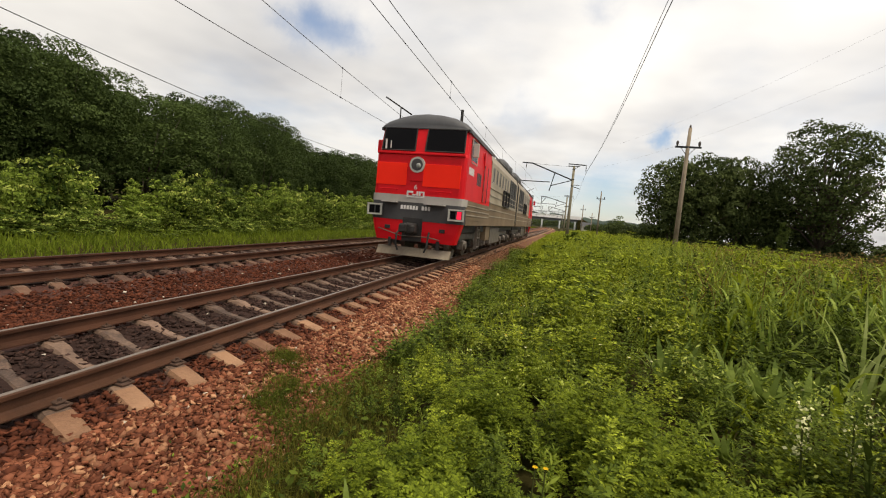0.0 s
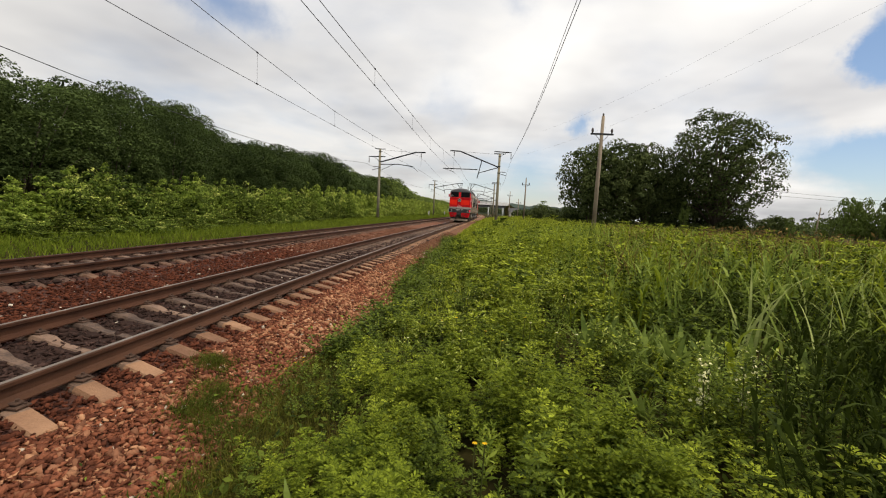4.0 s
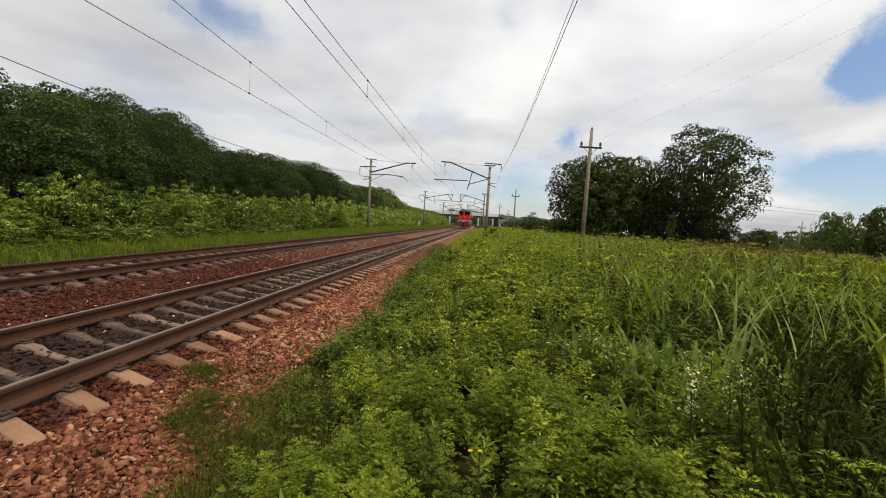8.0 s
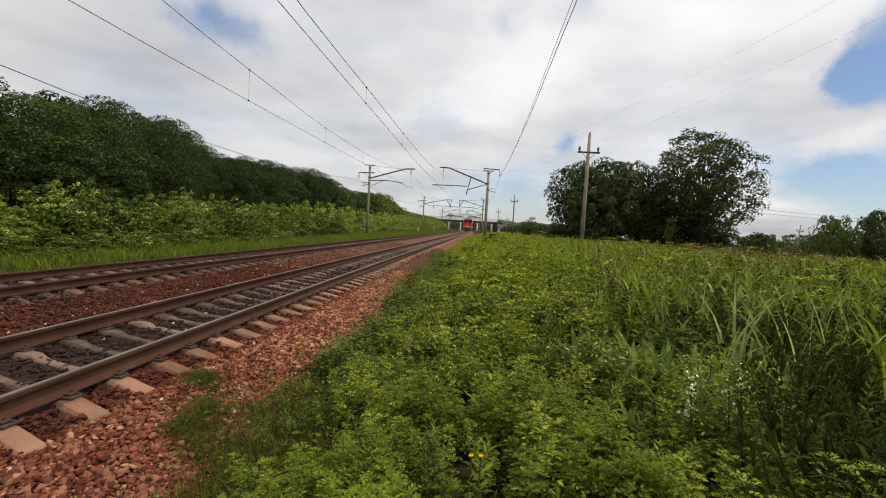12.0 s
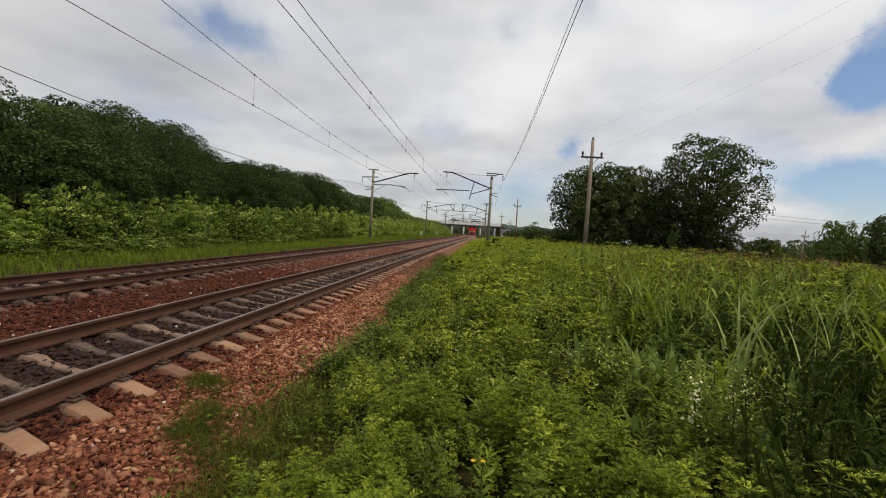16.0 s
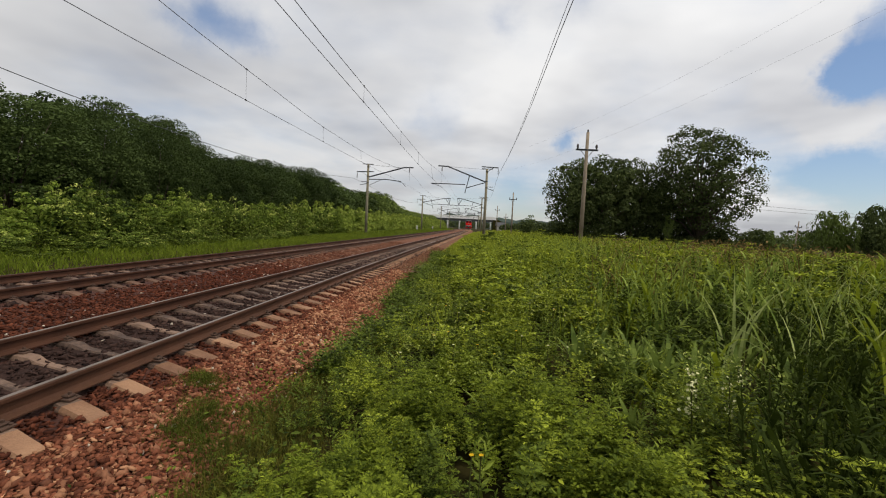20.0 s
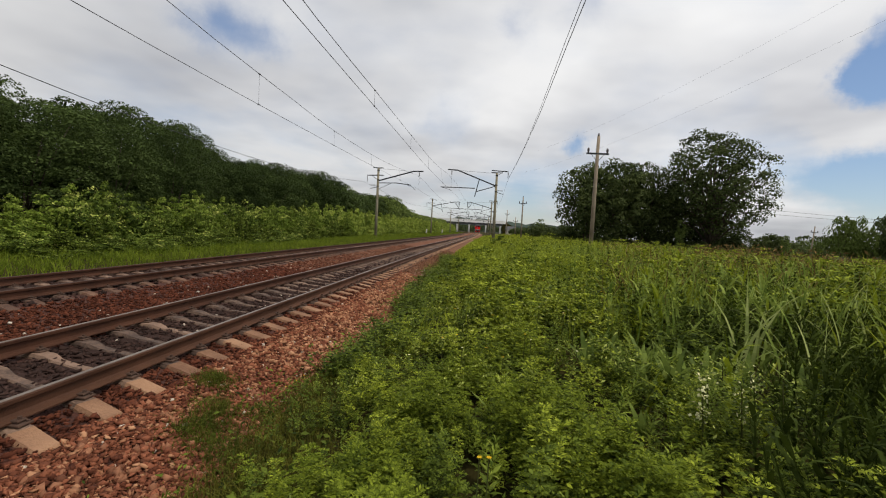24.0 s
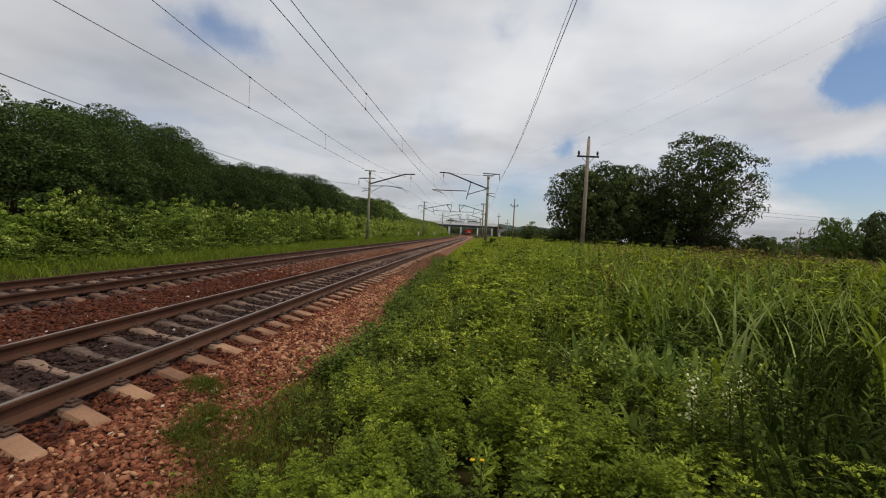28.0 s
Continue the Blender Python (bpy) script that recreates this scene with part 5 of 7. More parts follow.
def run_at(t):
    """Smooth distance at a time: a spline with level second differences through the rows."""
    ts, ds = [r[0] for r in RUN], [r[1] for r in RUN]
    return float(np.interp(t, ts, ds))


def motions():
    rows = []
    for t, d in RUN:
        x, z = float(line_x(d)), float(line_z(d))
        turn = -math.degrees(math.atan2(float(line_x(d + 30)) - x, 30.0))
        rows.append((t, pose(x, d, z, 0, 0, turn)))
    walk(LOCO, rows)
    # wheels roll backwards to the run, keyed often enough that each step stays under a quarter turn
    for w, at in WHEELSETS:
        spin, turned, last = [], 0.0, run_at(0)
        k = 0
        while k <= 28.0 * 30:
            t = k / 30.0
            d = run_at(t)
            turned -= math.degrees((d - last) / 0.525)
            last = d
            spin.append((t, pose(at.x, at.y, at.z, turned % 360.0, 0, 0)))
            k += 1
        walk(w, spin)


# ---- plants ----
def unit(v):
    return v / np.maximum(np.linalg.norm(v, axis=-1, keepdims=True), 1e-9)


def leaves(rng, centres, size, up=0.6, wide=0.5, fold=0.12, outward=None):
    """Loose leaf blades, each a folded rhomb, facing mostly upwards or outwards."""
    n = len(centres)
    nrm = rng.normal(size=(n, 3))
    nrm[:, 2] += up
    if outward is not None:
        nrm += outward
    nrm = unit(nrm)
    ax = unit(np.cross(nrm, rng.normal(size=(n, 3))))
    side = np.cross(nrm, ax)
    s = (size * rng.uniform(0.6, 1.3, n))[:, None]
    base, tip = centres - ax * s * 0.5, centres + ax * s * 0.5
    mid = centres + nrm * s * fold
    return np.stack([base, mid - side * s * wide * 0.5, tip, mid + side * s * wide * 0.5], 1)


def crown_quads(rng, height, radius, low, clumps, per, size, flat=1.0, lumps=0.35, boxy=1.0):
    """Leaves in clumps over an uneven crown between the heights low and height."""
    ph = rng.uniform(0, 6.28, 6)
    d = unit(rng.normal(size=(clumps, 3)))
    rough = 1 + lumps * (np.sin(d[:, 0] * 3.1 + ph[0]) * np.sin(d[:, 1] * 2.7 + ph[1]) + 0.7 * np.sin(d[:, 2] * 4.1 + ph[2] + d[:, 0] * 2))
    rr = np.minimum(rng.uniform(0.25, 1.0, clumps) ** 0.4 * rough, 1.06)
    half, mid = (height - low) * 0.5, (height + low) * 0.5
    body = np.stack([d[:, 0], d[:, 1], np.sign(d[:, 2]) * np.abs(d[:, 2]) ** boxy], -1)
    c = body * rr[:, None] * np.array([radius, radius, half * flat]) + np.array([0, 0, mid])
    c[:, 2] = np.clip(c[:, 2], low * 0.7, height * 1.02)
    cs = rng.uniform(0.14, 0.26, clumps) * radius
    p = np.repeat(c, per, 0) + unit(rng.normal(size=(clumps * per, 3))) * (rng.uniform(0.2, 1, clumps * per) ** 0.5 * np.repeat(cs, per))[:, None] * np.array([1.15, 1.15, 0.75])
    out = np.repeat(d, per, 0) * 0.9
    return leaves(rng, p, size, 0.7, 0.72, 0.12, out), c


def trunk_form(rng, height, low, radius, targets, thick):
    f = Form()
    top = Vector((rng.uniform(-0.3, 0.3), rng.uniform(-0.3, 0.3), height * 0.8))
    f.tube([(0, 0, -0.4), (0.03, 0.02, 0.4), (top.x * 0.4, top.y * 0.4, low), (top.x, top.y, top.z)], [thick * 1.5, thick, thick * 0.8, thick * 0.15], 8)
    for t in targets:
        k = rng.uniform(0.35, 0.75)
        a = Vector((top.x * 0.4, top.y * 0.4, low)).lerp(top, max(0, k - 0.35))
        b = Vector(t)
        mid = a.lerp(b, 0.5) + Vector((0, 0, 0.12 * radius))
        f.tube([a, mid, b], [thick * 0.45, thick * 0.28, thick * 0.08], 5)
    return f


def make_tree(seed, height, radius, low, clumps, per, size, mat, label, category="tree", thick=0.2, name="tree", group="", lumps=0.35, branches=9, boxy=1.0):
    rng = np.random.default_rng(seed)
    Q, c = crown_quads(rng, height, radius, low, clumps, per, size, lumps=lumps, boxy=boxy)
    t = thing(name, label=label, category=category, group=group)
    part("trunk" if name == "tree" else "stem", trunk_form(rng, height, low, radius, c[rng.integers(0, len(c), branches)], thick), M["bark" if thick > 0.03 else "stalk"], t, smooth=True)
    part("crown", quads_mesh("crown", Q, M[mat]), None, t)
    return t


def placed(x, y, s=1.0, sz=None, turn=0.0, sink=0.0):
    return Matrix.Translation((x, y, float(ground_z(x, y)) - sink)) @ Matrix.Rotation(turn, 4, "Z") @ Matrix.Diagonal((s, s, sz or s, 1))


def spread_copies(models, places):
    first = {}
    for k, m in places:
        if k in first:
            copy_thing(models[k], m)
        else:
            first[k] = m
    for k, t in enumerate(models):
        if k in first:
            t.matrix_basis = first[k]
        else:
            for o in [*t.children_recursive, t]:
                bpy.data.objects.remove(o)


def puffs(rng, C, R, per, size, squash=0.8, low=-0.35, wide=0.72, shell=0.7, bulge=2.6):
    """Leaves over the shells of round tufts: centres C, radii R; their undersides stay thin."""
    n = len(C)
    d = unit(rng.normal(size=(n * per, 3)))
    d[:, 2] = np.where(d[:, 2] < low, -d[:, 2], d[:, 2])
    rad = np.repeat(R, per) * (shell + (1.05 - shell) * rng.uniform(0, 1, n * per) ** 0.6)
    p = np.repeat(C, per, 0) + d * rad[:, None] * np.array([1, 1, squash])
    return leaves(rng, p, size, 0.5, wide, 0.14, d * bulge)


def tuft_centres(rng, n, height, radius, low, uneven=0.16, top=1.0):
    """Places for the tufts of a crown, spread evenly over an uneven egg from low to height."""
    k = np.arange(n) + 0.5
    z = 1 - 1.86 * k / n
    a = k * 2.39996 + rng.uniform(-0.35, 0.35, n)
    r = np.sqrt(np.maximum(0, 1 - z * z))
    d = np.stack([r * np.cos(a), r * np.sin(a), z * top], -1)
    half = (height - low) * 0.5
    ph = rng.uniform(0, 6.28, 3)
    rough = 1 + uneven * np.sin(d[:, 0] * 3.3 + ph[0]) * np.sin(d[:, 1] * 3.1 + ph[1]) + rng.uniform(-uneven, uneven, n) * 0.7
    return d * rough[:, None] * np.array([radius, radius, half]) * 0.80 + np.array([0, 0, (height + low) * 0.5])


def tufted_tree(seed, height, radius, low, tufts, per, size, mat, label, group, thick=0.2, uneven=0.16, tuft=0.34, branches=9, core=260, squash=0.8, shell=0.7, gap=-0.35, bole=0.62, bulge=2.6):
    """A tree whose crown is built of round leafy tufts on limbs, with a thin dark inside."""
    rng = np.random.default_rng(seed)
    C = tuft_centres(rng, tufts, height, radius, low, uneven)
    R = tuft * radius * rng.uniform(0.68, 1.3, tufts)
    C[:, 2] = np.minimum(C[:, 2], height - R * squash * 0.92)
    Q = puffs(rng, C, R, per, size, squash, gap, shell=shell, bulge=bulge)
    inner = unit(rng.normal(size=(core, 3))) * rng.uniform(0.25, 0.72, (core, 1)) * np.array([radius, radius, (height - low) * 0.5]) + np.array([0, 0, (height + low) * 0.5])
    if core:
        Q = np.concatenate([Q, leaves(rng, inner, size * 1.7, 0.2, 0.8)])
    t = thing("tree", label=label, category="tree", group=group)
    part("trunk", trunk_form(rng, height * bole, low, radius, C[rng.permutation(tufts)[:branches]], thick), M["bark"], t, smooth=True)
    part("crown", quads_mesh("crown", Q, M[mat]), None, t)
    return t


# the wood's height along the line, and that of the thicket before it
WOOD_Y = [-10, 12, 15.7, 18.2, 20.5, 22.5, 26, 30, 35, 39, 42, 45, 49, 54, 62, 66, 78, 84, 99, 112, 123, 132, 142, 160, 200, 300]
WOOD_Z = [8.4, 8.2, 8.6, 9.0, 8.0, 8.2, 8.8, 9.2, 9.4, 9.1, 8.2, 7.9, 8.4, 8.6, 9.4, 9.5, 9.3, 8.2, 8.6, 9.4, 10.1, 9.4, 8.4, 7.4, 7.3, 8.6]
THICKET_Y = [-6, 8, 10.5, 11.8, 13.5, 15, 17.2, 18.8, 20, 22.7, 25.2, 27.2, 30.2, 32.2, 38, 43, 54, 69, 94, 120, 280]
THICKET_Z = [2.6, 2.6, 2.7, 3.2, 2.1, 2.25, 3.0, 3.25, 3.1, 2.6, 3.5, 2.8, 3.8, 3.1, 3.3, 3.9, 4.0, 4.1, 4.2, 4.6, 6.0]


def build_forest():
    rng = np.random.default_rng(21)
    label = "dark green leafy tree at the edge of a dense wood"
    near = [tufted_tree(100 + i, 10.0, 3.3, 0.1, 34, 460, 0.16, "leaf_dark", label, "trees of the wood", uneven=0.26, tuft=0.40, branches=5, thick=0.12, bole=0.5, bulge=1.2) for i in range(6)]
    far = [tufted_tree(120 + i, 10.0, 3.5, 0.1, 26, 160, 0.30, "leaf_dark", label, "trees of the wood", branches=3, core=150, thick=0.12, bole=0.5) for i in range(4)]
    light = [tufted_tree(130 + i, 10.0, 3.6, 0.1, 24, 90, 0.42, "leaf_haze", "leafy tree at the far end of the wood, haze put into its colour", "trees of the wood", branches=4, core=120) for i in range(3)]
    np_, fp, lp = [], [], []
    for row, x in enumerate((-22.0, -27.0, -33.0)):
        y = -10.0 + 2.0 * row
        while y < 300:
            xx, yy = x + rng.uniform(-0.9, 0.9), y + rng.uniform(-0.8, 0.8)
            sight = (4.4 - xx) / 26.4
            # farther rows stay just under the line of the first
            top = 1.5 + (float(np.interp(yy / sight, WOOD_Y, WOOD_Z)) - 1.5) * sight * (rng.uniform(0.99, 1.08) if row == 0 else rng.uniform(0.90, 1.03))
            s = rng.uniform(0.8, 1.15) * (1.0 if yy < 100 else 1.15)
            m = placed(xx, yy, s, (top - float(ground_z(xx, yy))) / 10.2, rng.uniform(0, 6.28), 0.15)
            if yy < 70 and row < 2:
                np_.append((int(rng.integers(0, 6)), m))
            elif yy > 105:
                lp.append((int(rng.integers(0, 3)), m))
            else:
                fp.append((int(rng.integers(0, 4)), m))
            y += (4.9 if row == 0 else 4.6) if y < 110 else 5.2
    for k, (y, z) in enumerate(((96.0, 9.0), (104.0, 9.2), (113.0, 9.7), (119.0, 10.4), (126.0, 10.6), (133.0, 9.8), (139.0, 8.6))):
        fp.append((k % 4, placed(-22.0, y, 1.05, (z - float(ground_z(-22.0, y))) / 10.0, k * 1.3, 0.15)))
    for k, (y, z) in enumerate(((12.6, 8.5), (16.6, 9.3), (18.3, 9.2))):
        np_.append((2 * k, placed(-22.0, y, 0.8, (z - float(ground_z(-22.0, y))) / 10.0, k * 2.1, 0.15)))
    for k in range(36):
        yy = -9 + k * 3.4
        fp.append((int(rng.integers(0, 4)), placed(-24.6 + rng.uniform(-0.6, 0.6), yy, rng.uniform(0.7, 0.9), rng.uniform(0.42, 0.55), rng.uniform(0, 6.28), 0.15)))
    spread_copies(near, np_)
    spread_copies(far, fp)
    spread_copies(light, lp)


def make_shrub(seed, sprays, per, size, label, tone="leaf_shrub", tips=0.5, flecks=110):
    """Upright leafy sprays out of one root, each a stem set with tufts that shrink towards the tip; 3 m high."""
    rng = np.random.default_rng(seed)
    f, C, R, CT, RT = Form(), [], [], [], []
    for k in range(sprays):
        a, out = k * 2.4 + rng.uniform(-0.5, 0.5), rng.uniform(0.0, 1.0)
        h = 2.92 * (1.0 if k == 0 else rng.uniform(0.45, 0.96)) * (1 - 0.3 * out)
        tip = np.array([math.cos(a) * 1.25 * out, math.sin(a) * 1.25 * out, h]) if k else np.array([0.1, 0.0, h])
        mid = tip * np.array([0.55, 0.55, 0.5])
        f.tube([(0, 0, -0.1), tuple(mid), tuple(tip)], [0.035, 0.02, 0.005], 4)
        count = int(4 + h * 1.6)
        for j in range(count):
            t = 0.16 + 0.84 * (j + rng.uniform(0, 0.6)) / count
            p = 2 * t * (1 - t) * mid + t * t * tip
            turn = j * 2.4 + a
            w = 0.46 * (1 - 0.74 * t)
            p = p + np.array([math.cos(turn), math.sin(turn), 0]) * w * 0.7
            (CT if t > 0.82 and rng.uniform() < tips else C).append(p)
            (RT if len(CT) > len(RT) else R).append(0.17 + 0.26 * (1 - t) * rng.uniform(0.7, 1.2))
    t = thing("shrub", label=label, category="shrub", group="thicket shrubs")
    part("stem", f, M["stalk"], t)
    part("crown", quads_mesh("crown", puffs(rng, np.array(C), np.array(R), per, size, 0.75, -0.2, 0.55, 0.5), M[tone]), None, t)
    # pale leaves outside the tufts, painted as flecks of light
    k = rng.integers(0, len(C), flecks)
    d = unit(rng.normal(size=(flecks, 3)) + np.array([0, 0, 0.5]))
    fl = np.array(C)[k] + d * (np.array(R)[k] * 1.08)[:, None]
    part("light_leaves", quads_mesh("light_leaves", leaves(rng, fl, size * 0.72, 0.6, 0.55, 0.1, d * 2), M["leaf_pale"]), None, t, "pale leaves coloured as flecks of light")
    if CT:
        part("young_leaves", quads_mesh("young_leaves", puffs(rng, np.array(CT), np.array(RT), per // 2, size * 0.9, 0.9, -0.2, 0.5, 0.4), M["leaf_pale"]), None, t, "pale leaves at the shoot tips")
    return t


def build_shrubs():
    rng = np.random.default_rng(31)
    label = "bright green leafy shrub in the thicket beside the railway"
    near = [make_shrub(200 + i, 9, 34, 0.15, label, ("leaf_shrub", "leaf_shrub", "leaf_yellow_green", "leaf_deep", "leaf_shrub", "leaf_yellow_green")[i], (0.7, 0.2, 0.4, 0.0, 0.5, 0.1)[i]) for i in range(6)]
    far = [make_shrub(220 + i, 7, 22, 0.30, "thicket shrub beside the railway, sun and haze put into its leaf colour", "leaf_thicket", 0.1, 70) for i in range(4)]
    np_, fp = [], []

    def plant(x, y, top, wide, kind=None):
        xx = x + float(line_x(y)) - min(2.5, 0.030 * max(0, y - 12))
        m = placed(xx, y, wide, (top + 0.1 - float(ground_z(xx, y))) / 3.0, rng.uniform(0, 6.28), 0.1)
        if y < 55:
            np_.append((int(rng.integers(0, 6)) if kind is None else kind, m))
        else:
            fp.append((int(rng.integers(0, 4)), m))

    for row, x in enumerate((-11.6, -13.2, -15.3, -18.0, -10.5)):
        y = -5.0 + 0.6 * row
        while y < (285 if row < 4 else 40):
            yy, xx = y + rng.uniform(-0.5, 0.5), x + rng.uniform(-0.5, 0.4)
            sight = (4.4 - xx) / 17.4
            top = 1.5 + (float(np.interp(yy / sight, THICKET_Y, THICKET_Z)) - 1.5) * sight
            low = ((0.30, 0.62), (0.80, 1.05), (0.85, 1.08), (0.85, 1.08), (0.16, 0.38))[row]
            # front rows draw dark leaves more often, for shade at the thicket's foot
            plant(xx, yy, -0.2 + (top + 0.2) * rng.uniform(*low), rng.uniform(0.85, 1.3) * (0.8 if row in (0, 4) else 1.0) * (1 + 0.2 * (y > 50)), int(rng.choice((1, 3, 3, 0))) if row in (0, 4) else None)
            y += (1.45, 1.9, 2.3, 2.8, 1.6)[row] if y < 50 else (2.9 if y < 130 else 5.0)
    # the leaders that stand out over the rest
    for y, top, wide, kind in ((11.8, 3.2, 1.1, 4), (17.3, 3.0, 1.1, 0), (18.7, 3.2, 1.0, 4), (20.1, 3.1, 1.1, 1), (25.2, 3.45, 1.0, 0), (30.2, 3.8, 1.25, 0), (36.5, 3.4, 1.2, 2), (43.0, 3.9, 1.3, 5), (47.5, 3.8, 1.2, 0), (53.5, 4.1, 1.2, 2)):
        xx = -13.0 + float(line_x(y))
        np_.append((kind, placed(xx, y, wide, (top + 0.1 - float(ground_z(xx, y))) / 3.0, y, 0.1)))
    spread_copies(near, np_)
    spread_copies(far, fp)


def build_field_trees():
    # the group of large trees on the meadow
    rng = np.random.default_rng(41)
    t = tufted_tree(301, 18.2, 7.3, 0.8, 120, 130, 0.32, "leaf_tree", "tall spreading maple with an airy dark crown on the meadow", "meadow trees", thick=0.36, uneven=0.17, tuft=0.20, branches=60, core=1500, squash=0.62, shell=0.3, gap=-0.6, bole=0.95)
    t.matrix_basis = placed(36.4, 63.0, 0.98, 0.985)
    label = "broad dark round-crowned tree on the meadow"
    low = [tufted_tree(310 + i, 12.2, 5.2, -0.6, 60, 150, 0.34, "leaf_tree", label, "meadow trees", thick=0.28, uneven=0.12, tuft=0.27, branches=16, core=1500) for i in range(2)]
    spread_copies(low, [(0, placed(20.2, 65.0, 0.9, 1.0, 0.4)), (1, placed(24.2, 66.0, 1.0, 1.08, 2.0)), (0, placed(28.8, 67.0, 0.88, 1.06, 3.3)), (1, placed(33.0, 68.0, 0.8, 0.84, 1.0)), (0, placed(38.5, 67.0, 0.85, 0.50, 5.0))])
    small = [tufted_tree(330 + i, 6.0, 3.2, 0.0, 22, 60, 0.45, "leaf_tree", "low dark tree at the meadow's far side", "far meadow trees", thick=0.14, branches=5, core=150, uneven=0.22) for i in range(3)]
    pl = [(0, placed(45.2, 64.0, 0.75, 0.66)), (1, placed(49.0, 70.0, 0.8, 0.58)), (2, placed(47.0, 66.5, 0.7, 0.52, 1.0)), (1, placed(42.0, 66.0, 0.7, 0.55, 2.0)), (0, placed(53.5, 74.0, 0.8, 0.5, 2.5)), (2, placed(58.0, 80.0, 0.9, 0.5, 3.5)), (1, placed(63.0, 86.0, 0.9, 0.52, 4.5)), (2, placed(15.0, 82.0, 0.55, 0.5)), (0, placed(23.0, 84.0, 0.56, 0.41))]
    for k in range(26):
        pl.append((int(rng.integers(0, 3)), placed(rng.uniform(15.5, 44), rng.uniform(62, 72), rng.uniform(0.38, 0.6), rng.uniform(0.25, 0.38), rng.uniform(0, 6.28))))
    # woods so far off that no tree stands out
    fx = np.concatenate([rng.uniform(70, 170, 46), -60 + 2.6 * np.arange(58), rng.uniform(18, 62, 12)])
    fy = np.concatenate([120 + (fx[:46] - 70) * 0.25 + rng.uniform(-6, 14, 46), rng.uniform(335, 380, 58), rng.uniform(160, 190, 12)])
    fh = np.concatenate([np.where(fx[:46] < 100, 3.0, rng.uniform(5.4, 8.1, 46)), rng.uniform(5.1, 6.6, 58), rng.uniform(2.4, 3.5, 12)])
    C, R = [], []
    for x, y, h in zip(fx, fy, fh):
        c = tuft_centres(rng, 20, h, 2.8, 0.0, 0.22) + np.array([x, y, float(ground_z(x, y))])
        C.append(c)
        R.append(rng.uniform(0.65, 1.2, 20))
    tagged(new("far_woods", quads_mesh("far_woods", puffs(rng, np.concatenate(C), np.concatenate(R), 46, 0.5), M["leaf_tree"])), "dark green leafy woods along the horizon", "woods", kind="stuff")
    for k, (x, y, s, z) in enumerate(((25.5, 172, 0.8, 0.7), (30, 170, 0.9, 0.85), (34, 172, 0.9, 0.8), (38, 168, 1.0, 0.9), (42, 170, 1.0, 0.95), (46, 165, 1.0, 0.85))):
        pl.append((k % 3, placed(x, y, s, z, k)))
    # taller trees closing the meadow, the first ones lightened for haze
    pale = [tufted_tree(340 + i, 6.0, 3.2, 0.0, 22, 60, 0.40, "leaf_far", "tree at the meadow's far side, haze put into its leaf colour", "far meadow trees", thick=0.14, branches=5, core=150, uneven=0.24) for i in range(3)]
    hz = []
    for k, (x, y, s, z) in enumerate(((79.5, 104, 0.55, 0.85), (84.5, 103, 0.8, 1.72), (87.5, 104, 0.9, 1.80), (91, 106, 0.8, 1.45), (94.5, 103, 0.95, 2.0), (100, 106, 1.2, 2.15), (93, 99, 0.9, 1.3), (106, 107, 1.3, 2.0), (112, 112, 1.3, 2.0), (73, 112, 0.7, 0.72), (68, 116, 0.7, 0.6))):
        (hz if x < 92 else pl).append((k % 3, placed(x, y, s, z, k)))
    spread_copies(small, pl)
    spread_copies(pale, hz)
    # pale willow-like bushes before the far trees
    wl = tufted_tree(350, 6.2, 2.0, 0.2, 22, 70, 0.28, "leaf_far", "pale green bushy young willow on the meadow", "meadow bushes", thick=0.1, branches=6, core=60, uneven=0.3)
    wl.matrix_basis = placed(88.6, 100.0, 0.55, 1.35)
    for x, y, s, z, turn in ((76.0, 104.0, 0.9, 0.62, 2.0), (27.0, 168.0, 2.0, 0.85, 3.0), (31.0, 60.0, 0.6, 0.55, 1.0), (43.0, 58.0, 0.55, 0.42, 4.0), (69.0, 92.0, 1.1, 0.5, 0.5)):
        copy_thing(wl, placed(x, y, s, z, turn))


def broadleaf(rng, height, nodes=10, leaf=0.11):
    """A weed with simple pointed leaves."""
    C, A, S = [], [], []
    for j in range(nodes):
        t = (j + 1) / nodes
        for k in range(3):
            a = j * 1.9 + k * 2.1 + rng.uniform(-0.4, 0.4)
            d = np.array([math.cos(a), math.sin(a), rng.uniform(0.0, 0.8)])
            C.append(np.array([rng.normal(0, 0.02), rng.normal(0, 0.02), height * t ** 0.6]) + d * rng.uniform(0.0, 0.06))
            A.append(d / np.linalg.norm(d))
            S.append(leaf * (1.3 - 0.7 * t) * rng.uniform(0.7, 1.2))
    C, A, S = np.array(C), np.array(A), np.array(S)[:, None]
    nrm = unit(np.array([0, 0, 1.0]) - A * A[:, 2:3] + rng.normal(size=A.shape) * 0.2)
    side = np.cross(nrm, A)
    a = np.stack([C, C + A * S * 0.5 - side * S * 0.24 + nrm * S * 0.08, C + A * S * 0.55 + nrm * S * 0.03, C + A * S * 0.5 + side * S * 0.24 + nrm * S * 0.08], 1)
    b = np.stack([C + A * S * 0.5 - side * S * 0.24 + nrm * S * 0.08, C + A * S - nrm * S * 0.1, C + A * S * 0.5 + side * S * 0.24 + nrm * S * 0.08, C + A * S * 0.55 + nrm * S * 0.03], 1)
    return np.concatenate([a, b])


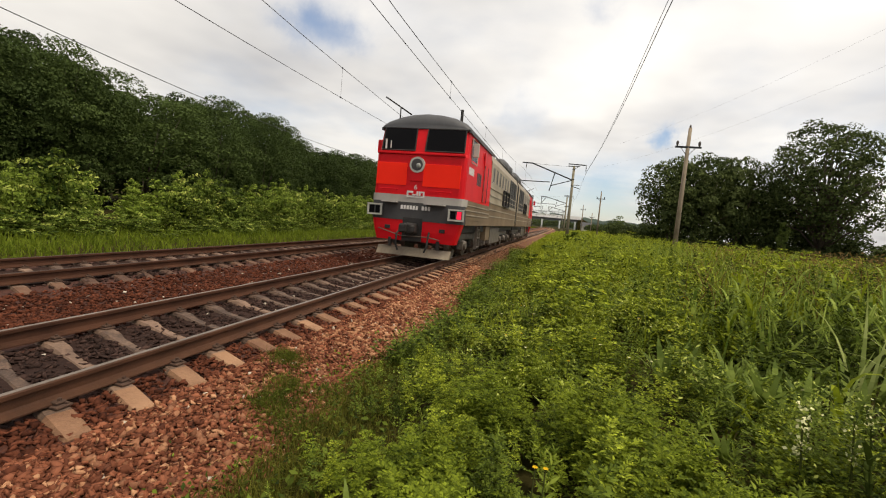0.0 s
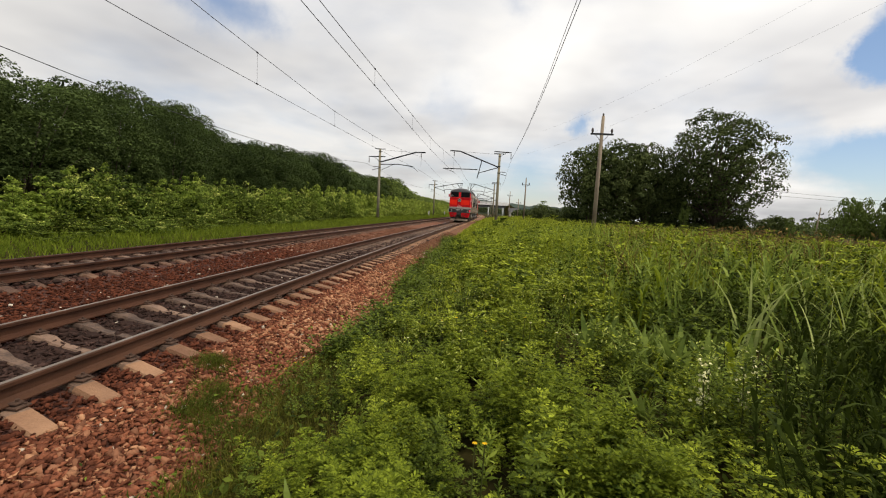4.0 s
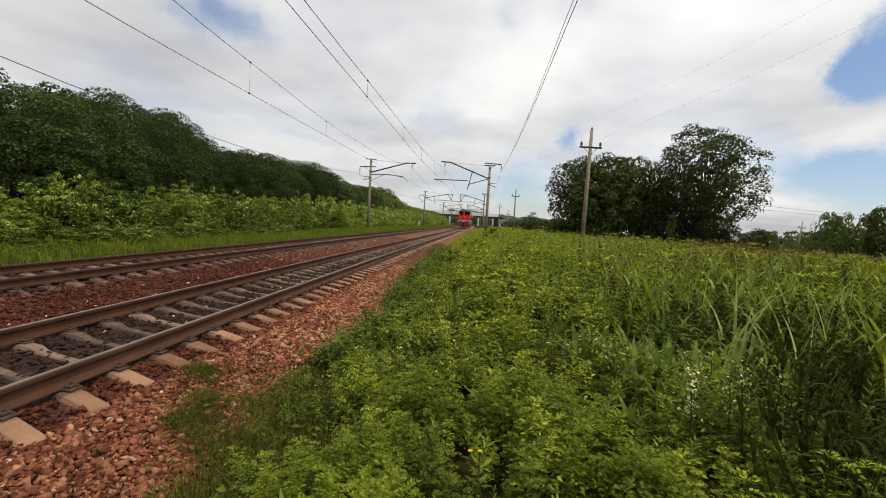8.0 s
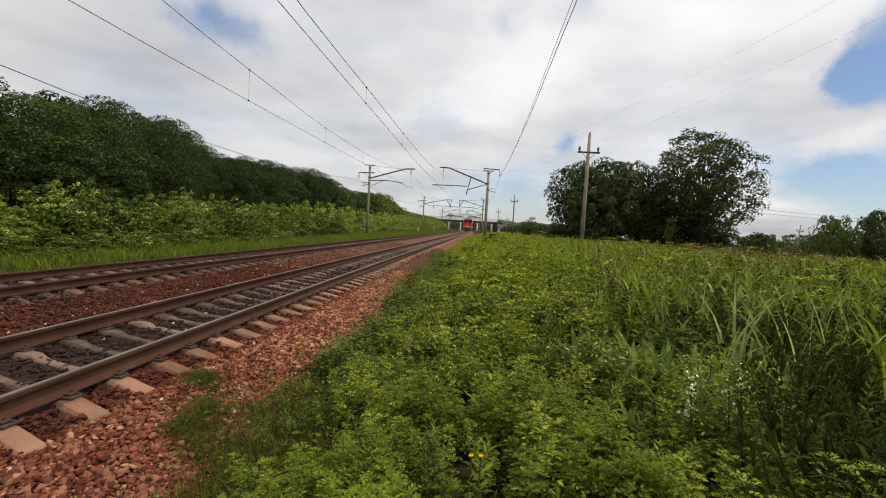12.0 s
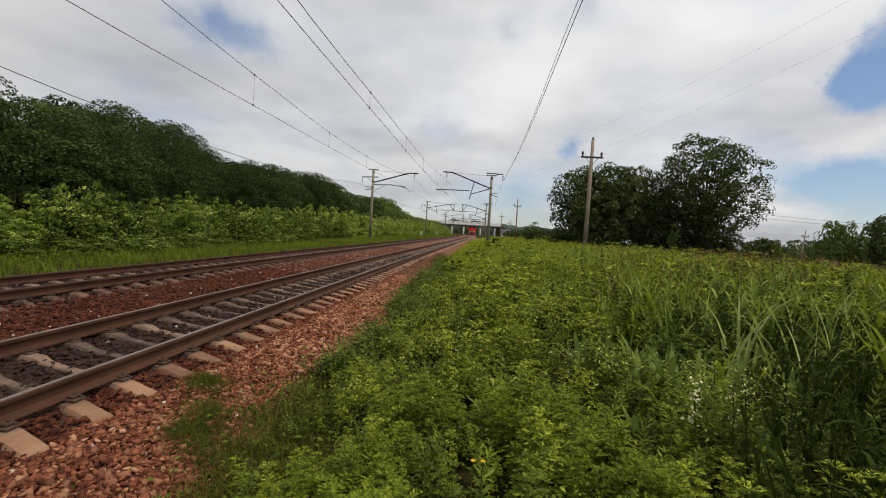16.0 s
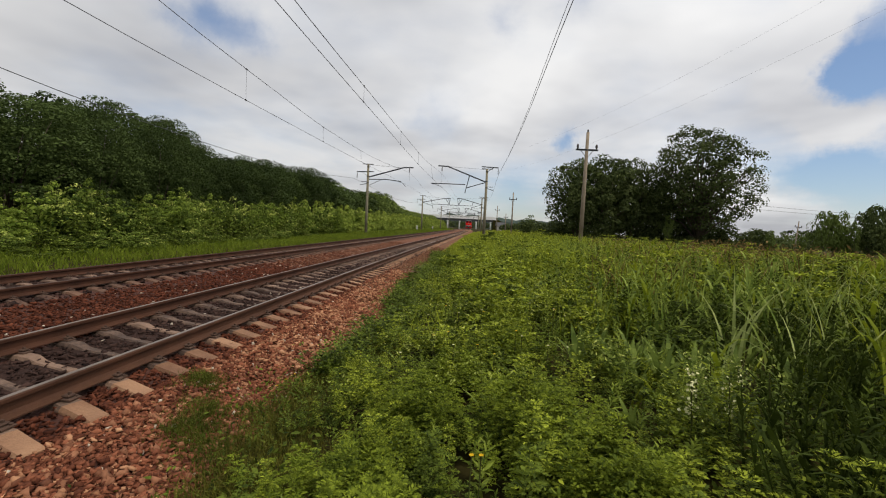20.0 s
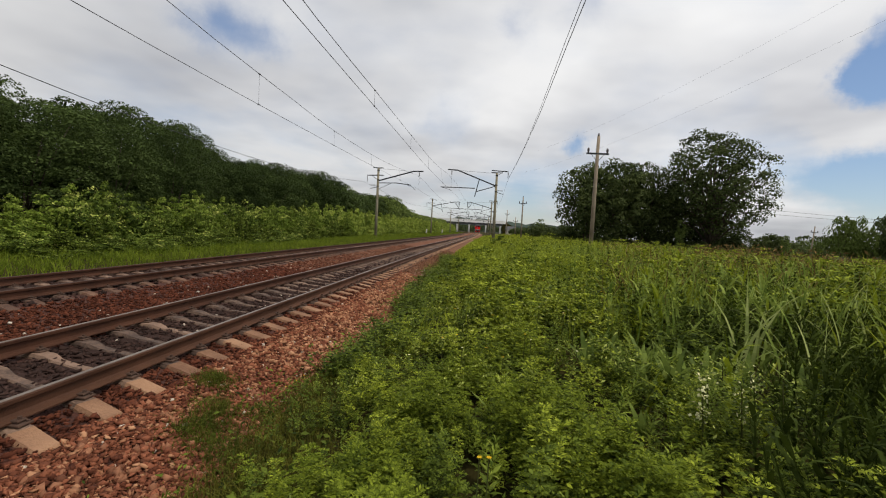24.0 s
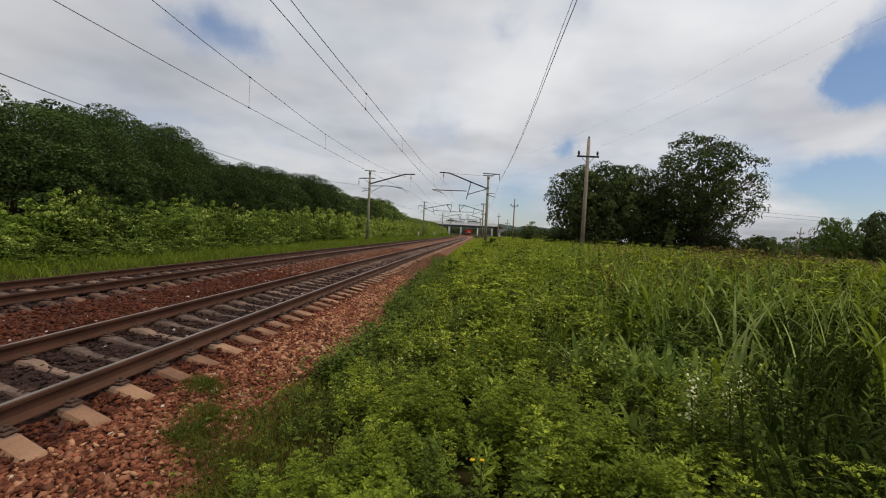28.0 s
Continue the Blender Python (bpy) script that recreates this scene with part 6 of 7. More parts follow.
def reed_plant(rng, height, count, leaf):
    """A reed: long blades leave an upright stem in turn, rise and bow over at the tip."""
    out = []
    for j in range(count):
        t = (j + 0.6) / count
        a = j * 2.6 + rng.uniform(-0.5, 0.5)
        d, sd = np.array([math.cos(a), math.sin(a), 0]), np.array([-math.sin(a), math.cos(a), 0])
        ln, w, bow = leaf * rng.uniform(0.7, 1.15), rng.uniform(0.016, 0.026), rng.uniform(0.5, 1.3)
        prev = None
        for i in range(6):
            u = i / 5
            p = np.array([0, 0, height * t * 0.8]) + d * ln * (0.22 * u + 0.42 * bow * u * u) + np.array([0, 0, ln * (0.95 * u - 0.55 * bow * u ** 3)])
            hw = w * (1 - 0.95 * u ** 1.8) * (0.55 + 0.9 * min(u * 2.5, 0.5))
            cur = (p - sd * hw, p + sd * hw)
            if prev is not None:
                out.append(np.stack([prev[0], prev[1], cur[1], cur[0]]))
            prev = cur
    s = 0.007
    out.append(np.array([(-s, 0, 0), (s, 0, 0), (s * 0.5, 0, height), (-s * 0.5, 0, height)]))
    out.append(np.array([(0, -s, 0), (0, s, 0), (0, s * 0.5, height), (0, -s * 0.5, height)]))
    return np.array(out)


def fronds(rng, height, tiers, leaf, pairs=5, broad=0.2):
    """A weed of large feathered leaves: each a midrib set with toothed lobes, spread flat at the top."""
    C, A, S, W = [], [], [], []
    for j in range(tiers):
        t = (j + 1) / tiers
        turn = j * 1.1 + rng.uniform(-0.3, 0.3)
        for k in range(3 if j < tiers - 1 else 5):
            a = turn + k * 2 * math.pi / (3 if j < tiers - 1 else 5) + rng.uniform(-0.35, 0.35)
            rise = rng.uniform(0.15, 0.9) + 0.6 * (j == tiers - 1)
            d = np.array([math.cos(a), math.sin(a), rise])
            d /= np.linalg.norm(d)
            sd = np.array([-math.sin(a), math.cos(a), 0])
            ln = leaf * (1.15 - 0.45 * t) * rng.uniform(0.75, 1.2)
            root = np.array([rng.normal(0, 0.01), rng.normal(0, 0.01), height * (0.30 + 0.70 * t)])
            for q in range(pairs):
                u = (q + 0.8) / pairs
                p = root + d * ln * u - np.array([0, 0, 0.42 * ln * u * u])
                w = ln * 0.46 * (1.0 - 0.75 * abs(u - 0.42))
                for s in (-1, 1):
                    ax = sd * s + d * 0.95 + np.array([0, 0, rng.uniform(-0.1, 0.15) - 0.25 * u])
                    C.append(p)
                    A.append(ax / np.linalg.norm(ax))
                    S.append(w)
                    W.append(broad)
            C.append(root + d * ln * 0.92 - np.array([0, 0, 0.36 * ln]))
            tip = d - np.array([0, 0, 0.6])
            A.append(tip / np.linalg.norm(tip))
            S.append(ln * 0.36)
            W.append(0.24)
    C, A, S, W = np.array(C), np.array(A), np.array(S)[:, None], np.array(W)[:, None]
    nrm = unit(np.array([0, 0, 1.0]) - A * A[:, 2:3] + rng.normal(size=A.shape) * 0.5)
    side = np.cross(nrm, A)
    return np.stack([C, C + A * S * 0.5 - side * S * W + nrm * S * 0.05, C + A * S - nrm * S * 0.08, C + A * S * 0.5 + side * S * W + nrm * S * 0.05], 1)


def spire(rng, height, nodes, leaf):
    """An upright stem with narrow pointed leaves that rise round it, closest at the tip."""
    C, A, S = [], [], []
    for j in range(nodes):
        t = (j + 1) / nodes
        for k in range(4):
            a = j * 0.9 + k * 1.57 + rng.uniform(-0.3, 0.3)
            d = np.array([math.cos(a), math.sin(a), 0.35 + 0.9 * t ** 2 + rng.uniform(-0.15, 0.25)])
            C.append(np.array([0, 0, height * (0.2 + 0.8 * t)]))
            A.append(d / np.linalg.norm(d))
            S.append(leaf * (1.2 - 0.6 * t) * rng.uniform(0.75, 1.2))
    C, A, S = np.array(C), np.array(A), np.array(S)[:, None]
    nrm = unit(np.array([0, 0, 1.0]) - A * A[:, 2:3] + rng.normal(size=A.shape) * 0.2)
    side = np.cross(nrm, A)
    return np.stack([C, C + A * S * 0.45 - side * S * 0.15 + nrm * S * 0.05, C + A * S - nrm * S * 0.06, C + A * S * 0.45 + side * S * 0.15 + nrm * S * 0.05], 1)


def dock(rng, height, count, width, lean=0.5):
    """Broad lance-shaped leaves rising from one root and bending outwards."""
    out = []
    for j in range(count):
        a = j * 2.4 + rng.uniform(-0.5, 0.5)
        d, sd = np.array([math.cos(a), math.sin(a), 0]), np.array([-math.sin(a), math.cos(a), 0])
        h, b, prev = height * rng.uniform(0.55, 1.1), lean * rng.uniform(0.4, 1.3), None
        for i in range(6):
            u = i / 5
            p = d * h * b * (0.2 * u + 0.8 * u * u) + np.array([0, 0, h * (u - 0.30 * b * u ** 3)])
            hw = width * (0.10 + 0.90 * math.sin(math.pi * min(1.0, 0.06 + 0.94 * u)) ** 0.8) * (0.5 + 0.5 * min(1.0, u * 2.2)) if i < 5 else 0.002
            cur = (p - sd * hw, p + sd * hw)
            if prev is not None:
                out.append(np.stack([prev[0], prev[1], cur[1], cur[0]]))
            prev = cur
    return np.array(out)


def scatter(rng, templates, x, y, scale, sink=0.0, tilt=0.12):
    """Copies of the blade arrays over the ground, joined into one array."""
    out = []
    n = len(x)
    which = rng.integers(0, len(templates), n)
    z = ground_z(x, y) - sink
    turn = rng.uniform(0, 6.28, n)
    tx, ty = rng.normal(0, tilt, n), rng.normal(0, tilt, n)
    for k, T in enumerate(templates):
        idx = np.nonzero(which == k)[0]
        if not len(idx):
            continue
        c, s = np.cos(turn[idx]), np.sin(turn[idx])
        P = T[None] * scale[idx][:, None, None, None]
        X = P[..., 0] * c[:, None, None] - P[..., 1] * s[:, None, None] + P[..., 2] * tx[idx][:, None, None]
        Y = P[..., 0] * s[:, None, None] + P[..., 1] * c[:, None, None] + P[..., 2] * ty[idx][:, None, None]
        out.append(np.stack([X + x[idx][:, None, None], Y + y[idx][:, None, None], P[..., 2] + z[idx][:, None, None]], -1).reshape(-1, 4, 3))
    return np.concatenate(out)


def blades(rng, x, y, height, width, bend=0.5, sink=0.03, segs=3, z=None):
    """Grass blades as bent tapering strips."""
    n = len(x)
    z = ground_z(x, y) - sink if z is None else z
    a = rng.uniform(0, 6.28, n)
    d = np.stack([np.cos(a), np.sin(a)], -1)
    f = rng.uniform(0, 6.28, n)
    side = np.stack([np.cos(f), np.sin(f), np.zeros(n)], -1)
    b = bend * rng.uniform(0.15, 1.0, n) * height
    quads, prev = [], None
    for i in range(segs + 1):
        t = i / segs
        p = np.stack([x + d[:, 0] * b * t ** 2, y + d[:, 1] * b * t ** 2, z + height * (t - 0.35 * (b / height) * t ** 3)], -1)
        w = (width * (1 - 0.92 * t ** 1.6) * 0.5)[:, None]
        cur = (p - side * w, p + side * w)
        if prev is not None:
            quads.append(np.stack([prev[0], prev[1], cur[1], cur[0]], 1))
        prev = cur
    return np.concatenate(quads)


def stuff(name, Q, mat, label, category):
    return tagged(new(name, quads_mesh(name, Q, M[mat])), label, category, kind="stuff")


def clear_of_eye(x, y, r=0.9):
    return (np.hypot(x - 4.4, np.minimum(np.abs(y - 0.05), np.abs(y - 0.45))) > r) & ~((np.abs(x - 4.4) < 0.6) & (y > -0.6) & (y < 1.0))


def edge_x(y):
    """Where the weeds begin beside the ballast."""
    return 2.35 + 0.22 * np.sin(y * 0.9 + 0.4) + 0.16 * np.sin(y * 2.3) + np.where(y < 3.6, 0.05, 0.0) + np.interp(y, [3.0, 5.0, 12.0, 18.0, 45.0], [0.0, 0.20, 0.22, 0.05, -0.5]) + line_x(y)


def lumps(x, y):
    """A slow wavy field that gathers the weeds in clumps, from -1 to 1."""
    return 0.6 * np.sin(x * 3.1 + 1.3 * np.sin(y * 2.3)) * np.sin(y * 2.7 + 1.1 * np.sin(x * 1.9)) + 0.4 * np.sin(x * 6.3 + 2.0 * np.sin(y * 3.7) + 0.8) * np.sin(y * 5.6 + 0.3)


def bare(x, y):
    """False over the small patches of open soil."""
    return (np.hypot(x - 4.46, y - 2.95) > 0.13) & (np.hypot(x - 3.55, y - 2.35) > 0.12) & (np.hypot(x - 5.6, y - 4.6) > 0.25)


MOUNDS = [(4.85, 3.35, 0.42), (5.15, 2.75, 0.40), (5.35, 2.25, 0.25), (3.75, 2.6, 0.42), (4.05, 2.0, 0.30), (4.30, 4.35, 0.38), (4.05, 3.5, 0.25), (5.0, 5.1, 0.35)]
HOLLOWS = [(5.65, 3.45, 0.36), (5.7, 5.4, 0.55), (6.3, 5.0, 0.5), (4.52, 3.0, 0.17), (4.25, 2.75, 0.15), (4.6, 2.5, 0.24), (3.3, 3.5, 0.2), (4.5, 3.8, 0.16), (5.2, 4.2, 0.25), (4.0, 6.4, 0.3), (6.6, 2.7, 0.5), (6.3, 2.2, 0.2), (4.55, 5.6, 0.3), (3.6, 5.0, 0.25), (6.9, 7.6, 0.7), (5.0, 8.6, 0.6), (7.9, 9.6, 0.8)]


def mound_at(x, y):
    return np.minimum(1.0, sum(np.exp(-((x - a) ** 2 + (y - b) ** 2) / (r * r)) for a, b, r in MOUNDS))


def hollow_at(x, y):
    return np.minimum(1.0, sum(np.exp(-((x - a) ** 2 + (y - b) ** 2) / (r * r)) for a, b, r in HOLLOWS))


def build_meadow():
    rng = np.random.default_rng(51)
    # leafy weeds: feathery ones close by, coarser ones behind
    fine = [fronds(rng, rng.uniform(0.36, 0.52), 8, rng.uniform(0.090, 0.125), 4, 0.23) for _ in range(8)]
    coarse = [fronds(rng, rng.uniform(0.34, 0.52), 5, 0.165, 3, 0.30) for _ in range(6)]
    for tw, n, y0, y1, pw, mt in ((fine, 900, 1.2, 6.2, 0.85, "leaf_weed"), (fine, 620, 1.2, 6.2, 0.85, "leaf_deep"), (coarse, 2300, 5.0, 26, 1.15, "leaf_weed"), (coarse, 900, 5.4, 26, 1.3, "leaf_deep")):
        y = y0 + (y1 - y0) * rng.uniform(0, 1, n) ** pw
        x = edge_x(y) + np.interp(y, [2.0, 3.2, 4.5, 7.0, 14.0], [0.75, 0.65, 0.6, 0.5, 0.3]) + (rng.uniform(0, 1, n) ** 1.05) * (3.2 + 0.10 * y)
        w = lumps(x, y)
        keep = clear_of_eye(x, y) & bare(x, y) & (w > rng.uniform(-0.45, 0.25, n)) & (hollow_at(x, y) < rng.uniform(0.1, 0.5, n))
        x, y, w = x[keep], y[keep], w[keep]
        s = rng.uniform(0.45, 1.1, len(x)) * np.clip(0.45 + (x - edge_x(y)) * 0.30, 0.45, 0.92) * (0.8 + 0.6 * w) * (1 + 0.10 * mound_at(x, y)) * (1 + 0.012 * y)
        stuff("ragweed_cover", scatter(rng, tw, x, y, s, tilt=0.2), mt, "lush light green ragweed covering the bank" if mt == "leaf_weed" else "darker green feathery weeds on the bank", "weeds")
    # bright mounds of ragweed
    n = 430
    cx, cy, cr = np.array(MOUNDS).T
    k = rng.integers(0, len(MOUNDS), n)
    x, y = rng.normal(cx[k], cr[k] * 0.62), rng.normal(cy[k], cr[k] * 0.62)
    keep = clear_of_eye(x, y) & bare(x, y)
    x, y = x[keep], y[keep]
    stuff("ragweed_mounds", scatter(rng, fine, x, y, rng.uniform(0.7, 1.05, len(x)) * (0.65 + 0.4 * mound_at(x, y)), tilt=0.18), "weed_bright", "fresh yellow-green ragweed in mounds", "weeds")
    # small leaves close to the soil
    n = 9000
    y = 1.2 + 9 * rng.uniform(0, 1, n) ** 1.1
    x = edge_x(y) + 0.35 + rng.uniform(0, 1, n) * 4.6
    keep = bare(x, y) & clear_of_eye(x, y, 0.6)
    x, y = x[keep], y[keep]
    low = np.stack([x, y, ground_z(x, y) + rng.uniform(0.01, 0.16, len(x))], -1)
    stuff("ground_cover", leaves(rng, low, 0.07, 1.0, 0.5), "leaf_deep", "low dark green leaves over the soil", "weeds")
    # upright spires of mugwort between them
    tm = [spire(rng, rng.uniform(0.36, 0.56), 9, rng.uniform(0.075, 0.10)) for _ in range(6)]
    n = 800
    y = 1.3 + 11 * rng.uniform(0, 1, n) ** 1.2
    x = edge_x(y) + 0.45 + rng.uniform(0, 1, n) * 4.2
    keep = clear_of_eye(x, y) & (lumps(x * 1.3 + 4, y * 1.3) > rng.uniform(-0.3, 0.5, n))
    x, y = x[keep], y[keep]
    stuff("mugwort", scatter(rng, tm, x, y, rng.uniform(0.5, 0.95, len(x)) * np.clip(0.4 + (x - edge_x(y)) * 0.4, 0.4, 1.0), tilt=0.22), "mugwort", "upright pale green mugwort shoots among the weeds", "weeds")
    # broad-leaved docks and the bright bush at the meadow's edge
    td = [dock(rng, rng.uniform(0.38, 0.55), int(rng.integers(6, 10)), rng.uniform(0.022, 0.034), 0.55) for _ in range(5)]
    x = np.concatenate([rng.normal(6.3, 0.35, 26), rng.normal(6.15, 0.14, 12), rng.uniform(5.6, 8.5, 30), rng.uniform(3.2, 6.0, 14)])
    y = np.concatenate([rng.normal(4.5, 0.4, 26), rng.normal(2.15, 0.16, 12), rng.uniform(3.8, 7.5, 30), rng.uniform(2.2, 5.5, 14)])
    stuff("dock_plants", scatter(rng, td, x, y, np.concatenate([rng.uniform(0.8, 1.15, 26), rng.uniform(0.55, 0.8, 12), rng.uniform(0.6, 0.95, 30), rng.uniform(0.5, 0.7, 14)]), tilt=0.15), "dock", "broad lance-shaped green dock leaves", "weeds")
    # darker broad-leaved weeds among and behind them
    tb = [broadleaf(rng, rng.uniform(0.35, 0.6), 9, 0.085) for _ in range(6)]
    n = 3600
    y = 1.2 + 30 * rng.uniform(0, 1, n) ** 1.2
    x = edge_x(y) + 0.1 + (rng.uniform(0, 1, n) ** 1.35) * (4.6 + 0.05 * y)
    w = lumps(x, y)
    keep = clear_of_eye(x, y) & bare(x, y) & ((w < rng.uniform(-0.1, 0.7, n)) | (x - edge_x(y) < 0.9)) & ((y > 3.6) | (x > edge_x(y) + 0.6))
    x, y, w = x[keep], y[keep], w[keep]
    s = rng.uniform(0.45, 1.1, len(x)) * np.clip(0.35 + (x - edge_x(y)) * 0.30, 0.35, 0.9) * (0.9 + 0.3 * w) * (1 - 0.45 * hollow_at(x, y))
    stuff("broadleaf_weeds", scatter(rng, tb, x, y, s), "leaf_deep", "dark green broad-leaved weeds between the ragweed", "weeds")
    te = [broadleaf(rng, rng.uniform(0.22, 0.34), 8, 0.085) for _ in range(5)]
    n = 900
    y = 5.2 + 22 * rng.uniform(0, 1, n) ** 1.2
    x = edge_x(y) + 0.05 + np.abs(rng.normal(0, 0.45, n))
    keep = lumps(x * 1.2, y * 0.9) > rng.uniform(-0.6, 0.2, n)
    x, y = x[keep], y[keep]
    stuff("edge_weeds", scatter(rng, te, x, y, rng.uniform(0.7, 1.3, len(x)) * (1 + 0.02 * y), tilt=0.2), "leaf_deep", "dark green broad-leaved weeds leaning over the stones", "weeds")
    # low creeping green at the ballast's edge
    n = 6500
    y = 1.5 + 30 * rng.uniform(0, 1, n) ** 1.4
    x = edge_x(y) + rng.normal(0.15, 0.22, n)
    z = np.maximum(ground_z(x, y), np.interp(x - line_x(y), BED_X, BED_Z) + line_z(y)) + rng.uniform(0.0, 0.10, n)
    stuff("creeping_weeds", leaves(rng, np.stack([x, y, z], -1), 0.055, 1.2, 0.4), "leaf_deep", "low creeping weeds over the edge of the stones", "weeds")
    # two tufts on the stones
    for cx, cy, r, k in ((1.60, 4.55, 0.13, 700), (1.95, 4.05, 0.15, 600), (2.02, 3.7, 0.15, 800), (2.4, 3.5, 0.2, 700), (2.35, 4.2, 0.13, 260)):
        px, py = rng.normal(cx, r, k), rng.normal(cy, r, k)
        lift = np.exp(-((px - cx) ** 2 + (py - cy) ** 2) / (r * r * 2))
        pz = np.interp(px, BED_X, BED_Z)
        tuft = tagged(new("weed_tuft"), "small dark green weed tuft growing in the ballast", "weed", "weed tufts")
        Q = np.concatenate([blades(rng, px, py, rng.uniform(0.05, 0.10, k) + 0.09 * lift, np.full(k, 0.006), 0.9, 0, 2, pz), leaves(rng, np.stack([px, py, pz + 0.03 + 0.08 * lift * rng.uniform(0, 1, k)], -1), 0.028, 0.9, 0.34)])
        tagged(part("foliage", quads_mesh("foliage", Q, M["tuft"]), None, tuft), kind="stuff")
    # tall broad-leaved plants standing in the meadow
    tt = [spire(rng, rng.uniform(0.7, 0.95), 11, 0.13) for _ in range(5)]
    n = 900
    y = 1.6 + 17 * rng.uniform(0, 1, n) ** 1.2
    x = 6.0 + 8 * rng.uniform(0, 1, n) ** 1.1
    w = lumps(x * 0.6, y * 0.6)
    keep = (w > rng.uniform(-0.2, 0.5, n)) & (np.hypot(x - 4.4, y) > 3.5)
    x, y, w = x[keep], y[keep], w[keep]
    stuff("tall_weeds", scatter(rng, tt, x, y, rng.uniform(0.6, 1.1, len(x)) * (0.85 + 0.3 * w)), "leaf_deep", "tall dark green leafy weeds in the meadow", "weeds")
    # grass of the meadow: near, middle, far
    for name, m, n, y0, y1, w0, w1, h0, h1, pw, wide in (("meadow_grass", "grass", 4500, 1.5, 15, 2.6, 15, 0.45, 1.05, 1.0, 0.024), ("meadow_grass", "grass_lush", 7500, 1.5, 16, 2.4, 15, 0.35, 0.95, 1.0, 0.024),
                                                         ("meadow_grass", "grass", 16000, 9, 45, 1.2, 26, 0.45, 0.95, 1.15, 0.034), ("meadow_grass", "grass_lush", 18000, 8, 45, 1.2, 26, 0.35, 0.85, 1.15, 0.040),
                                                         ("meadow_grass", "grass", 26000, 40, 130, 0.6, 80, 0.45, 0.95, 1.2, 0.08)):
        y = y0 + (y1 - y0) * rng.uniform(0, 1, n) ** pw
        x = edge_x(y) + w0 + (w1 - w0) * rng.uniform(0, 1, n)
        if y0 < 5:
            keep = (x > 6.5 + 0.7 * lumps(x * 0.5, y * 0.5)) | (y > 6.0 + lumps(x, y) + rng.uniform(0, 3, n))
            x, y = x[keep], y[keep]
        keep = (x - edge_x(y) > 3.0 + lumps(x * 0.6, y * 0.6)) | (y > 28) | (rng.uniform(0, 1, len(x)) < 0.25)
        x, y = x[keep], y[keep]
        tall = np.clip((x - edge_x(y)) / 4.5, 0.35, 1.0)
        w = lumps(x * 0.45, y * 0.45)
        keep = (w if m == "grass" else -w) > rng.uniform(-1.0, 0.35, len(x))
        hollow = np.exp(-(((x - 7.6) / 1.5) ** 2 + ((y - 6.0) / 1.7) ** 2)) + np.exp(-(((x - 7.6) / 0.9) ** 2 + ((y - 2.6) / 1.0) ** 2))
        keep &= rng.uniform(0, 1, len(x)) > 0.93 * np.clip(1.25 * hollow, 0, 1)
        x, y, w, tall = x[keep], y[keep], w[keep], tall[keep]
        tall = tall * (1 + 0.22 * np.sin(x * 0.55 + 1.0 + np.sin(y * 0.23)) * np.sin(y * 0.31 + 0.5))
        h = rng.uniform(h0, h1, len(x)) * tall * (1 + 0.35 * w) * np.where((y < 4) & (x > 6.5), 1.2, 1.0) * np.where((y < 9) & (x < 10), 0.82, 1.0)
        stuff(name, blades(rng, x, y, h, np.full(len(x), wide) * rng.uniform(0.6, 1.5, len(x)), 0.95), m, "tall yellow-green meadow grass" if m == "grass" else "deep green meadow grass", "grass")
    # leafy clumps through the meadow, the last kind darkened for shade
    for mt, n, k in (("leaf_weed", 1900, 0.0), ("leaf_deep", 1000, 3.0), ("mugwort", 900, 6.0), ("leaf_shade", 700, 9.0)):
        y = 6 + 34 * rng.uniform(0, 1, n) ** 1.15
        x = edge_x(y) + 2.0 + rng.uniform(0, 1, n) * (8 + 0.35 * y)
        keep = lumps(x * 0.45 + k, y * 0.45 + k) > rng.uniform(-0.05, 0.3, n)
        if mt == "leaf_shade":
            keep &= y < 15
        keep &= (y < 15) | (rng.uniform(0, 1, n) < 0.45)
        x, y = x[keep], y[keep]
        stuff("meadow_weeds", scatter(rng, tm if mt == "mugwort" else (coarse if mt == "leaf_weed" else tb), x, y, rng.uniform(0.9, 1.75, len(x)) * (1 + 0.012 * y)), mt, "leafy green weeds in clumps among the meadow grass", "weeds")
    # reeds standing through the near meadow, thinning towards the line
    tr = [reed_plant(rng, rng.uniform(0.75, 1.05), int(rng.integers(6, 10)), 0.5) for _ in range(8)]
    for mt, n, k in (("reed", 700, 0.0), ("grass_lush", 800, 2.0)):
        y = 3.2 + 24 * rng.uniform(0, 1, n) ** 1.25
        x = 4.4 + (y - 0.1) * rng.uniform(0.30, 1.15, n)
        keep = (x > 6.3) & (lumps(x * 0.8 + k, y * 0.8) > rng.uniform(0.0, 0.35, n)) & (np.hypot(x - 7.3, y - 4.6) > 1.0)
        x, y = x[keep], y[keep]
        stuff("standing_reeds", scatter(rng, tr, x, y, rng.uniform(0.7, 1.15, len(x)) * np.where(y < 7, 0.88, 1.0), tilt=0.1), mt, "upright green reeds with bowed leaf tips", "reeds")
    # small pale leaves over the weeds by the line, painted as highlights
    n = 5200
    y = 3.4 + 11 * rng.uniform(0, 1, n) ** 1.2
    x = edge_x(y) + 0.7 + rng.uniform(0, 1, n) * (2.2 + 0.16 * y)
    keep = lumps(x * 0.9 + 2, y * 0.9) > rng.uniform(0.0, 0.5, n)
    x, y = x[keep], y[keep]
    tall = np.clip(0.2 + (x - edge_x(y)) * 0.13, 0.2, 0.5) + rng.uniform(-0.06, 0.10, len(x))
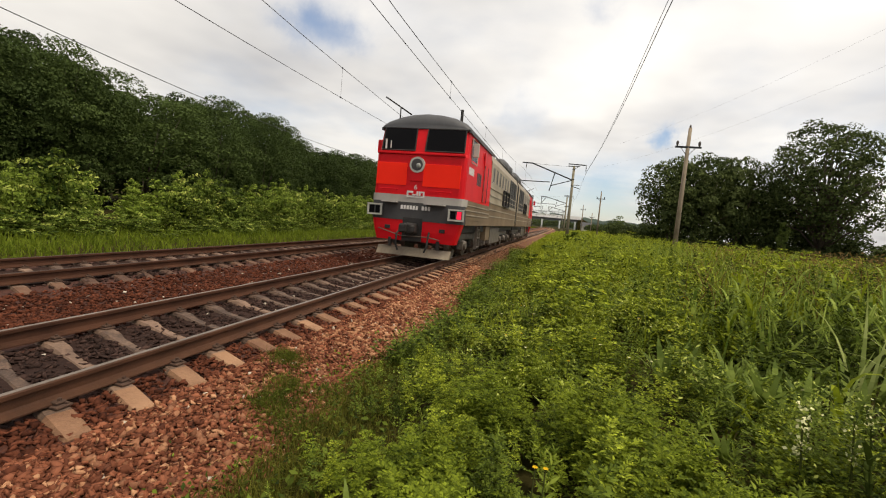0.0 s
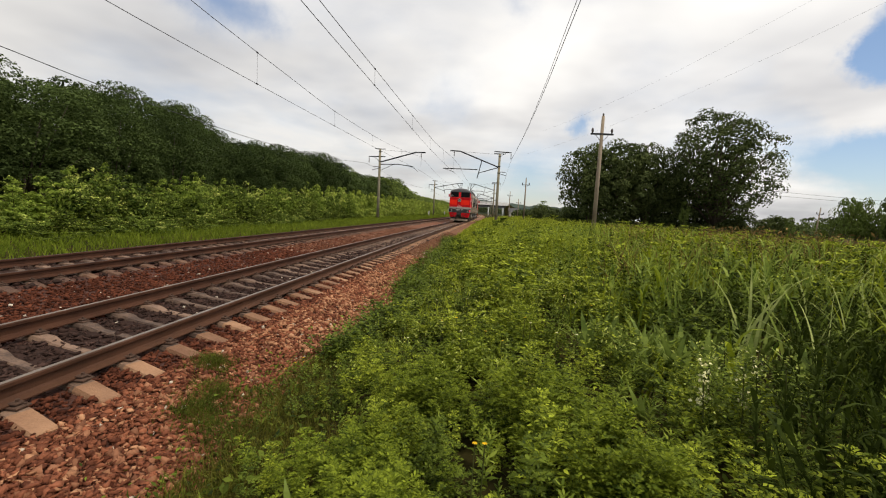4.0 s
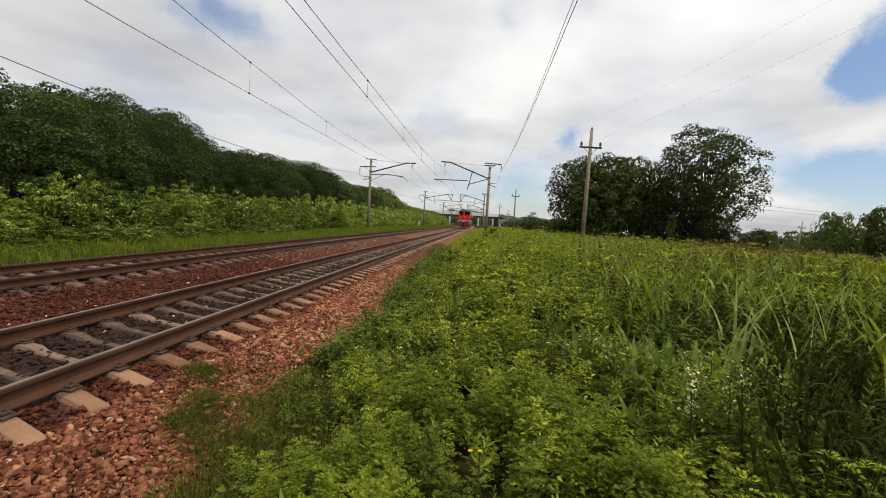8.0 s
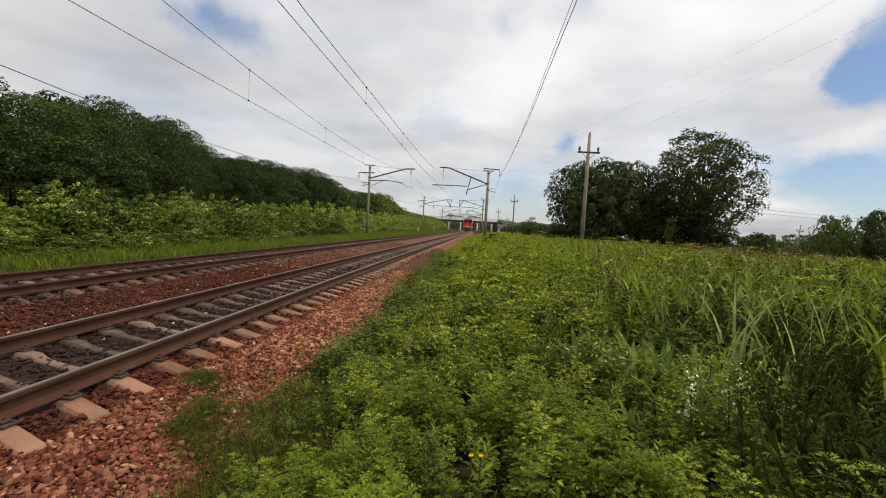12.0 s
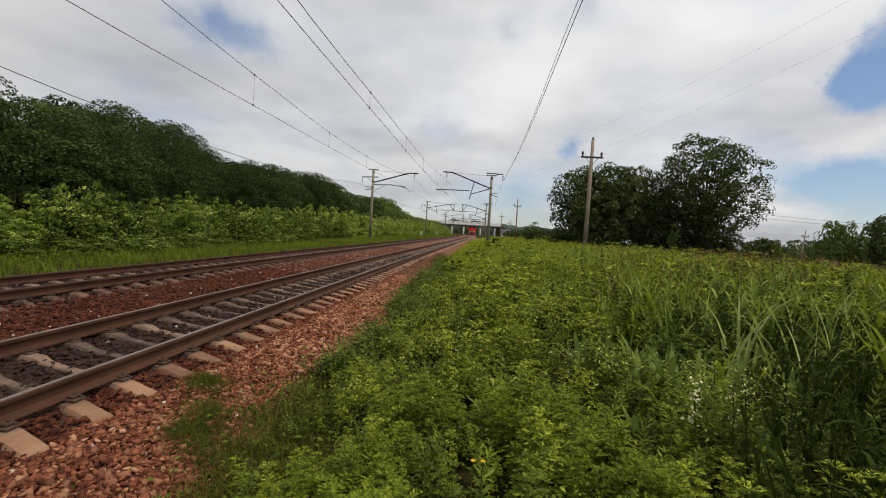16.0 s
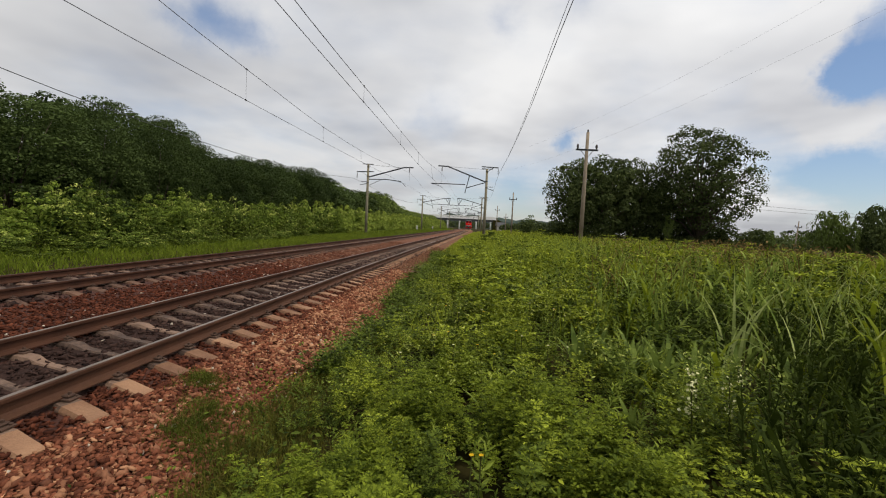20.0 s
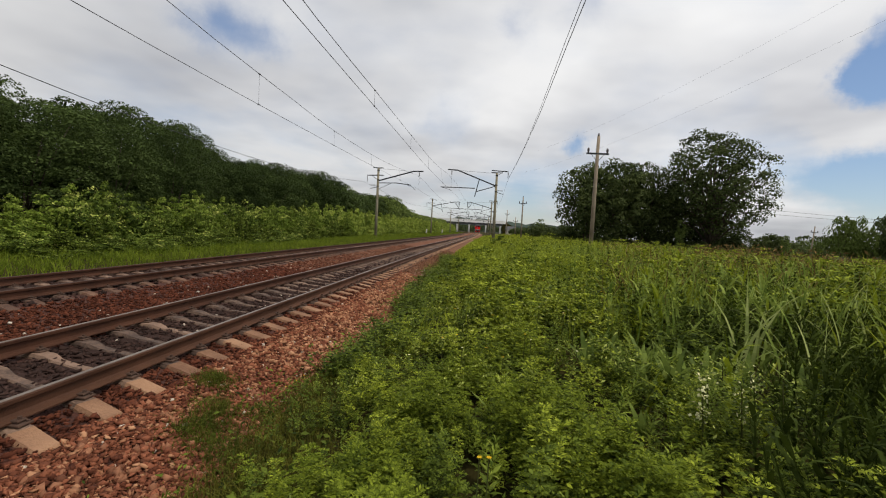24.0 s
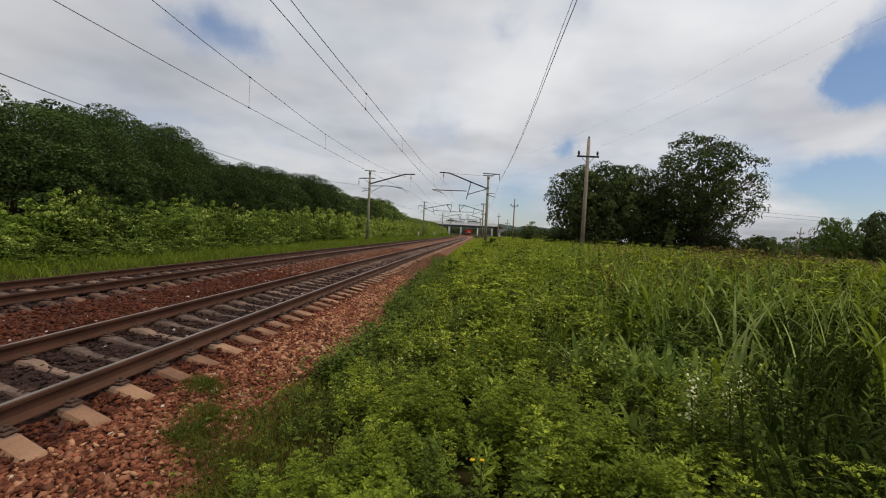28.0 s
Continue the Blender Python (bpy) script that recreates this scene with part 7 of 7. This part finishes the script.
    stuff("shoot_tips", leaves(rng, np.stack([x, y, ground_z(x, y) + tall], -1), 0.040, 0.8, 0.4), "leaf_pale", "small pale leaves over the weeds, coloured as highlights", "weeds")
    # patches of weeds in the near meadow, coloured dark for shaded hollows
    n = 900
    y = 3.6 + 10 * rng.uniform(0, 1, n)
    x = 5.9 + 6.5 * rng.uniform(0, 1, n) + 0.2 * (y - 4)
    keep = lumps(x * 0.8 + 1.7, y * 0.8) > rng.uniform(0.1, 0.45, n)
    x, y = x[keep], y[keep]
    stuff("dark_weeds", scatter(rng, tt, x, y, rng.uniform(0.55, 0.95, len(x)), tilt=0.2), "leaf_shade", "weeds in patches of the meadow, darkened for shaded hollows", "weeds")
    # weeds standing close by, the corner's deep shade put into their colour
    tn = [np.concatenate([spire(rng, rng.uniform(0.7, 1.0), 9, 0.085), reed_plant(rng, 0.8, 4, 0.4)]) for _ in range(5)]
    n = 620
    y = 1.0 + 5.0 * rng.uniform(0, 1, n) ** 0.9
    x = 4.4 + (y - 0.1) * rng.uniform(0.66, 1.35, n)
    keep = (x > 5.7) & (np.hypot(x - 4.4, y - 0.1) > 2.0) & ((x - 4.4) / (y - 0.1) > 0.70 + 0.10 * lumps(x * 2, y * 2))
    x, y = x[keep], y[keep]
    stuff("nettles", scatter(rng, tn, x, y, rng.uniform(0.5, 0.85, len(x)), tilt=0.2), "leaf_shade", "weeds in the tall grass, shade put into their leaf colour", "weeds")
    # short worn grass where the stones end
    n = 14000
    y = 1.2 + 6 * rng.uniform(0, 1, n) ** 1.7
    x = edge_x(y) + rng.normal(0.36, 0.32, n)
    x = np.maximum(x, edge_x(y) - 0.12 + rng.normal(0, 0.10, n))
    stuff("short_grass", blades(rng, x, y, rng.uniform(0.06, 0.19, n), np.full(n, 0.007), 0.9, -0.01, 2), "moss", "short brownish grass at the edge of the stones", "grass")
    # grass between the weeds and along the line farther on
    n = 22000
    y = 6 + 90 * rng.uniform(0, 1, n) ** 1.6
    x = edge_x(y) + rng.uniform(-0.1, 3.8, n)
    keep = (y > 15 + 4 * lumps(x, y)) | (rng.uniform(0, 1, n) < 0.10)
    x, y = x[keep], y[keep]
    n = len(x)
    stuff("verge_grass", blades(rng, x, y, rng.uniform(0.25, 0.75, n) * np.clip(0.4 + (x - edge_x(y)) / 2.0, 0.4, 1.25), np.full(n, 0.014) + y * 0.0007, 0.7), "grass", "fresh green grass along the ballast", "grass")
    # reeds
    cl = [(7.9, 6.6, 0.55, 40), (7.1, 6.7, 0.42, 45), (7.4, 5.6, 0.4, 25), (6.7, 5.6, 0.35, 20), (9.3, 7.2, 0.9, 55), (8.9, 5.4, 0.7, 40), (10.5, 6.2, 1.0, 50), (8.6, 4.2, 0.6, 35), (8.2, 12.5, 0.7, 65), (10.8, 9.5, 1.2, 65), (6.9, 14.5, 0.6, 65), (9.5, 19.0, 1.6, 75),
          (12.5, 8.0, 1.2, 60), (12.0, 13.0, 1.6, 70), (5.9, 20.0, 0.8, 60), (13.5, 19.0, 2.0, 75), (9.2, 10.2, 0.9, 55), (7.8, 9.0, 0.6, 35), (11.5, 5.2, 1.2, 55), (10.0, 26.0, 2.0, 75)]
    cl += [(8.0, 18.5, 0.7, 110), (9.2, 18.0, 0.7, 90), (7.2, 19.5, 0.5, 60)]
    for cx, cy, r, k in cl:
        px, py = rng.normal(cx, r, k), rng.normal(cy, r, k)
        tall = rng.uniform(0.6, 1.15, k) * (0.9 if cy < 8 else 1.0)
        clump = tagged(new("reed_clump"), "clump of long arching grey-green reed blades", "reeds", "reed clumps")
        tagged(part("foliage", quads_mesh("foliage", blades(rng, px, py, tall, rng.uniform(0.024, 0.044, k) * (1 + 0.02 * cy), 0.5, 0.03, 8), M["reed"]), None, clump), kind="stuff")
    # bowed reeds over the weeds darkened for shade
    for cx, cy in ((8.0, 4.7), (8.8, 5.1), (7.7, 4.0), (9.4, 5.9), (8.3, 5.7), (9.8, 7.0), (8.6, 3.9), (7.2, 3.5), (10.4, 7.8), (9.3, 4.6)):
        k = 9
        px, py = rng.normal(cx, 0.36, k), rng.normal(cy, 0.36, k)
        clump = tagged(new("reed_clump"), "loose clump of bowed green reed blades", "reeds", "reed clumps")
        tagged(part("foliage", quads_mesh("foliage", blades(rng, px, py, rng.uniform(0.85, 1.2, k), rng.uniform(0.018, 0.030, k), 1.15, 0.03, 8), M["reed_pale"]), None, clump), kind="stuff")
    # the two tall upright blades standing out
    px, py = np.array([7.0, 7.08, 6.94, 7.15, 7.04]), np.array([4.45, 4.5, 4.4, 4.55, 4.35])
    clump = tagged(new("reed_clump"), "broad pale reed blades standing above the grass", "reeds", "reed clumps")
    tagged(part("foliage", quads_mesh("foliage", blades(rng, px, py, np.array([1.20, 1.14, 0.98, 1.02, 0.85]), np.array([0.058, 0.055, 0.048, 0.05, 0.04]), 0.5, 0.03, 6), M["reed_pale"]), None, clump), kind="stuff")
    # dry seed stalks over the grass
    n = 4200
    y = 8 + 50 * rng.uniform(0, 1, n)
    x = 4.4 + (y - 0.1) * rng.uniform(0.28, 1.1, n)
    stuff("seed_stalks", blades(rng, x, y, rng.uniform(0.8, 1.25, n), 0.018 + 0.0014 * y, 0.75), "dry", "brownish dry seed stalks above the grass", "grass")
    n = 2400
    y = 12 + 40 * rng.uniform(0, 1, n)
    x = 4.4 + (y - 0.1) * rng.uniform(0.48, 1.2, n)
    z = ground_z(x, y) + rng.uniform(0.75, 1.15, n)
    stuff("seed_heads", leaves(rng, np.stack([x, y, z], -1), 0.16, 0.0, 0.28), "dry", "brown nodding seed heads of tall grass", "grass")
    # weeds and grass behind the camera
    n = 900
    y = rng.uniform(-8, 1.4, n)
    x = edge_x(y) + 0.4 + rng.uniform(0, 1, n) * 8
    keep = clear_of_eye(x, y, 0.95)
    x, y = x[keep], y[keep]
    stuff("ragweed_cover", scatter(rng, coarse, x, y, rng.uniform(0.5, 1.0, len(x)) * np.clip(np.hypot(x - 4.4, y - 0.2) / 2.5, 0.35, 1.0)), "leaf_weed", "light green ragweed covering the bank", "weeds")
    n = 6000
    y = rng.uniform(-9, 1.6, n)
    x = edge_x(y) + 0.2 + rng.uniform(0, 1, n) * 11
    keep = clear_of_eye(x, y, 0.7)
    x, y = x[keep], y[keep]
    stuff("meadow_grass", blades(rng, x, y, rng.uniform(0.15, 0.5, len(x)) * np.clip(np.hypot(x - 4.4, y - 0.2) / 2.5, 0.35, 1.3), np.full(len(x), 0.02), 0.9), "grass_lush", "deep green meadow grass", "grass")
    n = 2500
    y = rng.uniform(-8, 4.2, n)
    x = -7.2 - rng.uniform(0, 1, n) * 5 + line_x(y)
    stuff("verge_grass", blades(rng, x, y, rng.uniform(0.15, 0.45, n), np.full(n, 0.03), 0.7), "verge", "green grass verge below the thicket", "grass")
    # left verge
    n = 24000
    y = 4 + 60 * rng.uniform(0, 1, n) ** 1.3
    x = -7.15 - rng.uniform(0, 1, n) ** 1.1 * 5.4 + line_x(y)
    stuff("verge_grass", blades(rng, x, y, rng.uniform(0.15, 0.48, n) * np.clip((-6.9 - x + line_x(y)) / 1.2, 0.4, 1), np.full(n, 0.034), 0.7), "verge", "green grass verge below the thicket", "grass")
    n = 9000
    y = 55 + 170 * rng.uniform(0, 1, n) ** 1.3
    x = -7.1 - rng.uniform(0, 1, n) * 6.5 + line_x(y)
    stuff("verge_grass", blades(rng, x, y, rng.uniform(0.2, 0.6, n), np.full(n, 0.09), 0.7), "verge", "green grass verge below the thicket", "grass")


def dark_plants():
    label = "added leafy bush in the tall grass, dark for the shade there"
    # bushes added where shaded hollows lie, their dark leaves standing for the shade
    dark = [make_tree(400 + i, 1.0, 0.5, 0.05, 60, 30, 0.06, "leaf_shade" if i < 2 else "leaf_deep", label, "bush", 0.012, "bush", "meadow bushes", 0.5, 8) for i in range(3)]
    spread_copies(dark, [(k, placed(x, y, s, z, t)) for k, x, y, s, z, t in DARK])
    label = "low dark green bush beside the ballast"
    low = [make_tree(420 + i, 0.9, 0.55, 0.03, 46, 24, 0.09, "leaf_deep", label, "bush", 0.012, "bush", "line-side bushes", 0.5, 6) for i in range(2)]
    spread_copies(low, [(0, placed(2.75, 13.6, 0.8, 0.5)), (1, placed(6.1, 36.0, 1.6, 1.25)), (0, placed(4.6, 24.0, 1.2, 0.9, 2.0)), (1, placed(3.8, 17.0, 0.9, 0.7, 1.0)), (0, placed(5.4, 9.5, 0.9, 0.5, 4.0))])


DARK = [(0, 7.9, 3.0, 1.1, 0.8, 0.0), (1, 8.7, 3.6, 1.2, 0.9, 1.0), (2, 7.9, 4.4, 0.9, 0.6, 4.0), (2, 6.9, 5.0, 0.9, 0.5, 0.5), (2, 6.4, 6.9, 1.0, 0.5, 2.2), (2, 5.9, 7.3, 1.0, 0.4, 1.2), (1, 7.5, 5.9, 1.2, 0.6, 1.7), (2, 8.4, 6.4, 1.2, 0.6, 0.7)]


def flower_plants():
    rng = np.random.default_rng(61)
    # white flower spikes
    bush_x, bush_y = 5.85, 2.85
    for k in range(7):
        dx, dy = (0.0, 0.24, 0.40, 0.16, 0.48, 0.34, 0.10, 0.30, 0.55)[k], (0.0, 0.02, 0.2, 0.3, 0.02, 0.42, 0.14, -0.12, 0.22)[k]
        x, y = bush_x + dx, bush_y + dy
        z = float(ground_z(x, y))
        p = thing("flowering_weed", pose(x, y, z), label="bushy weed with spikes of small white flowers", category="flowering weed", group="white-flowered weeds")
        part("stem", Form().tube([(0, 0, -0.05), (0.02, 0, 0.3), (0.0, 0.01, 0.60)], [0.008, 0.006, 0.004], 5), M["stalk"], p)
        fc = np.stack([rng.normal(0, 0.022, 64), rng.normal(0, 0.022, 64), rng.uniform(0.38, 0.68, 64) if k == 0 else rng.uniform(0.36, 0.66, 64)], -1)[:(64, 30, 26, 12, 0, 0, 0, 0, 0)[k]]
        part("blossoms", quads_mesh("blossoms", leaves(rng, fc, 0.024, 0.6, 0.8), M["white_flower"]), None, p, "small white blossoms") if k < 4 else None
        lf = np.concatenate([broadleaf(rng, 0.64, 20, 0.050) + np.array([rng.normal(0, 0.07), rng.normal(0, 0.07), 0]) for _ in range(3)])
        part("foliage", quads_mesh("foliage", lf, M["leaf_deep"]), None, p)
        bc = np.stack([rng.normal(0, 0.09, 38), rng.normal(0, 0.09, 38), 0.34 + 0.34 * rng.uniform(0, 1, 38) ** 0.6], -1)
        part("young_leaves", quads_mesh("young_leaves", leaves(rng, bc, 0.026, 0.8, 0.5), M["leaf_pale"]), None, p, "small pale leaves")
    # single yellow flower heads, and white ones in the meadow
    spots = [(4.47, 2.22, 0.54, "yellow"), (4.52, 2.25, 0.52, "yellow"), (2.3, 5.05, 0.14, "yellow"), (2.36, 5.15, 0.16, "yellow"), (2.25, 4.9, 0.13, "yellow"), (2.42, 5.0, 0.15, "yellow")]
    for k in range(110):
        y = rng.uniform(4.2, 15)
        spots.append((float(edge_x(y)) + rng.uniform(1.3, 3.2 + 0.1 * y), y, rng.uniform(0.38, 0.54), "yellow" if k % 3 == 0 else "white"))
    for x, y, h, tone in spots:
        z = float(ground_z(x, y))
        p = thing("wildflower", pose(x, y, z), label=("small yellow wildflower on a thin stalk" if tone == "yellow" else "small white wildflower on a thin stalk"), category="wildflower", group="wildflowers")
        part("stalk", Form().tube([(0, 0, -0.05), (0.01, 0.01, h)], [0.004, 0.003], 4), M["stalk"], p)
        f = Form()
        for a in range(7):
            c, s = math.cos(a * 0.9), math.sin(a * 0.9)
            f.add([(0.01, 0.01, h), (0.01 + 0.011 * c - 0.005 * s, 0.01 + 0.011 * s + 0.005 * c, h + 0.006), (0.01 + 0.014 * c, 0.01 + 0.014 * s, h + 0.004), (0.01 + 0.011 * c + 0.005 * s, 0.01 + 0.011 * s - 0.005 * c, h + 0.006)], [(0, 1, 2, 3)])
        part("petals", f, M[tone + "_flower"], p)


build_forest()
build_shrubs()
build_field_trees()
build_meadow()
dark_plants()
flower_plants()
build_stones(BALLAST)
motions()
